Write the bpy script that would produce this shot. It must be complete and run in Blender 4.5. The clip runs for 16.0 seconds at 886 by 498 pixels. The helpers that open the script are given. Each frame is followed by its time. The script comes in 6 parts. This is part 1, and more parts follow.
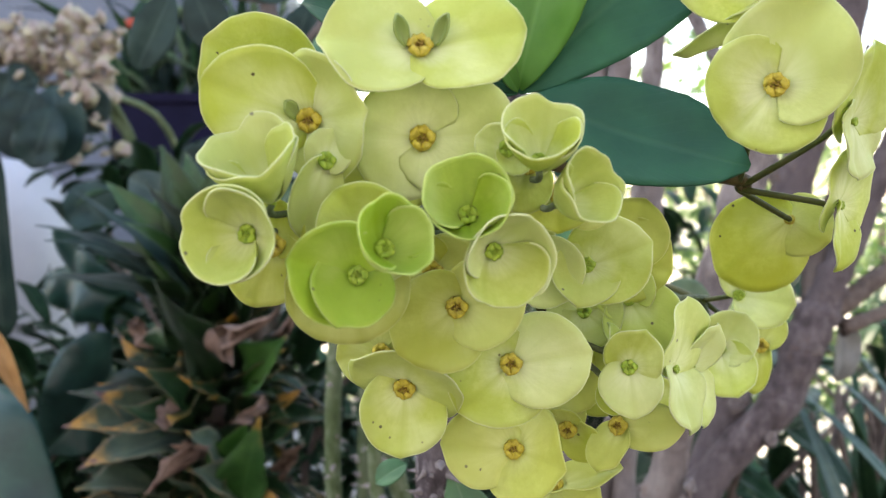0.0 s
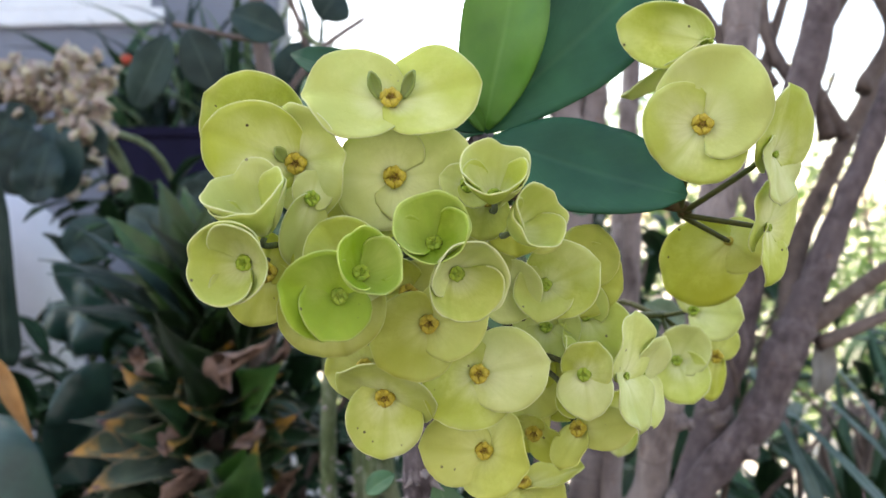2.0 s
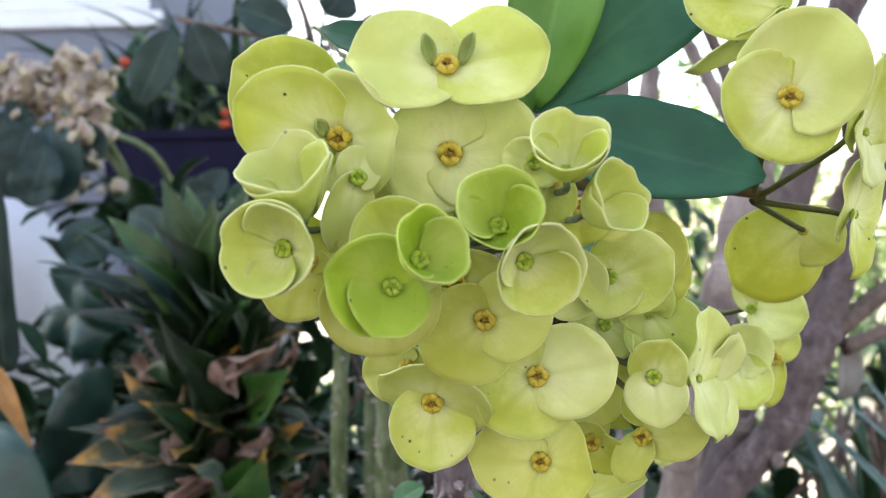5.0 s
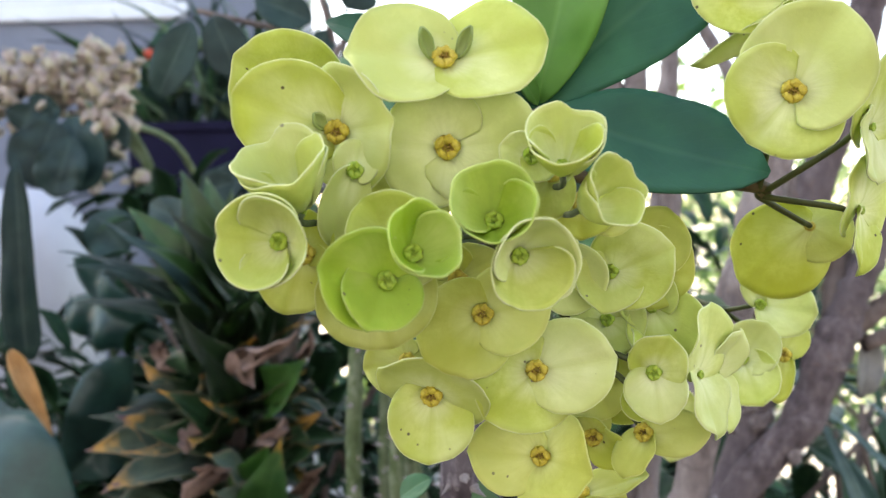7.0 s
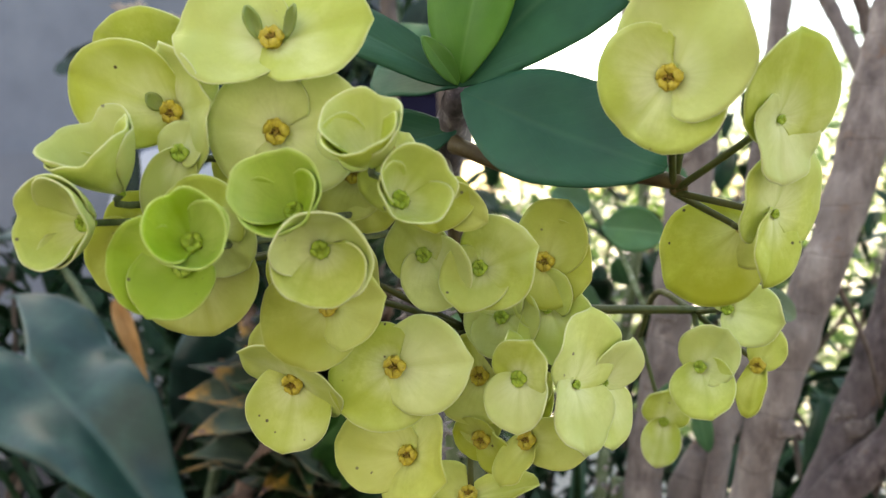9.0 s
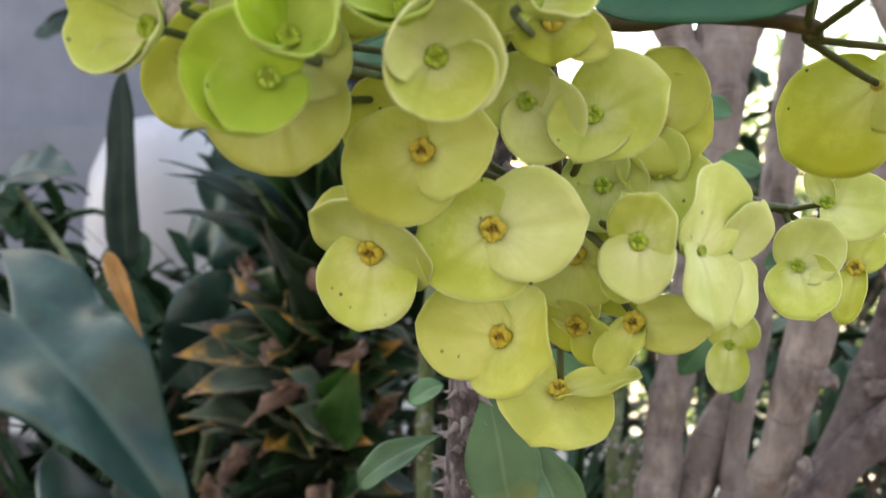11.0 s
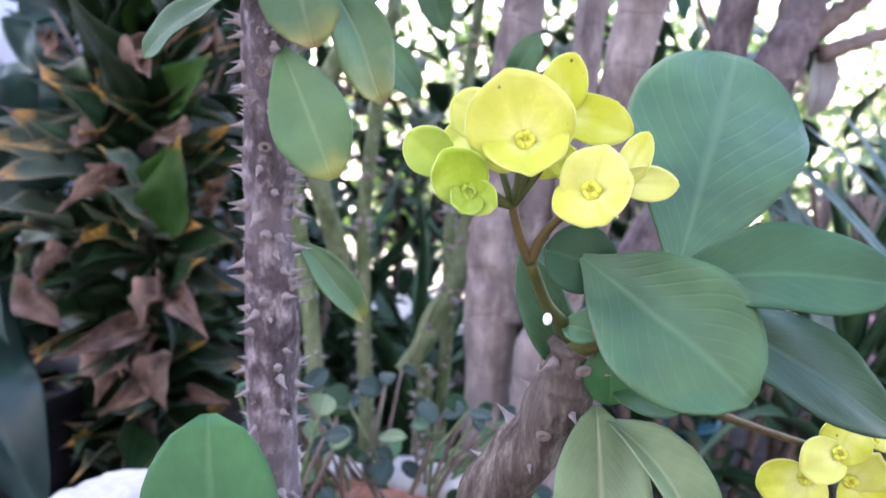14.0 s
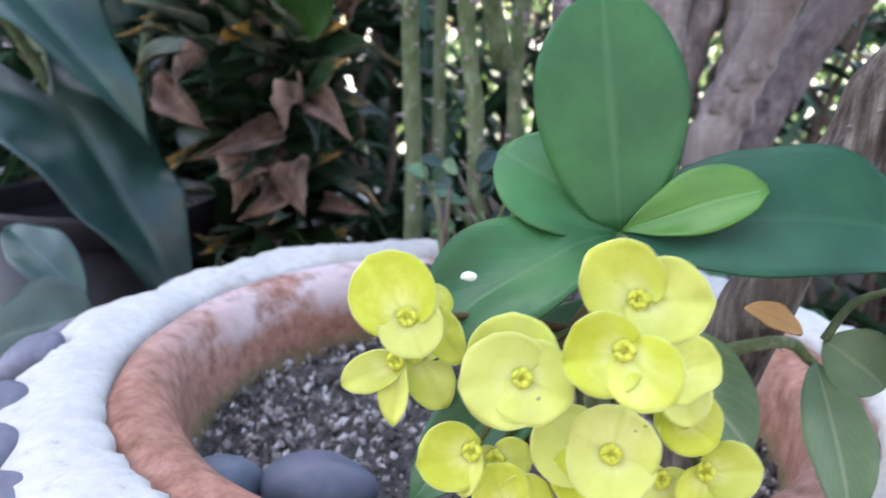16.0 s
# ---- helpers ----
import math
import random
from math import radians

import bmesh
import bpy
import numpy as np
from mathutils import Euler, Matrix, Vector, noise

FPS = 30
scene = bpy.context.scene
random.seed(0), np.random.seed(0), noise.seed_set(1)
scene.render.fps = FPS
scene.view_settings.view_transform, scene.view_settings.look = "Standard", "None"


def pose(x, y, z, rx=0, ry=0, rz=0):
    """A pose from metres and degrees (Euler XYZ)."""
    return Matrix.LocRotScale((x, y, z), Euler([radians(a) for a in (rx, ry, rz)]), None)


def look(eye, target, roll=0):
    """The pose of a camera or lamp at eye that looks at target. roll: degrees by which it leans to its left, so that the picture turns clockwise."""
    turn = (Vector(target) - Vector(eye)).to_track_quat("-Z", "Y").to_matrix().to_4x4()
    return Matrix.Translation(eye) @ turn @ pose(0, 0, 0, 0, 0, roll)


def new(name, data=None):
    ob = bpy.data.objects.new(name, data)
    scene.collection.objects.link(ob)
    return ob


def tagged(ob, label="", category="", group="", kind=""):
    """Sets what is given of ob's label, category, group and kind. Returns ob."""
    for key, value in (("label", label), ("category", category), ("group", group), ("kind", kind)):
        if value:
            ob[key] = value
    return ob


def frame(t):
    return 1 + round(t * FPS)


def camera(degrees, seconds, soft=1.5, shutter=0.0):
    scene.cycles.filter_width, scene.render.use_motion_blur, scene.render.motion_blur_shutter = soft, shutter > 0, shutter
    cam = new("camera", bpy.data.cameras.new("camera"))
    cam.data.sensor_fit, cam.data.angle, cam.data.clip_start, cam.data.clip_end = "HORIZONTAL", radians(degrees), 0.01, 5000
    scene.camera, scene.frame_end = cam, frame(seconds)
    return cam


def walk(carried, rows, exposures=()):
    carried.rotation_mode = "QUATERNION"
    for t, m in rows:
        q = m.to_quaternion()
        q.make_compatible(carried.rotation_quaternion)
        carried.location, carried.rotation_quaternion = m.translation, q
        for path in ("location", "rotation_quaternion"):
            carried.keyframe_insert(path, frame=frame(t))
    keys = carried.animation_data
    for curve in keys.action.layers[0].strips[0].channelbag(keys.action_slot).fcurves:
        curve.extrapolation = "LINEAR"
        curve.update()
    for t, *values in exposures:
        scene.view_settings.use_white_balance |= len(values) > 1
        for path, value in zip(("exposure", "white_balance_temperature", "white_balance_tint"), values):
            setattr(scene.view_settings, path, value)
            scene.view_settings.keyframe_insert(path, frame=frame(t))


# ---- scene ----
cam = camera(54.1, 16.0, soft=1.3, shutter=0.35)
PATH = [
    (0, (0.002, -0.004, 0.797), (-0.017, 1.993, 0.681), -0.2),
    (0.5, (0.003, -0.003, 0.798), (-0.005, 1.994, 0.691), -0.2),
    (1, (0.01, -0.009, 0.805), (0.003, 1.989, 0.722), -0.9),
    (1.5, (0.009, -0.028, 0.809), (0.006, 1.97, 0.726), -1.0),
    (2, (0.01, -0.039, 0.798), (0.001, 1.96, 0.743), -1.3),
    (2.5, (0.011, -0.04, 0.788), (0.013, 1.959, 0.719), -1.0),
    (3, (0.003, -0.042, 0.769), (0.004, 1.955, 0.66), -0.7),
    (3.5, (0.001, -0.033, 0.769), (0.018, 1.964, 0.66), -0.6),
    (4, (-0.003, -0.023, 0.782), (-0.003, 1.975, 0.704), -0.8),
    (4.5, (-0.007, -0.011, 0.79), (-0.015, 1.989, 0.746), -1.4),
    (5, (-0.008, -0.009, 0.792), (-0.009, 1.99, 0.751), -1.3),
    (5.2, (-0.009, -0.008, 0.791), (-0.011, 1.991, 0.745), -1.5),
    (7.3, (0.004, -0.009, 0.793), (-0.066, 1.989, 0.73), -1.0),
    (7.5, (0.015, -0.009, 0.794), (-0.075, 1.987, 0.72), -1.1),
    (8, (0.044, -0.006, 0.794), (-0.169, 1.98, 0.681), -0.1),
    (8.5, (0.077, 0.009, 0.8), (-0.276, 1.975, 0.69), 0.8),
    (8.7, (0.089, 0.011, 0.8), (-0.339, 1.961, 0.674), 1.4),
    (10.8, (0.049, 0.04, 0.765), (-0.337, 1.996, 0.605), 1.8),
    (11, (0.049, 0.038, 0.759), (-0.325, 1.996, 0.599), 2.1),
    (11.5, (0.067, 0.044, 0.725), (-0.237, 2.012, 0.536), 2.0),
    (12, (0.081, 0.047, 0.692), (-0.162, 2.019, 0.462), 1.2),
    (12.5, (0.086, 0.049, 0.663), (-0.097, 2.025, 0.415), 0.9),
    (13, (0.086, 0.051, 0.639), (-0.046, 2.03, 0.378), 0.7),
    (13.5, (0.079, 0.052, 0.617), (-0.004, 2.028, 0.325), 1.1),
    (14, (0.073, 0.05, 0.601), (0.036, 2.025, 0.283), 1.2),
    (14.5, (0.06, 0.045, 0.586), (0.033, 2.015, 0.244), 1.3),
    (15, (0.028, 0.034, 0.565), (-0.012, 1.994, 0.17), 1.8),
    (15.5, (-0.019, 0.029, 0.514), (-0.097, 1.972, 0.048), 1.8),
    (16, (-0.05, 0.041, 0.482), (-0.12, 1.979, -0.01), 1.9),
]
walk(cam, [(t, look(eye, target, roll)) for t, eye, target, roll in PATH], [(0, 2.9, 7900, 13), (1, 2.88, 7900, 13), (1.5, 2.72, 7900, 14), (2, 2.7, 7900, 14), (2.5, 2.78, 7900, 14), (3, 2.78, 7900, 14), (3.5, 2.95, 7900, 14), (4, 2.92, 7900, 13), (5, 2.96, 7900, 13), (7.5, 2.96, 7900, 12), (8, 2.8, 8500, 10), (8.5, 2.66, 8800, 7), (11, 2.84, 9200, 12), (12, 3.15, 7900, 14), (12.5, 3.4, 7400, 18), (13, 3.45, 7100, 22), (14, 3.56, 6900, 27), (15, 3.75, 7000, 25), (15.5, 3.6, 7000, 18), (16, 3.25, 7100, 14)])
# a small aperture, focused on the flower heads
cam.data.dof.use_dof, cam.data.dof.focus_distance, cam.data.dof.aperture_fstop = True, 0.27, 16.0

# ---- world, sun and exposure ----
SUN_EL, SUN_AZ = 44.0, -40.0   # degrees; azimuth from +y towards +x
world = bpy.data.worlds.new("sky")
scene.world = world
world.use_nodes = True
sky = world.node_tree.nodes.new("ShaderNodeTexSky")
sky.sky_type, sky.sun_disc = "NISHITA", False
sky.sun_elevation, sky.sun_rotation = radians(SUN_EL), radians(SUN_AZ)
sky.dust_density, sky.air_density = 1.5, 1.0
world.node_tree.links.new(sky.outputs[0], world.node_tree.nodes["Background"].inputs[0])
world.node_tree.nodes["Background"].inputs[1].default_value = 0.12
sun = new("sun", bpy.data.lights.new("sun", "SUN"))
sun.data.energy, sun.data.angle, sun.data.color = 4.0, radians(0.6), (1.0, 0.95, 0.87)
toward = Vector((math.sin(radians(SUN_AZ)) * math.cos(radians(SUN_EL)), math.cos(radians(SUN_AZ)) * math.cos(radians(SUN_EL)), math.sin(radians(SUN_EL))))
sun.matrix_world = look(toward * 30, (0, 0, 0))

R = random.Random(7)


# ---- node helpers ----
def material(name, rough=0.5, spec=0.5):
    m = bpy.data.materials.new(name)
    m.use_nodes = True
    b = m.node_tree.nodes["Principled BSDF"]
    b.inputs["Roughness"].default_value = rough
    b.inputs["Specular IOR Level"].default_value = spec
    return m, m.node_tree, b


def node(nt, kind, **values):
    n = nt.nodes.new(kind)
    for key, value in values.items():
        sock = n.inputs[int(key[1:])] if key[0] == "i" and key[1:].isdigit() else n.inputs[key.replace("_", " ")]
        if isinstance(value, bpy.types.NodeSocket):
            nt.links.new(value, sock)
        else:
            sock.default_value = value
    return n


def noise_of(nt, scale, detail=4.0, rough=0.55, coord=None):
    n = node(nt, "ShaderNodeTexNoise", Scale=scale, Detail=detail, Roughness=rough)
    if coord is None:
        coord = nt.nodes.new("ShaderNodeTexCoord").outputs["Object"]
    nt.links.new(coord, n.inputs["Vector"])
    return n.outputs["Fac"]


def ramp(nt, fac, stops):
    n = nt.nodes.new("ShaderNodeValToRGB")
    while len(n.color_ramp.elements) < len(stops):
        n.color_ramp.elements.new(0.5)
    for e, (pos, col) in zip(n.color_ramp.elements, stops):
        e.position = pos
        e.color = (*col, 1) if len(col) == 3 else col
    nt.links.new(fac, n.inputs[0])
    return n.outputs[0]


def maths(nt, op, a, b=0.0, clamp=False):
    n = nt.nodes.new("ShaderNodeMath")
    n.operation, n.use_clamp = op, clamp
    for s, v in zip(n.inputs, (a, b)):
        if isinstance(v, bpy.types.NodeSocket):
            nt.links.new(v, s)
        else:
            s.default_value = v
    return n.outputs[0]


def mixed(nt, fac, a, b, blend="MIX"):
    n = nt.nodes.new("ShaderNodeMix")
    n.data_type, n.blend_type = "RGBA", blend
    for s, v in ((n.inputs[0], fac), (n.inputs[6], a), (n.inputs[7], b)):
        if isinstance(v, bpy.types.NodeSocket):
            nt.links.new(v, s)
        elif isinstance(v, (int, float)):
            s.default_value = v
        else:
            s.default_value = (*v, 1)
    return n.outputs[2]


def bumped(nt, b, height, strength=0.3, distance=0.001):
    n = node(nt, "ShaderNodeBump", Strength=strength, Distance=distance, Height=height)
    nt.links.new(n.outputs[0], b.inputs["Normal"])


def see_through(nt, b, colour, share):
    """Lets a share of the light pass through a thin leaf."""
    t = node(nt, "ShaderNodeBsdfTranslucent", Color=colour)
    s = node(nt, "ShaderNodeMixShader", i0=share, i1=b.outputs[0], i2=t.outputs[0])
    nt.links.new(s.outputs[0], nt.nodes["Material Output"].inputs[0])


def uv_axes(nt):
    uv = nt.nodes.new("ShaderNodeUVMap")
    sep = node(nt, "ShaderNodeSeparateXYZ", Vector=uv.outputs[0])
    return uv.outputs[0], sep.outputs[0], sep.outputs[1]


# ---- materials ----
def bract_material(name, base, pale, deep, share=0.22, heart=None):
    m, nt, b = material(name, 0.55, 0.22)
    uv, u, v = uv_axes(nt)
    info = nt.nodes.new("ShaderNodeObjectInfo").outputs["Random"]
    n = noise_of(nt, 90, 3)
    grain = noise_of(nt, 420, 4, 0.65)
    col = mixed(nt, ramp(nt, n, [(0.35, (0, 0, 0)), (0.70, (0.7, 0.7, 0.7))]), base, deep)
    col = mixed(nt, ramp(nt, grain, [(0.40, (0, 0, 0)), (0.66, (0.5, 0.5, 0.5))]), col, deep)
    # olive clouds: mottled pigment, with the shade of overlapping bracts painted in
    cloud = ramp(nt, noise_of(nt, 48, 2), [(0.40, (0, 0, 0)), (0.66, (1, 1, 1))])
    col = mixed(nt, maths(nt, "MULTIPLY", cloud, 0.8), col, deep)
    # pale wash in noise patches, soft highlights put into the colour
    wash = ramp(nt, noise_of(nt, 36, 2, 0.5, node(nt, "ShaderNodeMapping", Vector=nt.nodes.new("ShaderNodeTexCoord").outputs["Object"], Location=(3.1, 1.7, 0.4)).outputs[0]), [(0.48, (0, 0, 0)), (0.68, (1, 1, 1))])
    col = mixed(nt, maths(nt, "MULTIPLY", wash, 0.6), col, pale)
    # heart and outer tints mix pigment with painted light and shade
    inner = ramp(nt, v, [(0.12, (1, 1, 1)), (0.55, (0, 0, 0))])
    col = mixed(nt, maths(nt, "MULTIPLY", inner, 0.75), col, heart or pale)
    outer = ramp(nt, maths(nt, "ADD", v, maths(nt, "MULTIPLY", maths(nt, "SUBTRACT", cloud, 0.5), 0.3)), [(0.55, (0, 0, 0)), (0.92, (1, 1, 1))])
    col = mixed(nt, maths(nt, "MULTIPLY", outer, 0.5), col, deep)
    rim = ramp(nt, v, [(0.978, (0, 0, 0)), (1.0, (1, 1, 1))])
    col = mixed(nt, maths(nt, "MULTIPLY", rim, 0.55), col, pale)
    # fine veins fanning out from the base, and crease shade painted along the middle fold
    fan = node(nt, "ShaderNodeTexNoise", Scale=1.0, Detail=3.0)
    stretch = node(nt, "ShaderNodeMapping", Vector=uv, Scale=(26, 2.2, 1))
    nt.links.new(stretch.outputs[0], fan.inputs["Vector"])
    veins = ramp(nt, fan.outputs["Fac"], [(0.42, (0, 0, 0)), (0.62, (1, 1, 1))])
    col = mixed(nt, maths(nt, "MULTIPLY", veins, 0.22), col, deep)
    fold = maths(nt, "ABSOLUTE", maths(nt, "SUBTRACT", u, 0.5))
    fold = ramp(nt, fold, [(0.0, (1, 1, 1)), (0.035, (0, 0, 0))])
    col = mixed(nt, maths(nt, "MULTIPLY", fold, 0.5), col, deep)
    # a few dark specks
    vor = node(nt, "ShaderNodeTexVoronoi", Scale=190.0)
    nt.links.new(nt.nodes.new("ShaderNodeTexCoord").outputs["Object"], vor.inputs["Vector"])
    speck = ramp(nt, vor.outputs["Distance"], [(0.07, (1, 1, 1)), (0.12, (0, 0, 0))])
    few = maths(nt, "GREATER_THAN", noise_of(nt, 75, 1), 0.60)
    col = mixed(nt, maths(nt, "MULTIPLY", speck, few), col, (0.09, 0.08, 0.03))
    col = mixed(nt, maths(nt, "MULTIPLY", maths(nt, "FRACT", maths(nt, "MULTIPLY", info, 7.3)), 0.36), col, pale)
    hsv = node(nt, "ShaderNodeHueSaturation", Color=col, Value=maths(nt, "ADD", 0.92, maths(nt, "MULTIPLY", info, 0.12)))
    nt.links.new(hsv.outputs[0], b.inputs["Base Color"])
    bumped(nt, b, maths(nt, "ADD", fan.outputs["Fac"], maths(nt, "ADD", n, grain)), 0.30, 0.0006)
    see_through(nt, b, hsv.outputs[0], share)
    return m


BRACT_YOUNG = bract_material("young_bract", (0.52, 0.67, 0.09), (0.68, 0.79, 0.28), (0.32, 0.50, 0.03), share=0.28, heart=(0.36, 0.58, 0.05))
BRACT_PALE = bract_material("pale_bract", (0.67, 0.75, 0.22), (0.86, 0.91, 0.58), (0.46, 0.55, 0.07), share=0.26)
BRACT_OLD = bract_material("old_bract", (0.61, 0.67, 0.14), (0.77, 0.82, 0.36), (0.44, 0.49, 0.05), share=0.26)
BRACT_LEMON = bract_material("lemon_bract", (0.76, 0.79, 0.14), (0.88, 0.90, 0.46), (0.54, 0.60, 0.035), share=0.28)


def leaf_material(name, dark, light, vein, rough=0.38, share=0.14, tip=None, vein_amount=0.5, blotch=0.35, spec=0.5, side_veins=0.25, margin=None, spare=0.12):
    m, nt, b = material(name, rough, spec)
    uv, u, v = uv_axes(nt)
    info = nt.nodes.new("ShaderNodeObjectInfo").outputs["Random"]
    n = noise_of(nt, 38, 5)
    col = mixed(nt, ramp(nt, n, [(0.32, (0, 0, 0)), (0.68, (1, 1, 1))]), dark, light)
    off = maths(nt, "ABSOLUTE", maths(nt, "SUBTRACT", u, 0.5))
    mid = ramp(nt, off, [(0.006, (1, 1, 1)), (0.045, (0, 0, 0))])
    slant = maths(nt, "SUBTRACT", maths(nt, "MULTIPLY", v, 10.0), maths(nt, "MULTIPLY", off, 9.0))
    side = maths(nt, "ABSOLUTE", maths(nt, "SUBTRACT", maths(nt, "FRACT", maths(nt, "ADD", slant, maths(nt, "MULTIPLY", n, 0.6))), 0.5))
    side = ramp(nt, side, [(0.02, (1, 1, 1)), (0.14, (0, 0, 0))])
    net = maths(nt, "MAXIMUM", mid, maths(nt, "MULTIPLY", side, side_veins))
    col = mixed(nt, maths(nt, "MULTIPLY", net, vein_amount), col, vein)
    if tip:
        edge = maths(nt, "ADD", v, maths(nt, "MULTIPLY", maths(nt, "SUBTRACT", noise_of(nt, 60, 3), 0.5), blotch))
        where, tip_col, end_col = tip
        edge = maths(nt, "SUBTRACT", edge, maths(nt, "MULTIPLY", info, spare))
        col = mixed(nt, ramp(nt, edge, [(where, (0, 0, 0)), (min(where + 0.2, 1), (1, 1, 1))]), col, tip_col)
        col = mixed(nt, ramp(nt, edge, [(min(where + 0.2, 0.98), (0, 0, 0)), (min(where + 0.3, 1), (1, 1, 1))]), col, end_col)
    if margin:
        out = ramp(nt, maths(nt, "ADD", off, maths(nt, "MULTIPLY", maths(nt, "SUBTRACT", noise_of(nt, 45, 3), 0.5), 0.35)), [(0.41, (0, 0, 0)), (0.52, (1, 1, 1))])
        col = mixed(nt, maths(nt, "MULTIPLY", out, ramp(nt, v, [(0.3, (0, 0, 0)), (0.65, (0.6, 0.6, 0.6))])), col, margin)
    # uneven tint over the blade
    wash = ramp(nt, noise_of(nt, 21, 3), [(0.35, (0.80, 0.80, 0.84)), (0.65, (1.16, 1.13, 1.05))])
    col = mixed(nt, 1.0, col, wash, "MULTIPLY")
    hsv = node(nt, "ShaderNodeHueSaturation", Color=col, Value=maths(nt, "ADD", 0.8, maths(nt, "MULTIPLY", info, 0.4)))
    nt.links.new(hsv.outputs[0], b.inputs["Base Color"])
    nt.links.new(maths(nt, "ADD", rough - 0.08, maths(nt, "MULTIPLY", n, 0.16)), b.inputs["Roughness"])
    bumped(nt, b, maths(nt, "ADD", maths(nt, "MULTIPLY", n, 0.5), maths(nt, "MULTIPLY", net, -0.8)), 0.3, 0.0012)
    see_through(nt, b, hsv.outputs[0], share)
    return m


LEAF_DEEP = leaf_material("deep_green_leaf", (0.015, 0.082, 0.044), (0.025, 0.118, 0.062), (0.04, 0.13, 0.07), 0.55, 0.08, side_veins=0.12, spec=0.22)
LEAF_DUSK = leaf_material("dusky_blue_leaf", (0.013, 0.036, 0.031), (0.026, 0.056, 0.048), (0.06, 0.10, 0.085), 0.5, 0.1, side_veins=0.1, spec=0.25)
LEAF_GREEN = leaf_material("thick_green_leaf", (0.020, 0.112, 0.036), (0.038, 0.165, 0.052), (0.075, 0.20, 0.085), 0.46, 0.10, side_veins=0.12, spec=0.35)
BUD_GREEN = leaf_material("bud_scale_green", (0.32, 0.44, 0.12), (0.46, 0.56, 0.20), (0.28, 0.38, 0.12), 0.5, 0.3, side_veins=0.0)
LEAF_FRESH = leaf_material("fresh_green_leaf", (0.06, 0.20, 0.03), (0.10, 0.27, 0.045), (0.14, 0.32, 0.08), 0.4, 0.22, side_veins=0.06, vein_amount=0.35)
LEAF_DULL = leaf_material("dull_dark_green_leaf", (0.016, 0.066, 0.030), (0.030, 0.095, 0.044), (0.065, 0.145, 0.08), 0.52, 0.10, side_veins=0.15, spec=0.25, vein_amount=0.4)
LEAF_BLUE = leaf_material("dull_green_leaf", (0.026, 0.104, 0.040), (0.054, 0.165, 0.064), (0.12, 0.25, 0.125), 0.46, 0.12, side_veins=0.3, vein_amount=0.35)
LEAF_TIPPED = leaf_material("yellow_tipped_leaf", (0.07, 0.18, 0.075), (0.11, 0.24, 0.10), (0.22, 0.34, 0.18), 0.5, 0.15, tip=(0.74, (0.30, 0.34, 0.10), (0.42, 0.34, 0.16)), side_veins=0.10, vein_amount=0.4)
LEAF_WORN = leaf_material("worn_grey_leaf", (0.07, 0.145, 0.06), (0.165, 0.25, 0.135), (0.29, 0.35, 0.22), 0.55, 0.15, vein_amount=0.6, side_veins=0.15)
LEAF_SILVER = leaf_material("silvery_dry_leaf", (0.17, 0.175, 0.165), (0.27, 0.275, 0.26), (0.16, 0.16, 0.15), 0.6, 0.1, spec=0.3, side_veins=0.1, vein_amount=0.5)
# green taken down to near black, the shade inside the rosette painted in
LEAF_DARK = leaf_material("shade_dark_rosette_leaf", (0.004, 0.016, 0.005), (0.011, 0.037, 0.010), (0.018, 0.052, 0.016), 0.45, 0.10, vein_amount=0.35)
LEAF_CROWN = leaf_material("glossy_crown_leaf", (0.015, 0.050, 0.010), (0.032, 0.095, 0.020), (0.05, 0.12, 0.03), 0.40, 0.12, side_veins=0.05, vein_amount=0.4)
LEAF_BRIGHT = leaf_material("green_scorched_leaf", (0.02, 0.085, 0.015), (0.05, 0.14, 0.03), (0.07, 0.17, 0.05), 0.42, 0.12, tip=(0.80, (0.44, 0.26, 0.05), (0.22, 0.12, 0.08)), blotch=0.5, side_veins=0.05, vein_amount=0.4)
LEAF_SCORCH = leaf_material("scorched_leaf", (0.008, 0.032, 0.011), (0.021, 0.062, 0.021), (0.04, 0.10, 0.04), 0.4, 0.08, tip=(0.60, (0.52, 0.27, 0.04), (0.12, 0.07, 0.085)), blotch=0.6, margin=(0.22, 0.13, 0.06), spare=0.42)
LEAF_PALE = leaf_material("pale_scorched_leaf", (0.045, 0.085, 0.060), (0.11, 0.155, 0.108), (0.15, 0.20, 0.14), 0.5, 0.08, tip=(0.60, (0.54, 0.31, 0.08), (0.14, 0.085, 0.11)), blotch=0.6, margin=(0.30, 0.20, 0.11), spare=0.35)
LEAF_DRY = leaf_material("dry_brown_leaf", (0.055, 0.036, 0.028), (0.30, 0.205, 0.165), (0.40, 0.30, 0.25), 0.75, 0.08, spec=0.15, side_veins=0.1, vein_amount=0.35)
LEAF_TAN = leaf_material("dry_tan_leaf", (0.36, 0.20, 0.08), (0.50, 0.31, 0.14), (0.3, 0.16, 0.06), 0.7, 0.15, spec=0.2, side_veins=0.0)
LEAF_ARUM = leaf_material("blue_green_arum_leaf", (0.010, 0.040, 0.034), (0.020, 0.064, 0.052), (0.06, 0.12, 0.095), 0.38, 0.03, tip=(0.95, (0.16, 0.28, 0.08), (0.24, 0.30, 0.08)), blotch=0.06, spec=0.5, side_veins=0.10, vein_amount=0.5)
LEAF_STRAP = leaf_material("strap_leaf", (0.018, 0.056, 0.028), (0.04, 0.098, 0.042), (0.07, 0.14, 0.065), 0.42, 0.12, side_veins=0.0, spec=0.24)
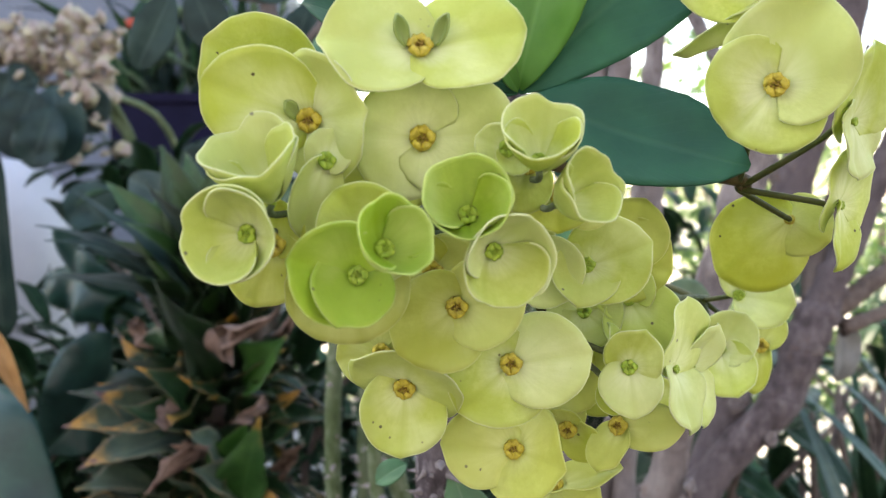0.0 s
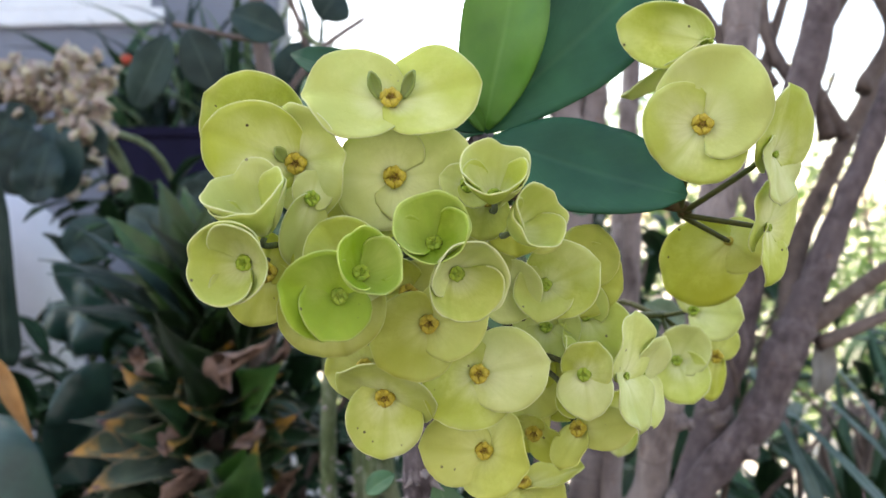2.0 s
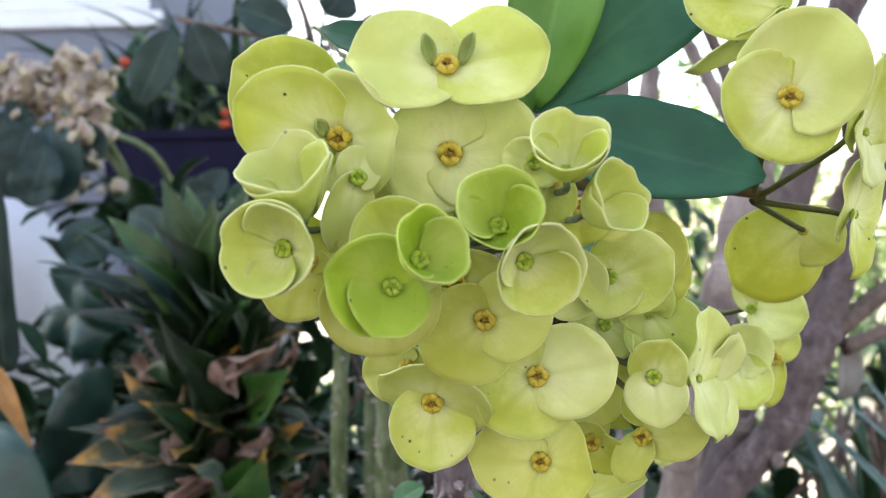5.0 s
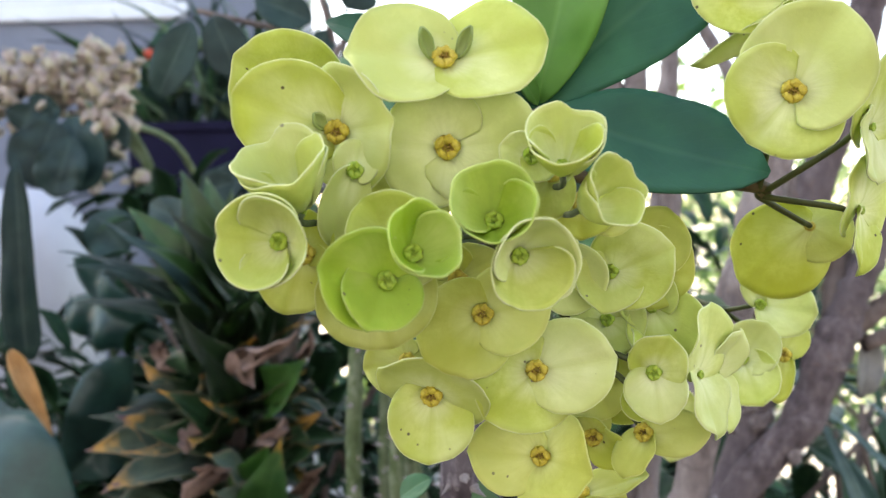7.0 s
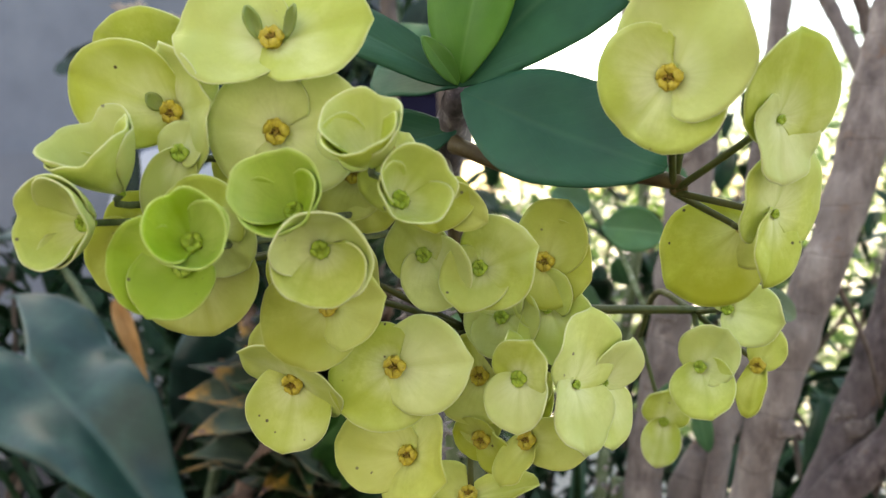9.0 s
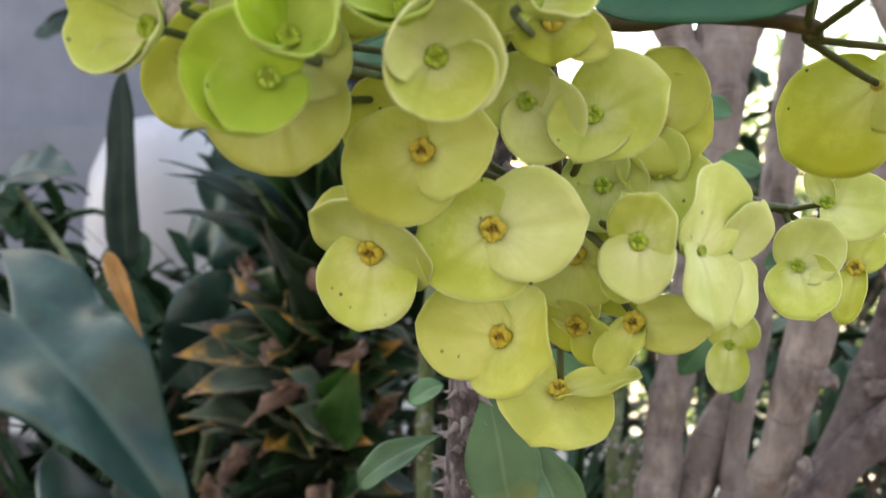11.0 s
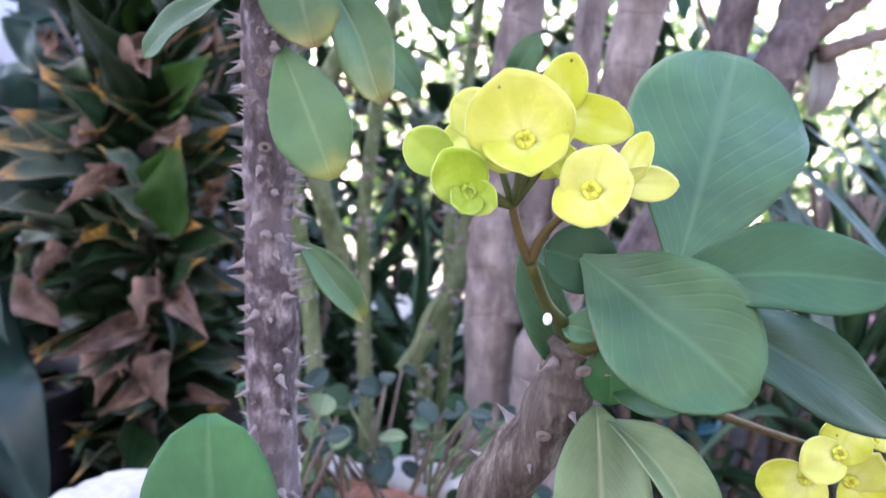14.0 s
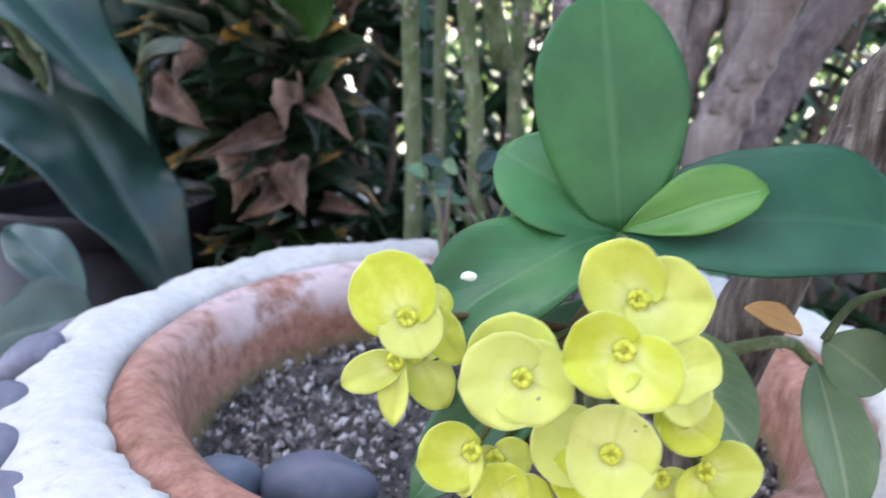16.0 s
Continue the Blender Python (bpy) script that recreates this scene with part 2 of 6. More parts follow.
LEAF_BLADE = leaf_material("blue_green_blade", (0.040, 0.085, 0.070), (0.085, 0.14, 0.12), (0.12, 0.18, 0.15), 0.42, 0.10, side_veins=0.0, spec=0.35)
LEAF_BUSH = leaf_material("dark_bush_leaf", (0.007, 0.028, 0.012), (0.018, 0.054, 0.022), (0.03, 0.075, 0.035), 0.45, 0.08, side_veins=0.15, spec=0.15)
LEAF_HEDGE = leaf_material("hedge_leaf", (0.06, 0.13, 0.03), (0.13, 0.22, 0.05), (0.15, 0.24, 0.08), 0.45, 0.3)


def bark_material(name, dark, mid, light, scale=(60, 60, 14), rough=0.85, patch=None, depth=0.002, rings=0.0):
    m, nt, b = material(name, rough, 0.2)
    co = nt.nodes.new("ShaderNodeTexCoord").outputs["Object"]
    mp = node(nt, "ShaderNodeMapping", Vector=co, Scale=scale)
    n = node(nt, "ShaderNodeTexNoise", Scale=1.0, Detail=8.0, Roughness=0.65, Vector=mp.outputs[0]).outputs["Fac"]
    col = ramp(nt, n, [(0.3, dark), (0.5, mid), (0.72, light)])
    big = noise_of(nt, 17, 3)
    col = mixed(nt, ramp(nt, big, [(0.45, (0, 0, 0)), (0.62, (0.6, 0.6, 0.6))]), col, patch or light)
    height = n
    if rings:
        z = node(nt, "ShaderNodeSeparateXYZ", Vector=co).outputs[2]
        wobble = maths(nt, "ADD", maths(nt, "MULTIPLY", z, rings), maths(nt, "MULTIPLY", big, 0.7))
        line = maths(nt, "ABSOLUTE", maths(nt, "SUBTRACT", maths(nt, "FRACT", wobble), 0.5))
        line = ramp(nt, line, [(0.0, (1, 1, 1)), (0.05, (0, 0, 0))])
        col = mixed(nt, maths(nt, "MULTIPLY", maths(nt, "MULTIPLY", line, 0.25), ramp(nt, noise_of(nt, 28, 3), [(0.45, (0, 0, 0)), (0.6, (1, 1, 1))])), col, dark)
        height = maths(nt, "SUBTRACT", n, maths(nt, "MULTIPLY", line, 0.16))
        peel = ramp(nt, noise_of(nt, 44, 5, 0.7), [(0.60, (0, 0, 0)), (0.70, (1, 1, 1))])
        col = mixed(nt, maths(nt, "MULTIPLY", peel, 0.6), col, (0.20, 0.125, 0.085))
    nt.links.new(col, b.inputs["Base Color"])
    bumped(nt, b, height, 0.7, depth)
    return m


BARK_STEM = bark_material("grey_thorny_bark", (0.02, 0.015, 0.016), (0.10, 0.082, 0.09), (0.42, 0.38, 0.40), (150, 150, 85), patch=(0.19, 0.165, 0.18), depth=0.006)
BARK_TRUNK = bark_material("mauve_grey_bark", (0.075, 0.060, 0.057), (0.19, 0.158, 0.150), (0.37, 0.325, 0.305), (60, 60, 30), patch=(0.25, 0.214, 0.203), depth=0.005, rings=24)
# darker version of the trunk bark, the rear trunks' shade put into its colour
BARK_SHADED = bark_material("shaded_purple_bark", (0.042, 0.033, 0.034), (0.115, 0.092, 0.094), (0.23, 0.195, 0.192), (85, 85, 50), patch=(0.150, 0.122, 0.124), depth=0.005, rings=19)
BARK_OLD = bark_material("furrowed_bark", (0.028, 0.022, 0.020), (0.13, 0.105, 0.092), (0.36, 0.33, 0.30), (210, 210, 46), patch=(0.17, 0.145, 0.13), depth=0.02)
BARK_TWIG = bark_material("dark_twig_bark", (0.06, 0.045, 0.04), (0.13, 0.10, 0.085), (0.2, 0.16, 0.14), (80, 80, 40))
GREEN_STEM = bark_material("green_stem_skin", (0.045, 0.066, 0.026), (0.085, 0.120, 0.050), (0.24, 0.27, 0.19), (110, 110, 60), 0.6, patch=(0.17, 0.20, 0.12))
STALK = bark_material("olive_stalk_skin", (0.030, 0.044, 0.010), (0.058, 0.074, 0.018), (0.09, 0.085, 0.03), (90, 90, 60), 0.5)
STALK_RED = bark_material("reddish_stalk_skin", (0.045, 0.028, 0.012), (0.075, 0.048, 0.020), (0.11, 0.085, 0.03), (90, 90, 60), 0.5)
THORN = bark_material("thorn_skin", (0.14, 0.11, 0.11), (0.33, 0.29, 0.29), (0.55, 0.50, 0.50), (200, 200, 200), 0.6)
SCAR = bark_material("leaf_scar_cork", (0.12, 0.09, 0.08), (0.26, 0.21, 0.19), (0.42, 0.36, 0.33), (200, 200, 200), 0.9)


def speckled(name, stops, scale, rough=0.8, bump=0.5, depth=0.002, second=None, spec=0.3):
    m, nt, b = material(name, rough, spec)
    n = noise_of(nt, scale, 7, 0.62)
    col = ramp(nt, n, stops)
    if second:
        s_scale, lo, hi, s_col = second
        col = mixed(nt, ramp(nt, noise_of(nt, s_scale, 4), [(lo, (0, 0, 0)), (hi, (1, 1, 1))]), col, s_col)
    nt.links.new(col, b.inputs["Base Color"])
    bumped(nt, b, n, bump, depth)
    return m


GLAND = speckled("yellow_gland", [(0.3, (0.34, 0.26, 0.03)), (0.7, (0.60, 0.50, 0.07))], 900, 0.5, 0.3, 0.0003)
GLAND_GREEN = speckled("green_gland", [(0.3, (0.20, 0.34, 0.04)), (0.7, (0.40, 0.50, 0.07))], 900, 0.5, 0.3, 0.0003)
GLAND_LEMON = speckled("lemon_gland", [(0.3, (0.48, 0.50, 0.05)), (0.7, (0.64, 0.66, 0.10))], 900, 0.5, 0.3, 0.0003)
EYE = speckled("brown_stamen", [(0.3, (0.16, 0.09, 0.015)), (0.7, (0.40, 0.28, 0.05))], 1500, 0.7, 0.5, 0.0003)
CEMENT = speckled("white_cement", [(0.26, (0.27, 0.27, 0.25)), (0.38, (0.40, 0.40, 0.375)), (0.60, (0.455, 0.455, 0.43)), (0.85, (0.50, 0.50, 0.475))], 150, 0.92, 0.5, 0.0012, second=(30, 0.56, 0.78, (0.37, 0.37, 0.355)))
PEBBLE = speckled("grey_blue_pebble", [(0.3, (0.09, 0.095, 0.125)), (0.7, (0.165, 0.17, 0.225))], 60, 0.6, 0.2, 0.0006, second=(30, 0.5, 0.7, (0.20, 0.20, 0.25)))
STONE = speckled("dark_river_stone", [(0.3, (0.04, 0.05, 0.07)), (0.7, (0.10, 0.125, 0.16))], 60, 0.5, 0.25, 0.0005, second=(45, 0.5, 0.7, (0.10, 0.10, 0.14)))
SOIL = speckled("potting_soil", [(0.3, (0.022, 0.020, 0.018)), (0.55, (0.075, 0.07, 0.065)), (0.8, (0.19, 0.18, 0.17))], 260, 0.95, 1.0, 0.003)
PLASTIC = speckled("black_plastic", [(0.3, (0.012, 0.012, 0.016)), (0.7, (0.022, 0.022, 0.03))], 40, 0.5, 0.1, 0.0005)
PLANTER = speckled("dark_blue_planter_plastic", [(0.3, (0.006, 0.005, 0.018)), (0.7, (0.011, 0.009, 0.030))], 12, 0.62, 0.1, 0.0005, spec=0.1)
WHITE_GLAZE = speckled("white_glaze", [(0.3, (0.50, 0.50, 0.54)), (0.7, (0.60, 0.60, 0.64))], 6, 0.35, 0.05, 0.001)
WALL = speckled("pale_wall_paint", [(0.3, (0.18, 0.19, 0.225)), (0.7, (0.23, 0.24, 0.275))], 5, 0.85, 0.25, 0.002, second=(1.4, 0.5, 0.75, (0.20, 0.21, 0.25)))
WHITE_PAINT = speckled("white_paint", [(0.3, (0.74, 0.74, 0.74)), (0.7, (0.82, 0.82, 0.82))], 9, 0.5, 0.1, 0.001)
TEAL = speckled("teal_plastic", [(0.3, (0.02, 0.16, 0.20)), (0.7, (0.03, 0.22, 0.27))], 20, 0.4, 0.1, 0.0005)
PINK = speckled("pink_petal", [(0.3, (0.55, 0.28, 0.36)), (0.7, (0.72, 0.50, 0.56))], 60, 0.6, 0.2, 0.001)
CREAM = speckled("cream_petal", [(0.3, (0.28, 0.19, 0.16)), (0.45, (0.46, 0.36, 0.31)), (0.58, (0.42, 0.37, 0.22)), (0.72, (0.55, 0.46, 0.42))], 38, 0.6, 0.2, 0.001)
RED = speckled("red_petal", [(0.3, (0.5, 0.06, 0.03)), (0.7, (0.62, 0.10, 0.05))], 60, 0.6, 0.2, 0.001)
MIST = speckled("dew_drop_white", [(0.3, (0.8, 0.82, 0.8)), (0.7, (0.88, 0.9, 0.88))], 60, 0.15, 0.0, 0.001)


def terracotta_material():
    """Orange clay with a pale salt bloom on the lip, brown stains inside and a line of moss along the soil."""
    m, nt, b = material("weathered_terracotta", 0.85, 0.25)
    co = nt.nodes.new("ShaderNodeTexCoord").outputs["Object"]
    fine = noise_of(nt, 95, 8, 0.68, co)
    col = ramp(nt, fine, [(0.28, (0.15, 0.07, 0.045)), (0.48, (0.30, 0.145, 0.105)), (0.66, (0.40, 0.21, 0.16)), (0.82, (0.52, 0.34, 0.28))])
    z = node(nt, "ShaderNodeSeparateXYZ", Vector=co).outputs[2]
    broad = noise_of(nt, 11, 4, 0.6, co)
    patchy = noise_of(nt, 46, 6, 0.7, co)
    stain = maths(nt, "SUBTRACT", ramp(nt, patchy, [(0.42, (0, 0, 0)), (0.62, (1, 1, 1))]), 0.25, True)
    col = mixed(nt, maths(nt, "MULTIPLY", stain, 0.75), col, (0.16, 0.085, 0.05))
    # salt: strong near the lip, thinning out below it
    high = ramp(nt, maths(nt, "ADD", z, maths(nt, "MULTIPLY", maths(nt, "SUBTRACT", patchy, 0.5), 0.035)), [(0.277, (0, 0, 0)), (0.292, (1, 1, 1))])
    side = ramp(nt, maths(nt, "ADD", broad, maths(nt, "MULTIPLY", maths(nt, "SUBTRACT", fine, 0.5), 0.35)), [(0.42, (0, 0, 0)), (0.56, (1, 1, 1))])
    rear = ramp(nt, maths(nt, "ADD", node(nt, "ShaderNodeSeparateXYZ", Vector=co).outputs[1], maths(nt, "MULTIPLY", maths(nt, "SUBTRACT", broad, 0.5), 0.3)), [(0.50, (0.10, 0.10, 0.10)), (0.62, (1, 1, 1))])
    col = mixed(nt, maths(nt, "MULTIPLY", maths(nt, "MULTIPLY", maths(nt, "MULTIPLY", high, side), rear), 0.85), col, (0.56, 0.47, 0.47))
    low = ramp(nt, maths(nt, "ADD", z, maths(nt, "MULTIPLY", maths(nt, "SUBTRACT", patchy, 0.5), 0.03)), [(0.258, (1, 1, 1)), (0.268, (0, 0, 0))])
    col = mixed(nt, maths(nt, "MULTIPLY", low, 0.7), col, (0.10, 0.105, 0.045))
    nt.links.new(col, b.inputs["Base Color"])
    bumped(nt, b, maths(nt, "ADD", fine, patchy), 0.7, 0.002)
    return m


TERRACOTTA = terracotta_material()


def gravel_material():
    """Grit of many colours, one to each grain."""
    m, nt, b = material("mixed_gravel", 0.85, 0.3)
    each = nt.nodes.new("ShaderNodeNewGeometry").outputs["Random Per Island"]
    col = ramp(nt, each, [(0.0, (0.035, 0.03, 0.028)), (0.35, (0.10, 0.085, 0.08)), (0.6, (0.24, 0.21, 0.20)), (0.85, (0.46, 0.42, 0.41)), (1.0, (0.72, 0.69, 0.68))])
    n = noise_of(nt, 260, 4)
    col = mixed(nt, maths(nt, "MULTIPLY", n, 0.5), col, (0.08, 0.07, 0.065))
    nt.links.new(col, b.inputs["Base Color"])
    bumped(nt, b, n, 0.4, 0.0006)
    return m


GRAVEL = gravel_material()


def ground_material():
    m, nt, b = material("garden_ground", 0.95, 0.2)
    co = nt.nodes.new("ShaderNodeTexCoord").outputs["Object"]
    n = noise_of(nt, 26, 8, 0.65, co)
    soil = ramp(nt, n, [(0.3, (0.03, 0.025, 0.025)), (0.55, (0.075, 0.065, 0.065)), (0.8, (0.15, 0.135, 0.13))])
    paving = ramp(nt, noise_of(nt, 4, 6, 0.6, co), [(0.3, (0.46, 0.44, 0.40)), (0.7, (0.60, 0.57, 0.52))])
    sep = node(nt, "ShaderNodeSeparateXYZ", Vector=co)
    far = maths(nt, "ADD", sep.outputs[1], maths(nt, "MULTIPLY", noise_of(nt, 1.5, 3, 0.5, co), 0.5))
    edge = node(nt, "ShaderNodeMapRange", Value=far, i1=2.35, i2=2.45)
    nt.links.new(mixed(nt, edge.outputs[0], soil, paving), b.inputs["Base Color"])
    bumped(nt, b, n, 0.8, 0.006)
    return m


GROUND = ground_material()


# ---- mesh helpers ----
def thing(name, at, label, category, group="", kind=""):
    ob = new(name)
    ob.empty_display_size = 0.02
    ob.location = at
    return tagged(ob, label, category, group, kind)


def link(ob, parent):
    ob.parent = parent
    if parent.type == "EMPTY":
        ob.matrix_parent_inverse = Matrix.Translation(-parent.location)
    return ob


def mesh_of(name, bm, mat, smooth=True):
    me = bpy.data.meshes.new(name)
    bm.normal_update()
    bm.to_mesh(me)
    bm.free()
    me.materials.append(mat)
    if smooth:
        me.shade_smooth()
    return me


def part(name, bm, mat, parent, label="", smooth=True):
    """A bmesh in world coordinates as one mesh object under a thing or a part."""
    ob = new(name, mesh_of(name, bm, mat, smooth))
    if label:
        ob["label"] = label
    return link(ob, parent) if parent else ob


def piece(name, me, m, parent, label=""):
    """One more object on a shared mesh, at the pose m."""
    ob = new(name, me)
    ob.matrix_basis = m
    if label:
        ob["label"] = label
    return link(ob, parent) if parent else ob


def smooth_path(pts, steps=5):
    """A smooth curve through the points (Catmull-Rom)."""
    p = [Vector(q) for q in pts]
    p = [p[0] * 2 - p[1]] + p + [p[-1] * 2 - p[-2]]
    out = []
    for i in range(1, len(p) - 2):
        a, b, c, d = p[i - 1:i + 3]
        for k in range(steps):
            t = k / steps
            out.append(0.5 * (2 * b + (c - a) * t + (2 * a - 5 * b + 4 * c - d) * t * t + (3 * b - a - 3 * c + d) * t ** 3))
    out.append(p[-2])
    return out


def radii_along(radii, count):
    return [float(np.interp(i / (count - 1) * (len(radii) - 1), range(len(radii)), radii)) for i in range(count)]


def tube(bm, pts, radii, seg=10, steps=5, rough=0.0, knob=0.0, seed=0.0):
    """A tapering tube along a smooth curve, with an uneven skin and swollen rings."""
    path = smooth_path(pts, steps)
    rad = radii_along(radii, len(path))
    side = None
    rings = []
    run = 0.0
    for i, p in enumerate(path):
        d = (path[min(i + 1, len(path) - 1)] - path[max(i - 1, 0)]).normalized()
        if i:
            run += (p - path[i - 1]).length
        side = (d.orthogonal() if side is None else side - d * side.dot(d)).normalized()
        up = d.cross(side)
        swell = 1 + knob * max(0.0, math.cos(run * 2 * math.pi / (rad[i] * 7 + 0.004))) ** 6
        ring = []
        for k in range(seg):
            a = 2 * math.pi * k / seg
            v = side * math.cos(a) + up * math.sin(a)
            q = p + v * rad[i]
            f = swell + (rough * noise.noise(q * (0.35 / max(rad[i], 0.001)) + Vector((seed, 0, 0))) if rough else 0)
            ring.append(bm.verts.new(p + v * rad[i] * f))
        rings.append(ring)
    for a, b in zip(rings, rings[1:]):
        for k in range(seg):
            bm.faces.new((a[k], a[(k + 1) % seg], b[(k + 1) % seg], b[k]))
    bm.faces.new(rings[0][::-1])
    bm.faces.new(rings[-1])
    return bm


def tube_part(name, pts, radii, mat, parent, label="", **kw):
    return part(name, tube(bmesh.new(), pts, radii, **kw), mat, parent, label)


PROFILES = {
    "obovate": lambda s: max(0.0, math.sin(math.pi * s ** 1.5)) ** (0.78 - 0.28 * s),
    "round": lambda s: max(0.0, math.sin(math.pi * s ** 1.12)) ** 0.5,
    "oval": lambda s: max(0.0, math.sin(math.pi * s ** 1.05)) ** 0.62,
    "spoon": lambda s: max(0.0, math.sin(math.pi * s ** 1.15)) ** 0.48,
    "lance": lambda s: max(0.0, math.sin(math.pi * s ** 0.62)) ** 1.0,
    "dagger": lambda s: max(0.0, math.sin(math.pi * s ** 0.72)) ** 1.5,
    "strap": lambda s: min(1.0, s * 7 + 0.35) * max(0.0, 1 - s ** 3.2) ** 0.7,
    "blade": lambda s: min(1.0, s * 5 + 0.5) * max(0.0, 1 - s ** 1.8),
}


def leaf_bm(length, width, shape="obovate", sag=0.08, fold=0.25, wave=0.05, seed=0.0, thick=0.0007, n_len=14, n_wid=6, curl=0.0, twist=0.0):
    """A leaf from the origin along +y, its face towards +z, arched by sag, folded along the middle and waved."""
    bm = bmesh.new()
    uv = bm.loops.layers.uv.new("UVMap")
    grid = []
    for i in range(n_len + 1):
        s = i / n_len
        w = width / 2 * PROFILES[shape](min(max(s, 0.004), 0.997))
        row = []
        for k in range(-n_wid, n_wid + 1):
            u = k / n_wid
            z = sag * length * 4 * s * (1 - s) + fold * abs(u) ** 1.3 * w
            broad = min(1.0, 2.4 * w / width)
            z += wave * length * noise.noise(Vector((u * 1.3 * broad + seed, s * 3.2, seed * 1.7))) * (0.3 + abs(u) * broad)
            z += curl * length * s * s * abs(u) ** 2 * broad
            skew = 0.04 * length * noise.noise(Vector((s * 2.0, seed, 3.1))) * s
            x, a = u * w * (1 - 0.25 * abs(fold) * abs(u)), twist * s
            row.append((bm.verts.new((x * math.cos(a) - z * math.sin(a) + skew, s * length, x * math.sin(a) + z * math.cos(a))), (u * 0.5 + 0.5, s)))
        grid.append(row)
    for a, b in zip(grid, grid[1:]):
        for k in range(2 * n_wid):
            four = (a[k], a[k + 1], b[k + 1], b[k])
            f = bm.faces.new([q[0] for q in four])
            for loop, q in zip(f.loops, four):
                loop[uv].uv = q[1]
    if thick:
        bm.normal_update()
        bmesh.ops.solidify(bm, geom=bm.faces[:], thickness=thick)
    return bm


def leaf_pose(base, tip, facing):
    """The pose that lays a leaf's middle from base to tip, its face turned as far as it goes towards facing."""
    b, y = Vector(base), (Vector(tip) - Vector(base)).normalized()
    z = Vector(facing)
    z = (z - y * z.dot(y)).normalized()
    x = y.cross(z)
    return Matrix(((x.x, y.x, z.x, b.x), (x.y, y.y, z.y, b.y), (x.z, y.z, z.z, b.z), (0, 0, 0, 1)))


def leaf(parent, base, tip, width, mat, facing=(0, -1, 0.3), shape="obovate", label="", name="leaf", **kw):
    length = (Vector(tip) - Vector(base)).length
    bm = leaf_bm(length, width, shape, seed=R.uniform(0, 50), **kw)
    bm.transform(leaf_pose(base, tip, facing))
    return part(name, bm, mat, parent, label)


def blob_bm(size, seed=0.0, rough=0.12, level=2):
    bm = bmesh.new()
    bmesh.ops.create_icosphere(bm, subdivisions=level, radius=1.0)
    for v in bm.verts:
        v.co *= 1 + rough * noise.noise(v.co * 1.3 + Vector((seed, seed * 0.7, 0)))
        v.co = Vector((v.co.x * size[0], v.co.y * size[1], v.co.z * size[2]))
    return bm


def revolve(bm, profile, centre, seg=72, wobble=0.0, seed=0.0):
    """Turns a profile of (radius, height) round a vertical axis."""
    rings = []
    for r, z in profile:
        ring = []
        for k in range(seg):
            a = 2 * math.pi * k / seg
            d = Vector((math.cos(a), math.sin(a), 0))
            g = wobble * noise.noise(Vector((d.x * 3 + seed, d.y * 3, z * 30 + r * 20)))
            ring.append(bm.verts.new(Vector(centre) + d * (r + g) + Vector((0, 0, z + g * 0.5))))
        rings.append(ring)
    for a, b in zip(rings, rings[1:]):
        for k in range(seg):
            bm.faces.new((a[k], a[(k + 1) % seg], b[(k + 1) % seg], b[k]))
    return rings


def box_bm(lo, hi, bevel=0.004):
    bm = bmesh.new()
    bmesh.ops.create_cube(bm, size=1.0)
    lo, hi = Vector(lo), Vector(hi)
    for v in bm.verts:
        v.co = Vector([(l + h) / 2 + c * (h - l) for l, h, c in zip(lo, hi, v.co)])
    if bevel:
        bmesh.ops.bevel(bm, geom=bm.edges[:], offset=bevel, segments=2, affect="EDGES")
    return bm


# ---- the setting ----
def build_setting():
    bm = bmesh.new()
    n = 60
    xs = [math.copysign(abs(t) ** 5, t) * 900 + t * 4 for t in np.linspace(-1, 1, n)]
    rows = [[bm.verts.new((x, y + 1.0, 0.012 * noise.noise(Vector((x * 3, y * 3, 0))) if abs(x) < 3 and abs(y) < 1.3 else 0)) for x in xs] for y in xs]
    for a, b in zip(rows, rows[1:]):
        for k in range(n - 1):
            bm.faces.new((a[k], a[k + 1], b[k + 1], b[k]))
    ground = part("ground", bm, GROUND, None)
    tagged(ground, "dark garden soil running into pale paving", "ground", kind="structure")

    wall = part("wall_north", box_bm((-9.0, 3.34, -0.05), (-0.62, 3.60, 5.6), 0.01), WALL, None, smooth=False)
    tagged(wall, "plain pale grey painted house wall", "wall", kind="structure")
    # added out of view: blocks low sky and bounces sun onto the flowers
    south = part("wall_south", box_bm((-9.0, -1.95, -0.05), (9.0, -1.70, 2.9), 0.01), WALL, None, smooth=False)
    tagged(south, "unseen pale grey wall added behind the camera to shape the light", "wall", kind="structure")
    win = part("window_1", box_bm((-2.10, 3.31, 1.60), (-1.06, 3.338, 1.66), 0.006), WHITE_PAINT, None, smooth=False)
    tagged(win, "white window with a projecting sill in the house wall", "window", kind="structure")
    part("window_frame", box_bm((-2.05, 3.315, 1.66), (-1.11, 3.337, 2.72), 0.006), WHITE_PAINT, win, smooth=False)
    ledge = part("ledge", box_bm((-9.0, 2.86, -0.05), (-0.62, 3.339, 0.90), 0.01), WALL, None, smooth=False)
    tagged(ledge, "low pale grey wall ledge along the house", "wall", kind="structure")


build_setting()


# ---- the clad pot ----
POT = Vector((-0.040, 0.500, 0.0))
OVAL = Matrix.Translation(POT) @ Matrix.Diagonal((0.93, 1.0, 1.0, 1.0)) @ Matrix.Translation(-POT)
RIM = 0.305


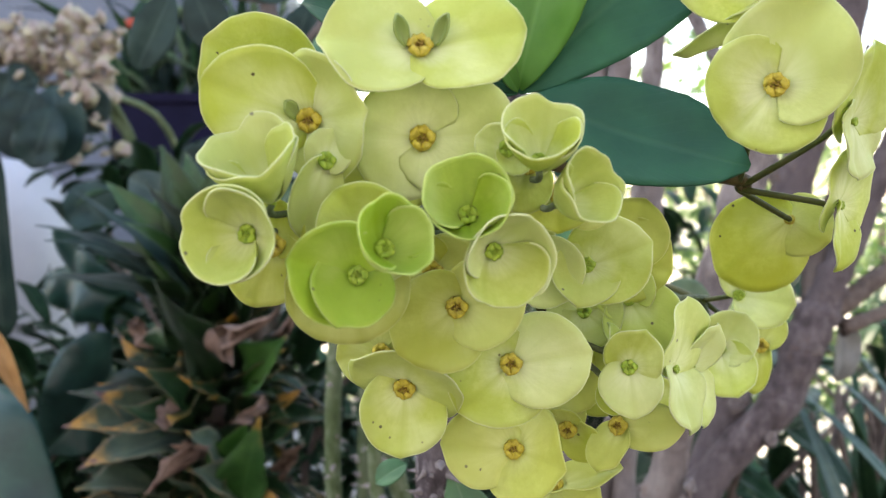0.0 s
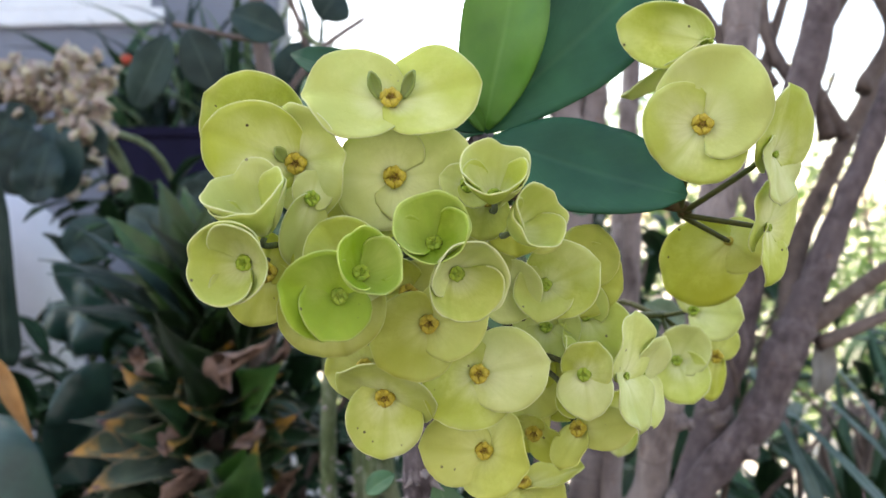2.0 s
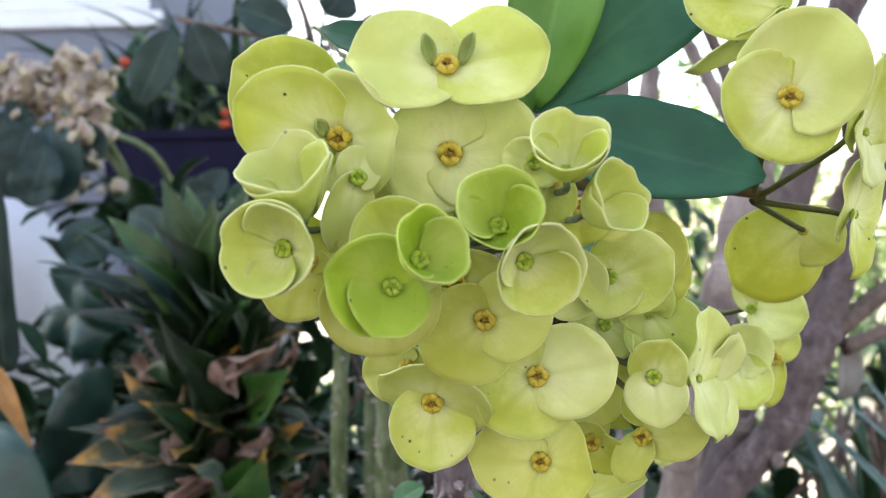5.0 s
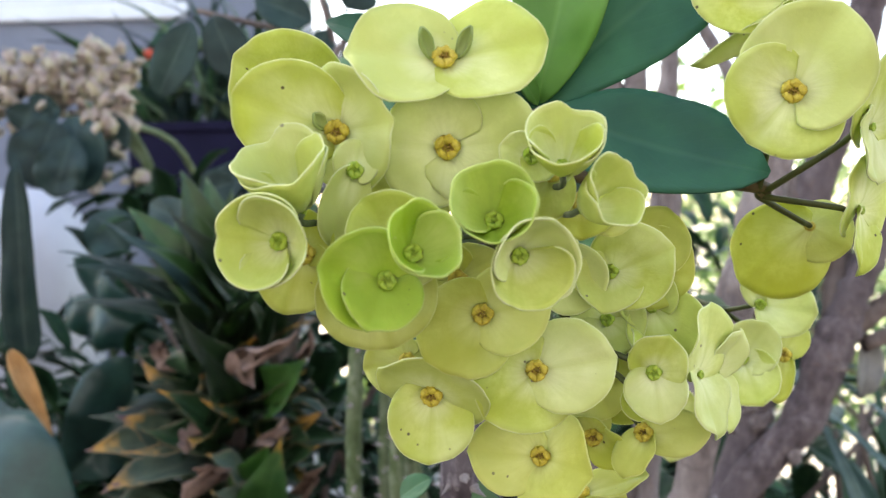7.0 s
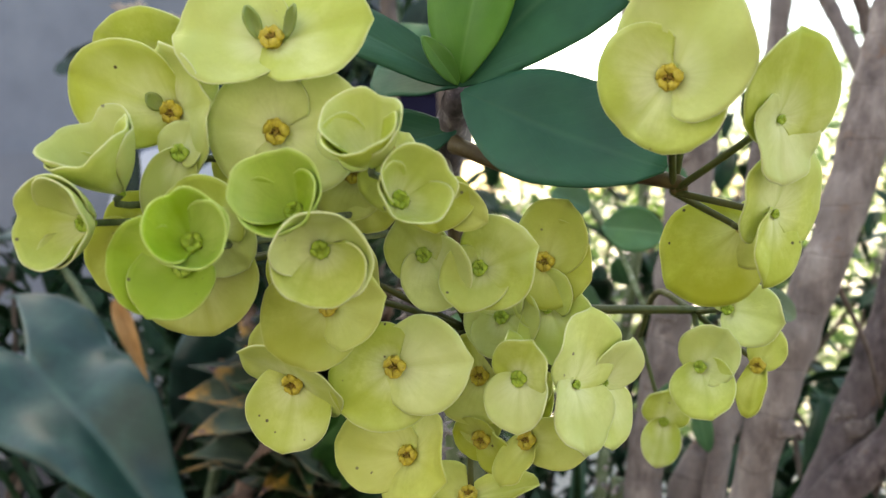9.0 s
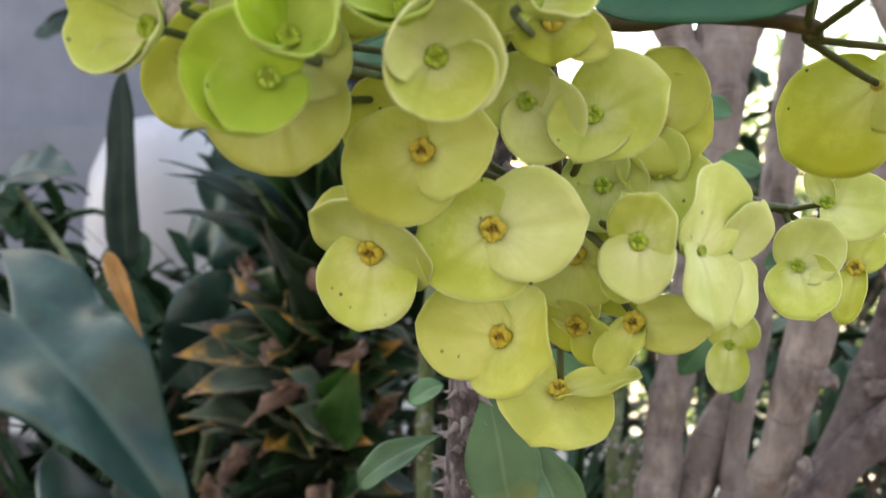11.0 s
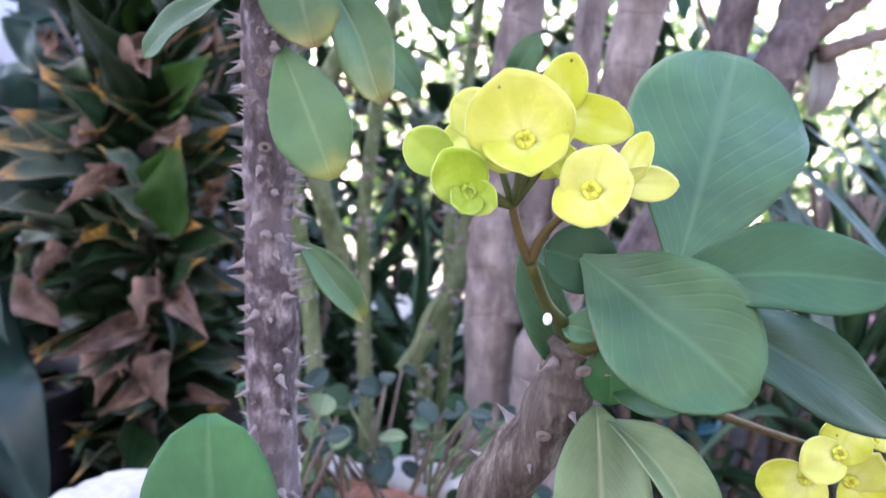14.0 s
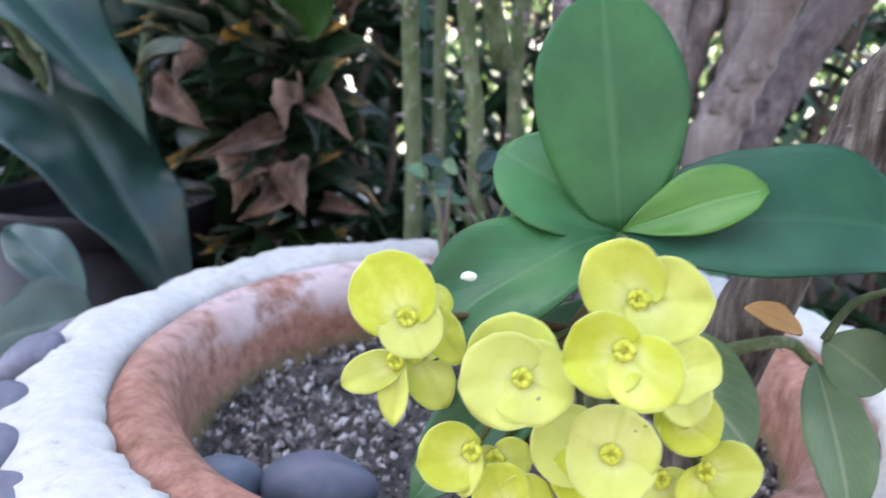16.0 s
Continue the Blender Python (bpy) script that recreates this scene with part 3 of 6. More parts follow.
def build_pot():
    pot = thing("planter_bowl", POT, "round terracotta planter clad in white cement and grey pebbles", "planter")
    bm = bmesh.new()
    prof = [(0.150, 0.215), (0.168, 0.240), (0.175, 0.262), (0.177, RIM - 0.028), (0.178, RIM - 0.016), (0.181, RIM - 0.007), (0.186, RIM - 0.001), (0.194, RIM + 0.003), (0.203, RIM + 0.003), (0.210, RIM), (0.2145, RIM - 0.007), (0.216, RIM - 0.014), (0.216, RIM - 0.03)]
    revolve(bm, prof, POT, 150, 0.003, 1.0)
    bm.transform(OVAL)
    part("terracotta_rim", bm, TERRACOTTA, pot, "chipped orange terracotta rim with white salt bloom")
    bm = bmesh.new()
    # the skin laps over the lip with a ragged edge and runs out in scallops between the pebbles
    prof = [(0.2125, RIM - 0.006), (0.2135, RIM + 0.001), (0.219, RIM + 0.004), (0.228, RIM + 0.007), (0.240, RIM + 0.008), (0.252, RIM + 0.006), (0.262, RIM - 0.002), (0.268, RIM - 0.016), (0.270, RIM - 0.04), (0.265, 0.20), (0.246, 0.09), (0.223, 0.02), (0.220, -0.01)]
    rings, seg = [], 300
    for i, (r, z) in enumerate(prof):
        ring = []
        for k in range(seg):
            a = 2 * math.pi * k / seg
            d = Vector((math.cos(a), math.sin(a), 0))
            edge = min(1.0, max(0.0, (r - 0.226) / 0.034)) if i < 9 else 1.0
            g = edge * (0.016 * noise.noise(d * 6.0) + 0.013 * noise.noise(d * 15.0) + 0.002 * noise.noise(d * 60.0))
            g += (0.004 * noise.noise(d * 26.0 + Vector((0, 0, 4))) + 0.002 * noise.noise(d * 70.0)) * (1.0 if i < 3 else 0.2)
            h = 0.0022 * noise.noise(Vector((d.x * r * 90, d.y * r * 90, z * 60))) + 0.0035 * noise.noise(Vector((d.x * r * 28, d.y * r * 28, 7)))
            ring.append(bm.verts.new(POT + d * (r + g) + Vector((0, 0, z + h * (0.3 if i < 2 else 1)))))
        rings.append(ring)
    for a, b in zip(rings, rings[1:]):
        for k in range(seg):
            bm.faces.new((a[k], a[(k + 1) % seg], b[(k + 1) % seg], b[k]))
    bm.transform(OVAL)
    part("cement_cladding", bm, CEMENT, pot, "rough white cement skin")
    shapes = [mesh_of("pebble", blob_bm((0.025, 0.021, 0.014), k * 3.1, 0.10, 3), PEBBLE) for k in range(4)]
    for row, (r, z, lean) in enumerate(((0.270, RIM - 0.012, 32), (0.277, RIM - 0.055, 78), (0.277, RIM - 0.100, 84), (0.270, RIM - 0.140, 84), (0.260, RIM - 0.180, 80))):
        count = 29
        for k in range(count):
            a = 2 * math.pi * (k + 0.5 * (row % 2) + R.uniform(-0.18, 0.18)) / count
            s = R.uniform(0.75, 1.15)
            if row == 0 and math.sin(a) > 0.2 and k % 3:
                continue
            m = OVAL @ Matrix.Translation(POT + Vector((math.cos(a) * r, math.sin(a) * r, z + R.uniform(-0.006, 0.006)))) @ pose(0, 0, 0, 0, 0, math.degrees(a)) @ pose(0, 0, 0, 0, lean, R.uniform(-30, 30)) @ Matrix.Diagonal((s, s * R.uniform(0.8, 1.1), s, 1))
            piece("pebble", R.choice(shapes), m, pot)
    bm = bmesh.new()
    rings = []
    for i in range(14):
        r = 0.004 + 0.172 * i / 13
        rings.append([bm.verts.new(POT + Vector((math.cos(2 * math.pi * k / 60) * r, math.sin(2 * math.pi * k / 60) * r, 0.252 + 0.008 * noise.noise(Vector((math.cos(2 * math.pi * k / 60) * r * 30, math.sin(2 * math.pi * k / 60) * r * 30, 0)))))) for k in range(60)])
    for a, b in zip(rings, rings[1:]):
        for k in range(60):
            bm.faces.new((a[k], b[k], b[(k + 1) % 60], a[(k + 1) % 60]))
    bm.faces.new(rings[0])
    bm.transform(OVAL)
    part("soil", bm, SOIL, pot, "dark gritty potting soil")
    bm = bmesh.new()
    for k in range(4200):
        r, a = 0.174 * math.sqrt(R.random()), R.uniform(0, 2 * math.pi)
        s = R.choice((0.0010, 0.0013, 0.0016, 0.0021, 0.0028, 0.0038))
        p = POT + Vector((math.cos(a) * r, math.sin(a) * r, 0.2535 + R.uniform(0, 0.004)))
        rot = Euler((R.uniform(0, 3), R.uniform(0, 3), R.uniform(0, 3))).to_matrix()
        long = R.choice((0.8, 1.0, 1.3, 3.0)) if s < 0.002 else R.uniform(0.8, 1.4)
        vs = [bm.verts.new(p + rot @ Vector((x * s * long + y * s * R.uniform(-0.5, 0.5), y * s * R.uniform(0.6, 1.1), z * s * R.uniform(0.4, 0.9)))) for x, y, z in ((1, 0, 0), (-1, 0, 0), (0, 1, 0), (0, -1, 0), (0, 0, 1), (0, 0, -1))]
        for i, j, l in ((0, 2, 4), (2, 1, 4), (1, 3, 4), (3, 0, 4), (2, 0, 5), (1, 2, 5), (3, 1, 5), (0, 3, 5)):
            bm.faces.new((vs[i], vs[j], vs[l]))
    bm.transform(OVAL)
    part("gravel", bm, GRAVEL, pot, "fine pale grit and gravel on the soil", smooth=False)["kind"] = "stuff"


build_pot()

for at, size, turn in (((-0.166, 0.408, 0.266), (0.023, 0.019, 0.016), 20), ((-0.120, 0.412, 0.267), (0.029, 0.021, 0.017), -8)):
    bm = blob_bm(size, at[0] * 40, 0.08, 3)
    bm.transform(pose(*at, 0, 0, turn))
    tagged(part("river_stone", bm, STONE, None), "smooth dark grey river stone on the soil", "stone", "stones in the planter")


# ---- flowers ----
def bract_bm(length, width, seed=0.0, spread=146, lap=0.05, hand=1, cup=0.10, bend=0.04, crease=0.06, wave=0.13, thick=0.00045, n_s=10, n_a=54):
    """One kidney-shaped bract: the gland sits at the origin, the tip lies along +y, the face looks to +z and the two lobes reach back round the gland."""
    bm = bmesh.new()
    uv = bm.loops.layers.uv.new("UVMap")
    back = min(max(width - length, 0.10 * length), 0.62 * length)
    mid, along, across = (length - back) / 2, (length + back) / 2, width / 2
    size = (length + width) / 2
    grid = []
    for i in range(n_s + 1):
        s = i / n_s
        row = []
        for k in range(n_a + 1):
            t = k / n_a * 2 - 1
            th = radians(spread) * t
            dx, dy = math.sin(th), math.cos(th)
            # distance from the gland to the oval outline
            qa = (dx / across) ** 2 + (dy / along) ** 2
            qb = -2 * dy * mid / along ** 2
            qc = (mid / along) ** 2 - 1
            rim = (-qb + math.sqrt(max(qb * qb - 4 * qa * qc, 0.0))) / (2 * qa)
            rim *= 1 + 0.05 * noise.noise(Vector((th * 1.3, seed, 0))) + 0.018 * noise.noise(Vector((th * 5.0, seed, 2))) + 0.03 * math.exp(-(th / 0.10) ** 2)
            rim *= 1 - 0.20 * abs(t) ** 10
            r = max(rim * s, size * 0.008)
            x, y = r * dx, r * dy
            u, v = x / across, y / length
            z = 0.10 * size * (1 - math.exp(-r / (0.13 * size))) - 0.06 * size
            z += cup * size * u * u + bend * size * max(v, 0.0) ** 2 * 1.6
            z -= crease * size * s * math.exp(-(u / 0.16) ** 2) * max(v + 0.1, 0.0)
            z += hand * lap * size * t * min(1.0, s * 2) * (1.0 if abs(t) > 0.5 else 2 * abs(t))
            z += wave * size * s * s * noise.noise(Vector((x / size * 2.4 + seed, y / size * 2.4, seed * 0.37)))
            z += 0.03 * size * s ** 4 * noise.noise(Vector((th * 2.2 + seed, 5.0, seed)))
            row.append((bm.verts.new((x, y, z)), (t * 0.5 + 0.5, s)))
        grid.append(row)
    for a, b in zip(grid, grid[1:]):
        for k in range(n_a):
            four = (a[k], a[k + 1], b[k + 1], b[k])
            f = bm.faces.new([q[0] for q in four][::-1])
            for loop, q in zip(f.loops, four[::-1]):
                loop[uv].uv = q[1]
    bm.normal_update()
    bmesh.ops.solidify(bm, geom=bm.faces[:], thickness=thick)
    return bm


def cup_bract_bm(size, base_slope, rim_slope, spread=116, seed=0.0, corner=(0.5, 4), lap=0.085, hand=1, ease=0.8, point=-0.03, crease=0.08, wave=0.20, thick=0.00045, n_s=10, n_a=44):
    """One bract of a cupped flower, round the origin: its middle along +x, rising from base_slope to rim_slope degrees."""
    bm = bmesh.new()
    uv = bm.loops.layers.uv.new("UVMap")
    run, rise = [0.0], [0.0]
    for i in range(n_s):
        a = radians(base_slope + (rim_slope - base_slope) * ((i + 0.5) / n_s) ** ease)
        run.append(run[-1] + math.cos(a) / n_s)
        rise.append(rise[-1] + math.sin(a) / n_s)
    grid = []
    for i in range(n_s + 1):
        s = i / n_s
        row = []
        for k in range(n_a + 1):
            t = k / n_a * 2 - 1
            th = radians(spread) * t
            rim = size * (0.95 + 0.05 * math.cos(th)) * (1 - corner[0] * abs(t) ** corner[1]) * (1 + 0.09 * noise.noise(Vector((th * 1.5, seed, 0))) + point * math.exp(-(th / 0.14) ** 2))
            r, z = rim * run[i], rim * rise[i]
            z += hand * lap * size * t * min(1, s * 2) - crease * size * s * math.exp(-(th / 0.3) ** 2)
            z += wave * size * s * s * noise.noise(Vector((math.cos(th) * 1.6 + seed, math.sin(th) * 1.6, s * 1.2)))
            r = max(r, size * 0.02)
            row.append((bm.verts.new((r * math.cos(th), r * math.sin(th), z)), (t * 0.5 + 0.5, s)))
        grid.append(row)
    for a, b in zip(grid, grid[1:]):
        for k in range(n_a):
            four = (a[k], b[k], b[k + 1], a[k + 1])
            f = bm.faces.new([q[0] for q in four])
            for loop, q in zip(f.loops, four):
                loop[uv].uv = q[1]
    bm.normal_update()
    bmesh.ops.solidify(bm, geom=bm.faces[:], thickness=thick)
    return bm


def cyathium_bm(r):
    """The small cup in the middle, with five kidney glands round its mouth."""
    bm = bmesh.new()
    revolve(bm, [(r * 0.35, -r * 1.0), (r * 0.62, -r * 0.3), (r * 0.66, r * 0.55), (r * 0.5, r * 0.62), (r * 0.3, r * 0.45), (0.0002, r * 0.4)], (0, 0, 0), 14)
    for k in range(5):
        a = 2 * math.pi * k / 5
        g = blob_bm((r * 0.34, r * 0.50, r * 0.30), k * 1.7, 0.7, 2)
        g.transform(Matrix.Translation((math.cos(a) * r * 0.66, math.sin(a) * r * 0.66, r * 0.60)) @ pose(0, 0, 0, 0, 24, math.degrees(a)))
        me = bpy.data.meshes.new("tmp")
        g.to_mesh(me)
        g.free()
        bm.from_mesh(me)
        bpy.data.meshes.remove(me)
    return bm


def eye_bm(r):
    bm = bmesh.new()
    for k in range(7):
        a, q = 2.4 * k, r * 0.42 * math.sqrt(k / 7)
        g = blob_bm((r * 0.13, r * 0.13, r * 0.3), k, 0.2, 1)
        g.transform(Matrix.Translation((math.cos(a) * q, math.sin(a) * q, r * 0.58)))
        me = bpy.data.meshes.new("tmp")
        g.to_mesh(me)
        g.free()
        bm.from_mesh(me)
        bpy.data.meshes.remove(me)
    return bm


def facing(az, el):
    a, e = radians(az), radians(el)
    return Vector((math.sin(a) * math.cos(e), -math.cos(a) * math.cos(e), math.sin(e)))


LOOKS = {  # bract material, gland material, gland radius, cup, bend, label
    "young": (BRACT_YOUNG, GLAND_GREEN, 0.0026, 0.22, 0.10, "young lime-green flower, its bracts still cupped"),
    "pale": (BRACT_PALE, GLAND_GREEN, 0.0025, 0.18, 0.06, "half-open pale green flower"),
    "open": (BRACT_PALE, GLAND, 0.0035, 0.07, 0.02, "fully open pale yellow-green flower with a yellow centre"),
    "flat": (BRACT_PALE, GLAND, 0.0036, 0.05, 0.02, "wide flat pale green flower with a yellow centre"),
    "old": (BRACT_OLD, GLAND, 0.0033, 0.09, 0.03, "older yellowing flower"),
    "folded": (BRACT_PALE, GLAND_GREEN, 0.0014, 0.07, 0.02, "half-folded pale yellow-green flower"),
    "lemon": (BRACT_LEMON, GLAND_LEMON, 0.0029, 0.11, 0.03, "bright lemon-yellow flower"),
}


def pedicel_path(a, n, h):
    """From under a flower to the hub of its head: back among the flowers first, then across."""
    deep = a.lerp(h, 0.2)
    deep.y = max(deep.y, h.y - 0.022)
    return [a, a - n * min(0.004, (h - a).length * 0.2), deep, h]


def flower(plant, look_of, at, turned, hub, bracts, buds=0, stalk=STALK):
    """A flower facing by (azimuth, elevation); each bract is (angle round the face, length, width, lean forward, turn about its own length)."""
    mat, gland, g_r, cup, bend, label = LOOKS[look_of]
    c, n = Vector(at), facing(*turned)
    x = Vector((0, 0, 1)).cross(n).normalized()
    y = n.cross(x)
    poses, axis = [], Vector((0, 0, 0))
    for angle, length, width, lean, turn in bracts:
        out = x * math.cos(radians(angle)) + y * math.sin(radians(angle))
        a = out * math.cos(radians(lean)) + n * math.sin(radians(lean))
        up = n * math.cos(radians(lean)) - out * math.sin(radians(lean))
        up = up * math.cos(radians(turn)) + a.cross(up) * math.sin(radians(turn))
        s = a.cross(up)
        poses.append((length, width, Matrix(((s.x, a.x, up.x, c.x), (s.y, a.y, up.y, c.y), (s.z, a.z, up.z, c.z), (0, 0, 0, 1)))))
        axis += up
    axis = axis.normalized()
    x = axis.orthogonal().normalized()
    y = axis.cross(x)
    m = Matrix(((x.x, y.x, axis.x, c.x), (x.y, y.y, axis.y, c.y), (x.z, y.z, axis.z, c.z), (0, 0, 0, 1)))
    bm = cyathium_bm(g_r)
    bm.transform(m)
    body = part("flower", bm, gland, plant, label)
    bm = eye_bm(g_r)
    bm.transform(m)
    part("stamen_tuft", bm, EYE if gland is GLAND else gland, body)
    for length, width, pm in poses:
        bm = bract_bm(length, width, R.uniform(0, 90), cup=cup, bend=bend)
        bm.transform(pm @ Matrix.Translation((0, 0, -g_r * 0.2)))
        part("bract", bm, mat, body)
    a = c - axis * g_r * 0.8
    h = Vector(hub)
    bm = tube(bmesh.new(), pedicel_path(a, axis, h), [0.0009, 0.0010, 0.0012], 7, 4)
    part("pedicel", bm, stalk, body)
    for k in range(buds):
        w = 1 if k % 2 else -1
        b = c + Vector((w * g_r * 1.0, -g_r * 0.4, g_r * 0.2))
        tip = b + Vector((w * 0.0022 + (0.0014 if k % 2 else 0), -0.003, 0.0075 if buds > 1 else 0.0035))
        leaf(body, b, tip, 0.0042, BUD_GREEN, facing=(-0.4 * w, -1, 0.2), shape="oval", name="bud_scale", sag=-0.15, fold=0.7, n_len=7, n_wid=3)
    return body


def cup_flower(plant, look_of, at, turned, roll, size, hub, slopes=(36, 72), ratio=0.94):
    """A young flower whose two bracts stand up round the gland as a funnel."""
    mat, gland, g_r, cup, bend, label = LOOKS[look_of]
    n, c = facing(*turned), Vector(at)
    x = Vector((0, 0, 1)).cross(n).normalized()
    y = n.cross(x)
    m = Matrix(((x.x, y.x, n.x, c.x), (x.y, y.y, n.y, c.y), (x.z, y.z, n.z, c.z), (0, 0, 0, 1))) @ pose(0, 0, 0, 0, 0, roll)
    bm = cyathium_bm(g_r)
    bm.transform(m)
    body = part("flower", bm, gland, plant, label)
    bm = eye_bm(g_r)
    bm.transform(m)
    part("stamen_tuft", bm, gland, body)
    for k, share in ((0, 1.0), (1, ratio)):
        bm = cup_bract_bm(size * share, *slopes, 150, R.uniform(0, 90), (0.30, 9), wave=0.09)
        bm.transform(m @ Matrix.Translation((0, 0, -g_r * 0.5)) @ pose(0, 0, 0, 0, 0, 180 * k + R.uniform(-5, 5)))
        part("bract", bm, mat, body)
    a, h = c - n * g_r * 0.6, Vector(hub)
    part("pedicel", tube(bmesh.new(), pedicel_path(a, n, h), [0.0009, 0.0010, 0.0012], 7, 4), GREEN_STEM, body)
    return body


def thorns_and_scars(plant, pts, radius, count, seed, scars=0, length=0.008):
    """Thorns all round a stem, and pale leaf scars between them."""
    rng = random.Random(seed)
    path = smooth_path(pts, 8)
    cone = bmesh.new()
    tube(cone, [(0, 0, -0.1), (0, 0, 0.3), (0.04, 0, 0.7), (0.1, 0, 1.0)], [0.34, 0.15, 0.06, 0.01], 6, 2)
    thorn = mesh_of("thorn", cone, THORN)
    ring = bmesh.new()
    revolve(ring, [(0.0, 0.10), (0.35, 0.16), (0.55, 0.36), (0.85, 0.34), (1.1, -0.1)], (0, 0, 0), 12, 0.08, seed)
    scar = mesh_of("leaf_scar", ring, SCAR)
    for k in range(count + scars):
        i = rng.randrange(len(path) - 1)
        p = path[i].lerp(path[i + 1], rng.random())
        d = (path[i + 1] - path[i]).normalized()
        v = d.orthogonal().normalized()
        v.rotate(Matrix.Rotation(rng.uniform(0, 6.283), 3, d))
        if k < count:
            turn = (v + d * rng.uniform(-0.35, 0.45)).to_track_quat("Z", "Y").to_matrix().to_4x4()
            s = length * rng.uniform(0.6, 1.3)
            piece("thorn", thorn, Matrix.Translation(p + v * radius * 0.95) @ turn @ Matrix.Scale(s, 4), plant)
        else:
            turn = v.to_track_quat("Z", "Y").to_matrix().to_4x4()
            s = 0.0026 * rng.uniform(0.6, 1.2)
            piece("leaf_scar", scar, Matrix.Translation(p + v * radius * 0.96) @ turn @ Matrix.Diagonal((s, s * 0.8, s, 1)), plant)


# ---- the tall plant with the large flower head ----
def build_tall_plant():
    plant = thing("crown_of_thorns", (-0.010, 0.430, 0.25), "tall thorny grey-stemmed plant with a large yellow-green flower head", "flowering plant", "thorny flowering plants")
    stem = [(-0.010, 0.432, 0.245), (-0.009, 0.427, 0.34), (-0.009, 0.425, 0.445), (-0.009, 0.420, 0.53), (-0.007, 0.412, 0.60), (-0.004, 0.400, 0.668), (-0.004, 0.388, 0.72), (0.004, 0.362, 0.775), (0.018, 0.330, 0.815), (0.026, 0.312, 0.834)]
    tube_part("stem", stem, [0.0125, 0.0115, 0.0112, 0.011, 0.0108, 0.0105, 0.010, 0.0085, 0.0065, 0.005], BARK_STEM, plant, "grey woody stem", seg=18, steps=10, rough=0.22, seed=3)
    thorns_and_scars(plant, stem[1:8], 0.0106, 300, 5, 60, 0.0074)

    # leaves at the top of the stem
    apex = (0.026, 0.310, 0.835)
    leaf(plant, apex, (0.044, 0.300, 0.913), 0.036, LEAF_FRESH, (-0.15, -1, 0.1), "oval", "broad bright green leaf", sag=0.05)
    leaf(plant, apex, (0.111, 0.320, 0.912), 0.046, LEAF_DEEP, (0.2, -1, 0.35), "oval", sag=0.08)
    leaf(plant, (0.029, 0.303, 0.832), (0.0950, 0.268, 0.8065), 0.042, LEAF_DEEP, (-0.1, -0.95, 0.45), "oval", "dark green leathery leaf", sag=-0.02, fold=0.12)
    leaf(plant, apex, (-0.055, 0.330, 0.871), 0.022, LEAF_DEEP, (0, -1, 0.5), "oval", sag=0.06)
    leaf(plant, apex, (-0.015, 0.345, 0.846), 0.028, LEAF_DEEP, (0.2, -1, 0.2), "oval", sag=0.04)
    leaf(plant, apex, (0.015, 0.300, 0.850), 0.008, LEAF_FRESH, (0.3, -1, 0.2), "oval", sag=0.04)
    leaf(plant, (0.024, 0.318, 0.82), (-0.044, 0.335, 0.802), 0.03, LEAF_DEEP, (0.0, -1, 0.3), "oval", sag=0.05)

    # leaves along the stem
    leaf(plant, (0.001, 0.392, 0.675), (0.017, 0.384, 0.623), 0.0325, LEAF_TIPPED, (0.1, -1, 0.35), "obovate", "green leaf yellowing at the tip", sag=0.07, fold=0.18)
    leaf(plant, (0.014, 0.402, 0.658), (0.042, 0.396, 0.603), 0.027, LEAF_TIPPED, (0.5, -1, 0.3), "obovate", sag=0.08)
    leaf(plant, (-0.001, 0.402, 0.628), (0.023, 0.391, 0.573), 0.033, LEAF_TIPPED, (0.0, -1, 0.2), "obovate", sag=0.06)
    leaf(plant, (-0.019, 0.410, 0.646), (-0.057, 0.407, 0.620), 0.017, LEAF_BLUE, (-0.1, -0.8, 0.7), "obovate", sag=0.10)
    leaf(plant, (-0.020, 0.412, 0.668), (-0.035, 0.410, 0.659), 0.014, LEAF_BLUE, (-0.1, -0.7, 0.7), "oval", sag=0.10)
    leaf(plant, (0.003, 0.425, 0.542), (0.031, 0.434, 0.505), 0.018, LEAF_TIPPED, (0.3, -0.9, 0.5), "oval", sag=0.05, fold=0.5)

    # the branching flower stalks
    hub = Vector((0.030, 0.290, 0.790))
    low = Vector((0.034, 0.300, 0.752))
    right = Vector((0.098, 0.288, 0.800))
    far = Vector((0.112, 0.375, 0.752))
    tube_part("stalk", [(0.018, 0.325, 0.808), (0.026, 0.300, 0.798), hub, (0.032, 0.288, 0.772), low], [0.003, 0.0028, 0.0026, 0.0022, 0.002], STALK_RED, plant, seg=8)
    tube_part("stalk", [(0.024, 0.314, 0.815), (0.050, 0.300, 0.806), (0.071, 0.285, 0.806), (0.099, 0.287, 0.803), right], [0.003, 0.0026, 0.0024, 0.0024, 0.002], STALK_RED, plant, seg=8, knob=0.15)
    tube_part("stalk", [(0.034, 0.298, 0.765), (0.060, 0.33, 0.757), (0.111, 0.375, 0.753), far], [0.002, 0.0018, 0.0017, 0.0016], STALK, plant, seg=8)

    # top and upper tier
    flower(plant, "open", (-0.0060, 0.2270, 0.8362), (1, -12), hub, ((172, 0.0267, 0.0317, 4, 38), (10, 0.0277, 0.0321, 4, -38)), buds=2)
    flower(plant, "open", (-0.0356, 0.2300, 0.8183), (7, -8), hub, ((160, 0.0297, 0.0289, 6, 0), (12, 0.0196, 0.0361, 38, 0)), buds=1)
    flower(plant, "flat", (-0.0057, 0.2300, 0.8133), (1, -7), hub, ((172, 0.0190, 0.0340, 6, 0), (6, 0.0250, 0.0340, 4, 0)))
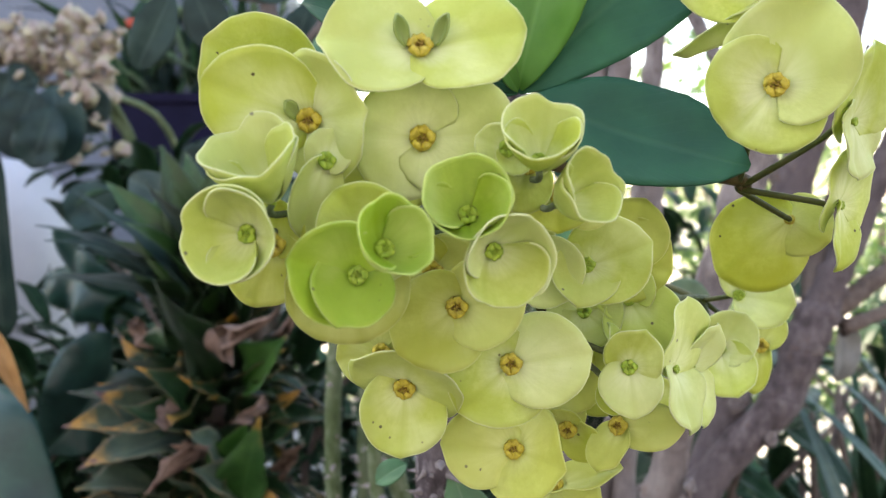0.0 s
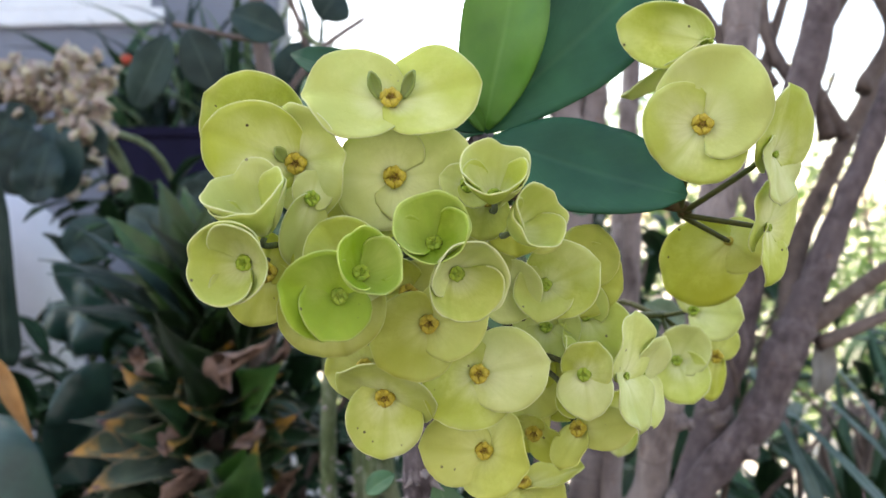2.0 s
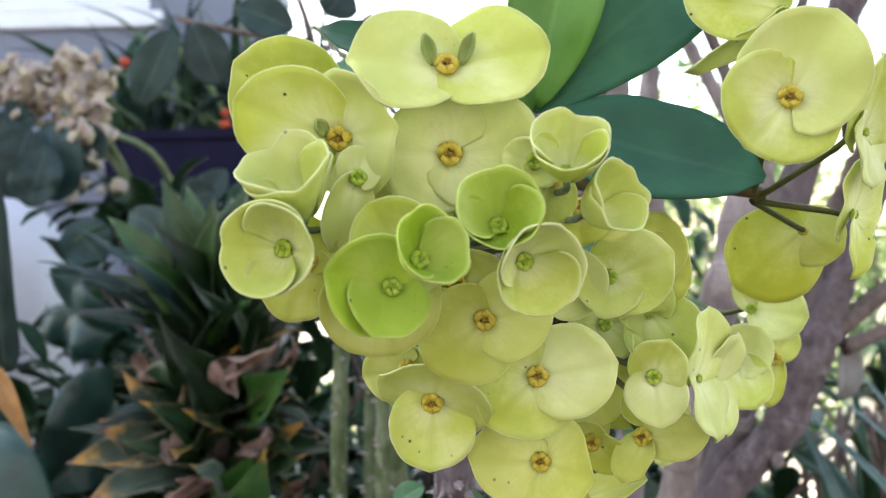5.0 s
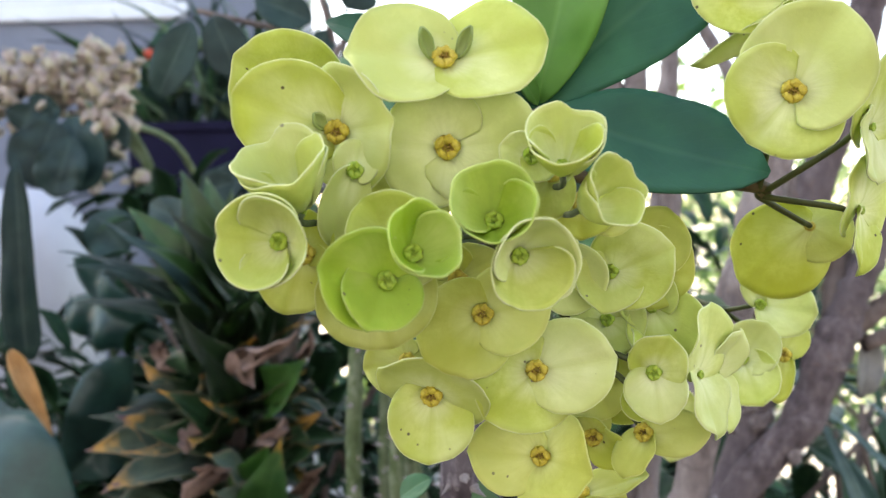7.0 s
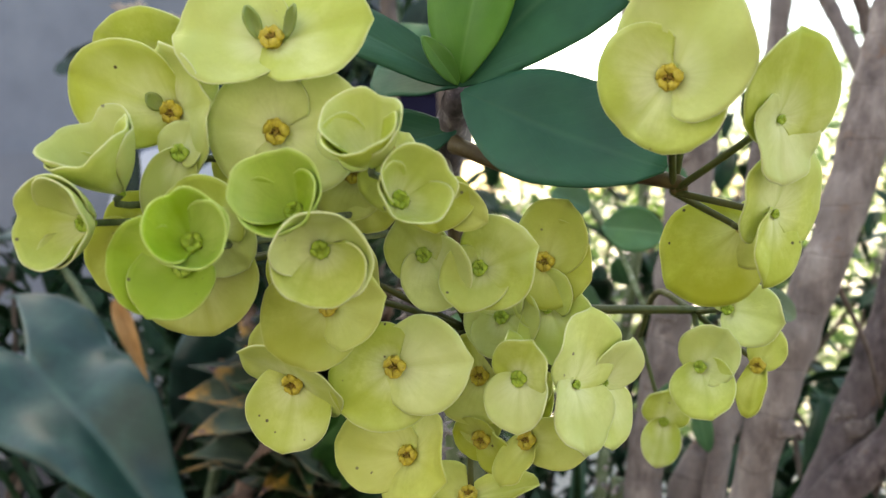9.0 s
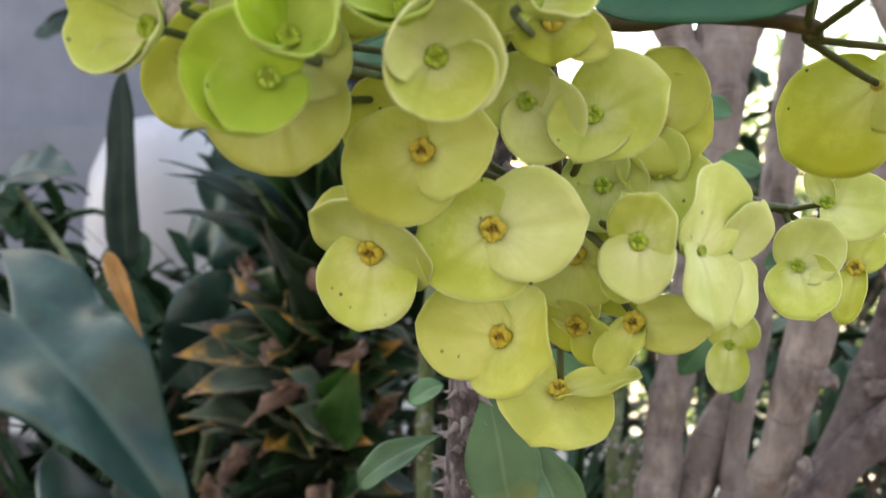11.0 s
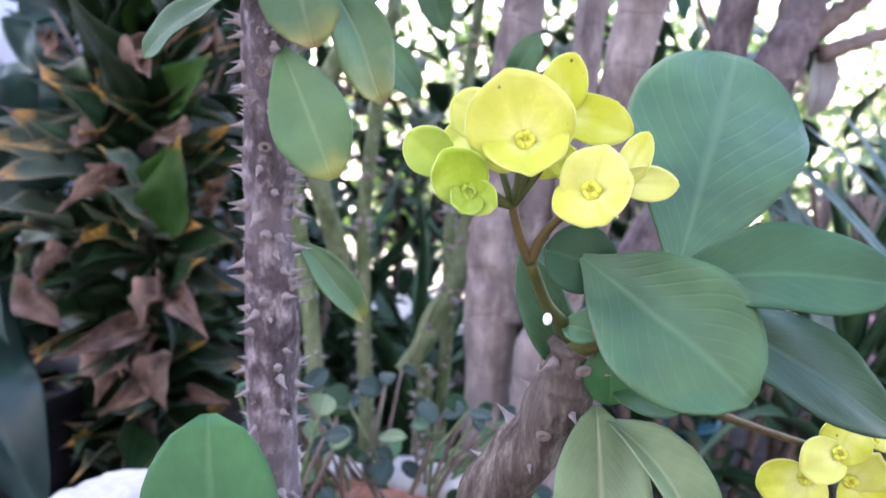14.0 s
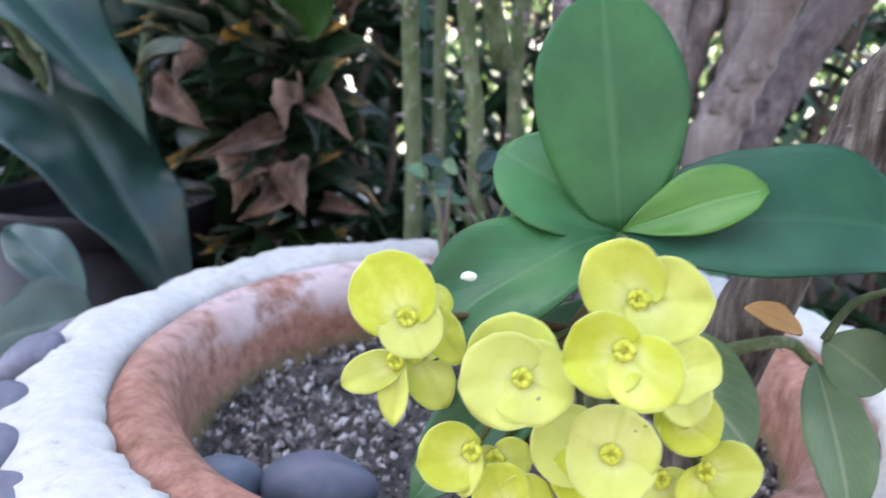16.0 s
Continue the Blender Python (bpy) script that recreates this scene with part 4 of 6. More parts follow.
    flower(plant, "pale", (-0.0482, 0.2520, 0.8299), (9, -10), hub, ((146, 0.0247, 0.0350, 10, 0), (30, 0.0131, 0.0258, -10, 0)))
    cup_flower(plant, "pale", (-0.0439, 0.2160, 0.7973), (-18, 52), 130, 0.0225, hub)
    cup_flower(plant, "pale", (-0.0475, 0.2080, 0.7885), (-13, 0), 175, 0.0195, hub, slopes=(32, 66))
    flower(plant, "old", (-0.0449, 0.2240, 0.7850), (10, -1), hub, ((250, 0.0171, 0.0220, -8, 0), (80, 0.0116, 0.0163, -10, 0)))
    flower(plant, "pale", (-0.0307, 0.2240, 0.8069), (6, -6), hub, ((250, 0.0208, 0.0140, 0, -12), (75, 0.0087, 0.0130, -20, 0)))
    cup_flower(plant, "young", (0.0062, 0.2130, 0.7925), (0, 21), 100, 0.0198, hub)
    cup_flower(plant, "young", (-0.0142, 0.2000, 0.7849), (22, 19), 120, 0.0172, hub)
    flower(plant, "pale", (-0.0177, 0.2200, 0.7862), (3, -1), hub, ((128, 0.0168, 0.0238, 2, 0), (310, 0.0113, 0.0190, -10, 0)))
    flower(plant, "young", (-0.0214, 0.2090, 0.7780), (5, 1), hub, ((166, 0.0178, 0.0261, 14, 0), (248, 0.0151, 0.0212, 30, 0)))
    flower(plant, "old", (-0.0261, 0.2240, 0.7773), (5, 1), hub, ((284, 0.0188, 0.0331, -6, 0), (110, 0.0116, 0.0194, -12, 0)))
    cup_flower(plant, "pale", (0.0123, 0.2140, 0.7841), (20, -14), 62, 0.0186, hub, slopes=(30, 62))
    cup_flower(plant, "pale", (0.0243, 0.2160, 0.8056), (-2, 42), 80, 0.0185, hub)
    flower(plant, "pale", (0.0167, 0.2220, 0.8101), (-5, -7), hub, ((160, 0.0087, 0.0113, 4, 0), (330, 0.0082, 0.0113, -10, 0)))
    cup_flower(plant, "pale", (0.0302, 0.2200, 0.7959), (38, 18), 60, 0.0178, hub)
    flower(plant, "open", (0.0236, 0.2380, 0.8068), (-6, -5), hub, ((256, 0.0141, 0.0168, 0, 0), (60, 0.0078, 0.0120, -10, 0)))
    flower(plant, "old", (0.0335, 0.2500, 0.7980), (-8, -3), hub, ((268, 0.0109, 0.0212, 8, 0), (332, 0.0155, 0.0126, 0, 0)))
    flower(plant, "old", (-0.0174, 0.2500, 0.8054), (3, -5), hub, ((200, 0.0161, 0.0268, 0, 0), (20, 0.0161, 0.0268, 0, 0)))
    flower(plant, "old", (0.0091, 0.2500, 0.8033), (-3, -4), hub, ((200, 0.0161, 0.0268, 0, 0), (300, 0.0179, 0.0268, 0, 0)))
    # middle tier
    flower(plant, "old", (0.0039, 0.2460, 0.7656), (-1, 3), low, ((218, 0.0215, 0.0298, 5, 0), (12, 0.0211, 0.0263, 28, 0)))
    flower(plant, "pale", (0.0266, 0.2640, 0.7795), (-6, 0), low, ((318, 0.0185, 0.0226, 6, 0), (130, 0.0132, 0.0207, 4, 0)))
    flower(plant, "pale", (0.0439, 0.2620, 0.7763), (-9, 1), low, ((22, 0.0209, 0.0275, 14, 0), (256, 0.0141, 0.0211, 28, 0)))
    flower(plant, "old", (0.0603, 0.2860, 0.7773), (-12, 1), low, ((342, 0.0156, 0.0288, 0, 0), (72, 0.0197, 0.0236, 0, 0)))
    flower(plant, "pale", (0.0468, 0.2880, 0.7588), (-9, 4), low, ((160, 0.0123, 0.0247, 2, 0), (320, 0.0132, 0.0247, 2, 0)))
    flower(plant, "pale", (0.0616, 0.2860, 0.7632), (-12, 3), low, ((304, 0.0223, 0.0268, 4, 0), (120, 0.0124, 0.0206, -6, 0)))
    flower(plant, "old", (-0.0037, 0.2620, 0.7748), (0, 1), low, ((200, 0.0186, 0.0279, 0, 0), (330, 0.0186, 0.0279, 0, 0)))
    # lower tier
    flower(plant, "open", (0.0202, 0.2580, 0.7466), (-5, 7), low, ((10, 0.0244, 0.0296, 10, 0), (222, 0.0209, 0.0329, 8, 0)))
    flower(plant, "open", (-0.0123, 0.2600, 0.7394), (2, 9), low, ((72, 0.0218, 0.0366, 58, 0), (266, 0.0217, 0.0272, 4, 0)))
    flower(plant, "old", (-0.0210, 0.2780, 0.7467), (3, 7), low, ((188, 0.0146, 0.0206, 0, 0), (330, 0.0120, 0.0178, -8, 0)))
    flower(plant, "old", (0.0221, 0.2690, 0.7169), (-5, 13), low, ((176, 0.0234, 0.0262, 10, 0), (342, 0.0198, 0.0321, 34, 0)))
    flower(plant, "old", (0.0372, 0.2900, 0.6981), (-7, 15), low, ((252, 0.0188, 0.0351, 28, 0), (14, 0.0238, 0.0193, 0, -55)))
    flower(plant, "pale", (0.0566, 0.2600, 0.7453), (-12, 7), low, ((276, 0.0157, 0.0194, 14, 0), (68, 0.0137, 0.0186, 24, 0)))
    flower(plant, "pale", (0.0533, 0.2680, 0.7384), (-11, 8), low, ((96, 0.0192, 0.0136, 4, 55), (270, 0.0098, 0.0117, 0, 0)))
    flower(plant, "folded", (0.0719, 0.2660, 0.7434), (-15, 7), low, ((80, 0.0228, 0.0260, 4, 66), (284, 0.0200, 0.0242, 4, -64)))
    flower(plant, "folded", (0.0796, 0.2760, 0.7424), (-15, 7), low, ((60, 0.0163, 0.0169, 4, 58), (282, 0.0196, 0.0177, 2, -58)))
    flower(plant, "old", (0.0575, 0.2800, 0.7214), (-11, 11), low, ((4, 0.0208, 0.0160, 10, 0), (244, 0.0158, 0.0147, 10, 30)))
    flower(plant, "old", (0.0416, 0.2880, 0.7188), (-8, 11), low, ((322, 0.0138, 0.0149, 0, 30), (104, 0.0121, 0.0146, 0, 0), (178, 0.0104, 0.0169, 0, -30)))
    flower(plant, "old", (0.0400, 0.2900, 0.7386), (-8, 8), low, ((306, 0.0158, 0.0312, 2, 0), (120, 0.0146, 0.0249, -4, 0)))
    flower(plant, "old", (0.0527, 0.3000, 0.7328), (-10, 9), low, ((290, 0.0130, 0.0216, 0, 0), (90, 0.0130, 0.0216, 0, 0)))
    # the head on the side branch
    flower(plant, "flat", (0.0948, 0.2470, 0.8291), (-20, -9), right, ((62, 0.0262, 0.0375, 2, 0), (228, 0.0192, 0.0365, 6, 0)))
    flower(plant, "pale", (0.1078, 0.2850, 0.8639), (-20, -14), right, ((164, 0.0331, 0.0246, 6, 0), (207, 0.0363, 0.0116, 0, -50)))
    flower(plant, "folded", (0.1239, 0.2620, 0.8198), (42, -5), right, ((91, 0.0240, 0.0330, 8, 0), (268, 0.0175, 0.0260, 8, 0)))
    flower(plant, "folded", (0.1250, 0.2720, 0.7944), (42, -3), right, ((88, 0.0205, 0.0330, 8, 0), (262, 0.0200, 0.0190, 6, 0)))
    flower(plant, "old", (0.1199, 0.3000, 0.7893), (-21, -1), right, ((42, 0.0300, 0.0351, 172, 0), (150, 0.0150, 0.0225, 172, 0)))
    flower(plant, "pale", (0.1140, 0.3560, 0.7336), (-17, 7), far, ((58, 0.0184, 0.0239, 8, 0), (292, 0.0208, 0.0245, 18, 0)))
    flower(plant, "pale", (0.1235, 0.3620, 0.7559), (-18, 4), far, ((352, 0.0220, 0.0243, 10, 0), (120, 0.0134, 0.0095, 10, 0)))
    flower(plant, "old", (0.1371, 0.3720, 0.7326), (-20, 7), far, ((262, 0.0209, 0.0129, 0, 20), (66, 0.0160, 0.0154, -4, 0)))
    tube_part("stalk", [far, (0.098, 0.415, 0.755), (0.092, 0.456, 0.728)], [0.0016, 0.0014, 0.0012], STALK, plant, seg=7)
    flower(plant, "pale", (0.1045, 0.4400, 0.6900), (0, -2), (0.092, 0.456, 0.728), ((84, 0.0190, 0.0225, 16, 0), (262, 0.0215, 0.0190, 14, 0)))


build_tall_plant()


# ---- the branching plant with the small flower head ----
def build_branching_plant():
    plant = thing("crown_of_thorns", (0.030, 0.400, 0.25), "leaning thorny plant with furrowed bark and broad leaves", "flowering plant", "thorny flowering plants")
    stem = [(0.035, 0.395, 0.245), (0.055, 0.372, 0.36), (0.082, 0.350, 0.446), (0.093, 0.345, 0.473), (0.109, 0.332, 0.507), (0.112, 0.325, 0.528)]
    tube_part("stem", stem, [0.014, 0.0135, 0.0125, 0.012, 0.0105, 0.008], BARK_OLD, plant, "furrowed grey-brown woody stem", seg=40, steps=24, rough=0.24, seed=9)
    thorns_and_scars(plant, stem[1:], 0.0105, 26, 15, 10, 0.0065)
    fork = Vector((0.094, 0.302, 0.557))
    tube_part("stalk", [(0.112, 0.325, 0.527), (0.106, 0.318, 0.535), (0.100, 0.311, 0.543), fork], [0.0034, 0.0026, 0.0020, 0.0018], STALK, plant, "olive green flower stalk", seg=9)
    a, b = Vector((0.088, 0.297, 0.574)), Vector((0.103, 0.290, 0.574))
    tube_part("stalk", [fork, (0.0905, 0.299, 0.565), a], [0.0017, 0.0014, 0.0013], STALK_RED, plant, seg=8)
    tube_part("stalk", [fork, (0.097, 0.297, 0.566), b], [0.0017, 0.0014, 0.0012], STALK_RED, plant, seg=8)
    flower(plant, "lemon", (0.0906, 0.2920, 0.5928), (-4, 2), a, ((108, 0.0202, 0.0300, 14, 0), (282, 0.0132, 0.0240, 44, 0)))
    flower(plant, "lemon", (0.0803, 0.3060, 0.5980), (-2, 1), a, ((152, 0.0117, 0.0150, 0, 0), (212, 0.0153, 0.0107, 0, 20)))
    flower(plant, "lemon", (0.0998, 0.3020, 0.6013), (-6, 0), a, ((74, 0.0165, 0.0135, 2, 0), (346, 0.0228, 0.0148, 4, -20)))
    flower(plant, "young", (0.0754, 0.2920, 0.5780), (-1, 5), a, ((122, 0.0141, 0.0165, 10, 0), (248, 0.0113, 0.0101, 50, 0), (338, 0.0094, 0.0101, 20, 0)))
    flower(plant, "young", (0.0687, 0.3020, 0.5855), (1, 4), a, ((146, 0.0142, 0.0145, 6, 0), (320, 0.0082, 0.0099, 0, 0)))
    flower(plant, "lemon", (0.1082, 0.2820, 0.5803), (-9, 5), b, ((76, 0.0127, 0.0190, 20, 0), (296, 0.0116, 0.0224, 40, 0)))
    flower(plant, "lemon", (0.1183, 0.2920, 0.5822), (-11, 4), b, ((358, 0.0145, 0.0100, 2, 0), (66, 0.0148, 0.0090, 4, 0)))
    flower(plant, "lemon", (0.1002, 0.3000, 0.5908), (-6, 2), a, ((302, 0.0102, 0.0092, 4, 0), (240, 0.0099, 0.0098, 4, 0)))
    drop = blob_bm((0.0015, 0.001, 0.002), 2)
    drop.transform(Matrix.Translation((0.1005, 0.3085, 0.5385)))
    part("resin_drop", drop, MIST, plant, "white drop of sap")

    crown = Vector((0.133, 0.290, 0.556))
    tube_part("twig", [(0.110, 0.326, 0.524), (0.120, 0.310, 0.535), crown], [0.0048, 0.0034, 0.0026], STALK, plant, seg=9)
    leaf(plant, crown - Vector((0, 0, 0.003)), (0.162, 0.345, 0.621), 0.057, LEAF_BLUE, (-0.05, -1, 0.35), "obovate", "very broad dull green leaf", sag=0.04, fold=0.10, wave=0.045, n_len=26, n_wid=9)
    leaf(plant, (0.1074, 0.3020, 0.5605), (0.1478, 0.2620, 0.5296), 0.0420, LEAF_BLUE, (-0.2, -0.9, 0.45), "obovate", sag=0.05, wave=0.07, n_len=20, n_wid=8)
    leaf(plant, crown, (0.1350, 0.2860, 0.5625), 0.003, STALK_RED, (0, -1, 0.2), "lance", "small reddish bud scale", n_len=6, n_wid=2)
    leaf(plant, crown, (0.189, 0.270, 0.559), 0.029, LEAF_DULL, (0.05, -0.75, 0.6), "oval", sag=0.06)
    leaf(plant, (crown.x + 0.006, 0.31, crown.z - 0.012), (0.218, 0.325, 0.500), 0.033, LEAF_DULL, (0.2, -0.8, 0.6), "oval", sag=0.06)
    leaf(plant, (0.120, 0.300, 0.555), (0.098, 0.302, 0.561), 0.022, LEAF_DULL, (-0.1, -1, 0.4), "round", sag=0.05)
    leaf(plant, (0.112, 0.330, 0.513), (0.093, 0.326, 0.556), 0.018, LEAF_BLUE, (0.1, -1, 0.2), "oval", sag=0.05)
    leaf(plant, (0.106, 0.318, 0.535), (0.118, 0.312, 0.532), 0.012, LEAF_BLUE, (0, -0.8, 0.6), "oval", sag=0.1)
    leaf(plant, (0.123, 0.322, 0.507), (0.123, 0.320, 0.529), 0.02, LEAF_GREEN, (0, -1, 0.2), "round", sag=0.05)
    leaf(plant, (0.119, 0.322, 0.507), (0.120, 0.308, 0.452), 0.033, LEAF_WORN, (0.05, -1, 0.15), "oval", "worn grey-green leaf with a pale midrib", sag=0.05)
    leaf(plant, (0.123, 0.320, 0.503), (0.153, 0.300, 0.461), 0.024, LEAF_WORN, (0.4, -0.7, 0.5), "oval", sag=0.14, fold=0.6)
    leaf(plant, (0.124, 0.322, 0.512), (0.144, 0.310, 0.510), 0.016, LEAF_BLUE, (0.1, -0.7, 0.7), "oval", sag=0.1)
    leaf(plant, (0.157, 0.340, 0.442), (0.162, 0.340, 0.464), 0.010, LEAF_FRESH, (0.1, -1, 0.3), "oval")
    # low side branch over the rim, with its own leaves and flowers
    twig = [(0.112, 0.327, 0.522), (0.150, 0.335, 0.505), (0.190, 0.360, 0.485), (0.214, 0.375, 0.474)]
    tube_part("twig", twig, [0.0024, 0.0018, 0.0015, 0.0013], STALK_RED, plant, seg=8)
    h = Vector((0.214, 0.375, 0.474))
    flower(plant, "lemon", (0.2180, 0.3640, 0.4760), (-20, 15), h, ((70, 0.0150, 0.0190, 10, 0), (210, 0.0160, 0.0180, 20, 0)))
    flower(plant, "lemon", (0.2080, 0.3680, 0.4640), (-30, 0), h, ((200, 0.0180, 0.0200, 10, 0), (290, 0.0130, 0.0160, 30, 0)))
    flower(plant, "lemon", (0.2260, 0.3700, 0.4630), (-15, 0), h, ((310, 0.0180, 0.0190, 10, 0), (60, 0.0170, 0.0190, 20, 0)))
    flower(plant, "lemon", (0.2330, 0.3720, 0.4790), (-10, 10), h, ((40, 0.0170, 0.0180, 10, 0), (170, 0.0130, 0.0160, 20, 0)))


build_branching_plant()


# ---- the low plant in front ----
def build_low_plant():
    plant = thing("crown_of_thorns", (-0.003, 0.330, 0.25), "low young plant with big green leaves and lemon-yellow flowers", "flowering plant", "thorny flowering plants")
    c = Vector((-0.003, 0.317, 0.420))
    tube_part("stem", [(0.0, 0.345, 0.245), (0.0, 0.336, 0.33), (-0.002, 0.324, 0.39), c], [0.008, 0.0075, 0.007, 0.004], GREEN_STEM, plant, "green thorny stem", seg=12, rough=0.2)
    thorns_and_scars(plant, [(0.0, 0.345, 0.26), (0.0, 0.336, 0.33), (-0.002, 0.324, 0.39)], 0.0075, 20, 25, 0, 0.007)
    leaf(plant, c, (-0.012, 0.334, 0.496), 0.0505, LEAF_GREEN, (-0.05, -1, 0.25), "spoon", "large smooth green leaf standing upright", sag=0.03, fold=0.14, wave=0.025)
    leaf(plant, c, (-0.042, 0.338, 0.443), 0.040, LEAF_GREEN, (0.2, -1, 0.4), "oval", sag=0.08)
    leaf(plant, c, (-0.065, 0.292, 0.382), 0.046, LEAF_GREEN, (-0.1, -0.5, 1), "oval", sag=0.12)
    leaf(plant, c, (0.037, 0.300, 0.439), 0.0235, LEAF_FRESH, (-0.2, -0.8, 0.6), "obovate", "small fresh light green leaf", sag=0.06)
    leaf(plant, c, (0.091, 0.305, 0.424), 0.060, LEAF_DEEP, (-0.05, -0.6, 0.8), "oval", sag=0.10, fold=0.2)
    leaf(plant, (0.0, 0.33, 0.40), (0.018, 0.360, 0.435), 0.03, LEAF_GREEN, (0, -1, 0.3), "oval")
    leaf(plant, (0.004, 0.332, 0.385), (0.042, 0.300, 0.353), 0.036, LEAF_WORN, (0, -0.7, 0.7), "oval", sag=0.05)
    leaf(plant, (0.077, 0.345, 0.368), (0.079, 0.305, 0.326), 0.026, LEAF_WORN, (0, -0.8, 0.5), "oval", sag=0.05)
    leaf(plant, (0.081, 0.350, 0.375), (0.101, 0.340, 0.361), 0.03, LEAF_WORN, (0, -0.8, 0.5), "oval", sag=0.05)
    leaf(plant, (0.049, 0.345, 0.388), (0.067, 0.335, 0.382), 0.012, LEAF_TAN, (0, -0.5, 0.8), "oval", "dry tan leaf")
    leaf(plant, (-0.004, 0.322, 0.395), (-0.064, 0.275, 0.342), 0.032, LEAF_BLUE, (-0.2, -0.7, 0.6), "oval", sag=0.10)
    leaf(plant, (0.102, 0.350, 0.395), (0.102, 0.325, 0.361), 0.021, LEAF_WORN, (0.5, -1, 0.3), "oval", "worn pale grey-green leaf hanging over the rim", sag=0.10, fold=0.35, wave=0.10)
    tube_part("twig", [(0.081, 0.350, 0.375), (0.091, 0.354, 0.388), (0.102, 0.350, 0.395)], [0.0018, 0.0016, 0.0012], GREEN_STEM, plant, seg=7)
    tube_part("twig", [(0.0, 0.335, 0.36), (0.06, 0.345, 0.375), (0.077, 0.347, 0.367)], [0.003, 0.0025, 0.002], GREEN_STEM, plant, seg=8)
    hub = Vector((-0.018, 0.300, 0.392))
    tube_part("stalk", [(-0.003, 0.326, 0.395), (-0.010, 0.312, 0.398), hub], [0.0026, 0.0022, 0.002], STALK_RED, plant, seg=8)
    tube_part("stalk", [hub, (-0.045, 0.295, 0.396), (-0.062, 0.290, 0.398)], [0.0018, 0.0016, 0.0015], STALK_RED, plant, seg=8)
    left = Vector((-0.062, 0.290, 0.398))
    flower(plant, "lemon", (-0.0051, 0.2660, 0.4132), (-11, 17), hub, ((140, 0.0181, 0.0234, 4, 0), (4, 0.0194, 0.0237, 4, 0)))
    flower(plant, "lemon", (-0.0116, 0.2450, 0.4060), (-11, 20), hub, ((196, 0.0153, 0.0210, 4, 0), (318, 0.0171, 0.0190, 6, 0)))
    flower(plant, "lemon", (-0.0357, 0.2540, 0.3939), (-4, 22), hub, ((192, 0.0166, 0.0253, 4, 0), (338, 0.0140, 0.0229, 8, 0)))
    flower(plant, "lemon", (-0.0377, 0.2680, 0.3926), (-3, 21), hub, ((94, 0.0137, 0.0255, 4, 0), (270, 0.0080, 0.0159, 0, 0)))
    flower(plant, "lemon", (-0.0113, 0.2520, 0.3743), (-10, 27), hub, ((78, 0.0140, 0.0238, 16, 0), (276, 0.0140, 0.0238, 20, 0)))
    flower(plant, "lemon", (-0.0148, 0.2660, 0.3642), (-9, 27), hub, ((142, 0.0187, 0.0234, 2, 0), (250, 0.0134, 0.0184, 0, 0)))
    flower(plant, "lemon", (0.0060, 0.2660, 0.3923), (-14, 21), hub, ((26, 0.0133, 0.0214, 4, -25), (298, 0.0146, 0.0172, 0, -25)))
    flower(plant, "lemon", (0.0112, 0.2680, 0.3781), (-15, 24), hub, ((330, 0.0107, 0.0184, 0, 0), (200, 0.0084, 0.0151, 0, 0)))
    flower(plant, "lemon", (0.0186, 0.2680, 0.3621), (-17, 27), hub, ((14, 0.0160, 0.0166, 6, 0), (262, 0.0138, 0.0138, 0, 0)))
    flower(plant, "lemon", (0.0074, 0.2720, 0.3568), (-14, 28), hub, ((300, 0.0158, 0.0193, 0, 0), (200, 0.0140, 0.0158, 0, 0)))
    flower(plant, "lemon", (-0.0674, 0.2660, 0.4052), (4, 19), left, ((124, 0.0197, 0.0242, 6, 0), (292, 0.0121, 0.0180, 12, 0)))
    flower(plant, "lemon", (-0.0615, 0.2840, 0.4011), (3, 18), left, ((302, 0.0170, 0.0124, 0, 20), (80, 0.0083, 0.0117, 0, 0)))
    flower(plant, "lemon", (-0.0714, 0.2820, 0.3858), (5, 22), left, ((204, 0.0176, 0.0122, 2, 0), (268, 0.0187, 0.0097, 0, 20)))
    flower(plant, "lemon", (-0.0661, 0.2880, 0.3859), (4, 21), left, ((302, 0.0180, 0.0149, 0, 0), (60, 0.0104, 0.0121, 0, 0)))
    flower(plant, "lemon", (-0.0479, 0.2640, 0.3669), (-1, 27), hub, ((196, 0.0158, 0.0193, 6, 0), (262, 0.0125, 0.0087, 4, 20)))
    flower(plant, "lemon", (-0.0411, 0.2720, 0.3609), (-2, 28), hub, ((4, 0.0112, 0.0126, 4, 0), (190, 0.0068, 0.0085, 0, 0)))
    flower(plant, "lemon", (-0.0370, 0.2620, 0.3509), (-3, 31), hub, ((120, 0.0134, 0.0168, 0, 0), (20, 0.0134, 0.0168, 0, 0)))
    drop = blob_bm((0.0025, 0.0012, 0.0016), 4)
    drop.transform(Matrix.Translation((-0.051, 0.2905, 0.4105)))
    part("resin_drop", drop, MIST, plant, "white drop of sap")


build_low_plant()


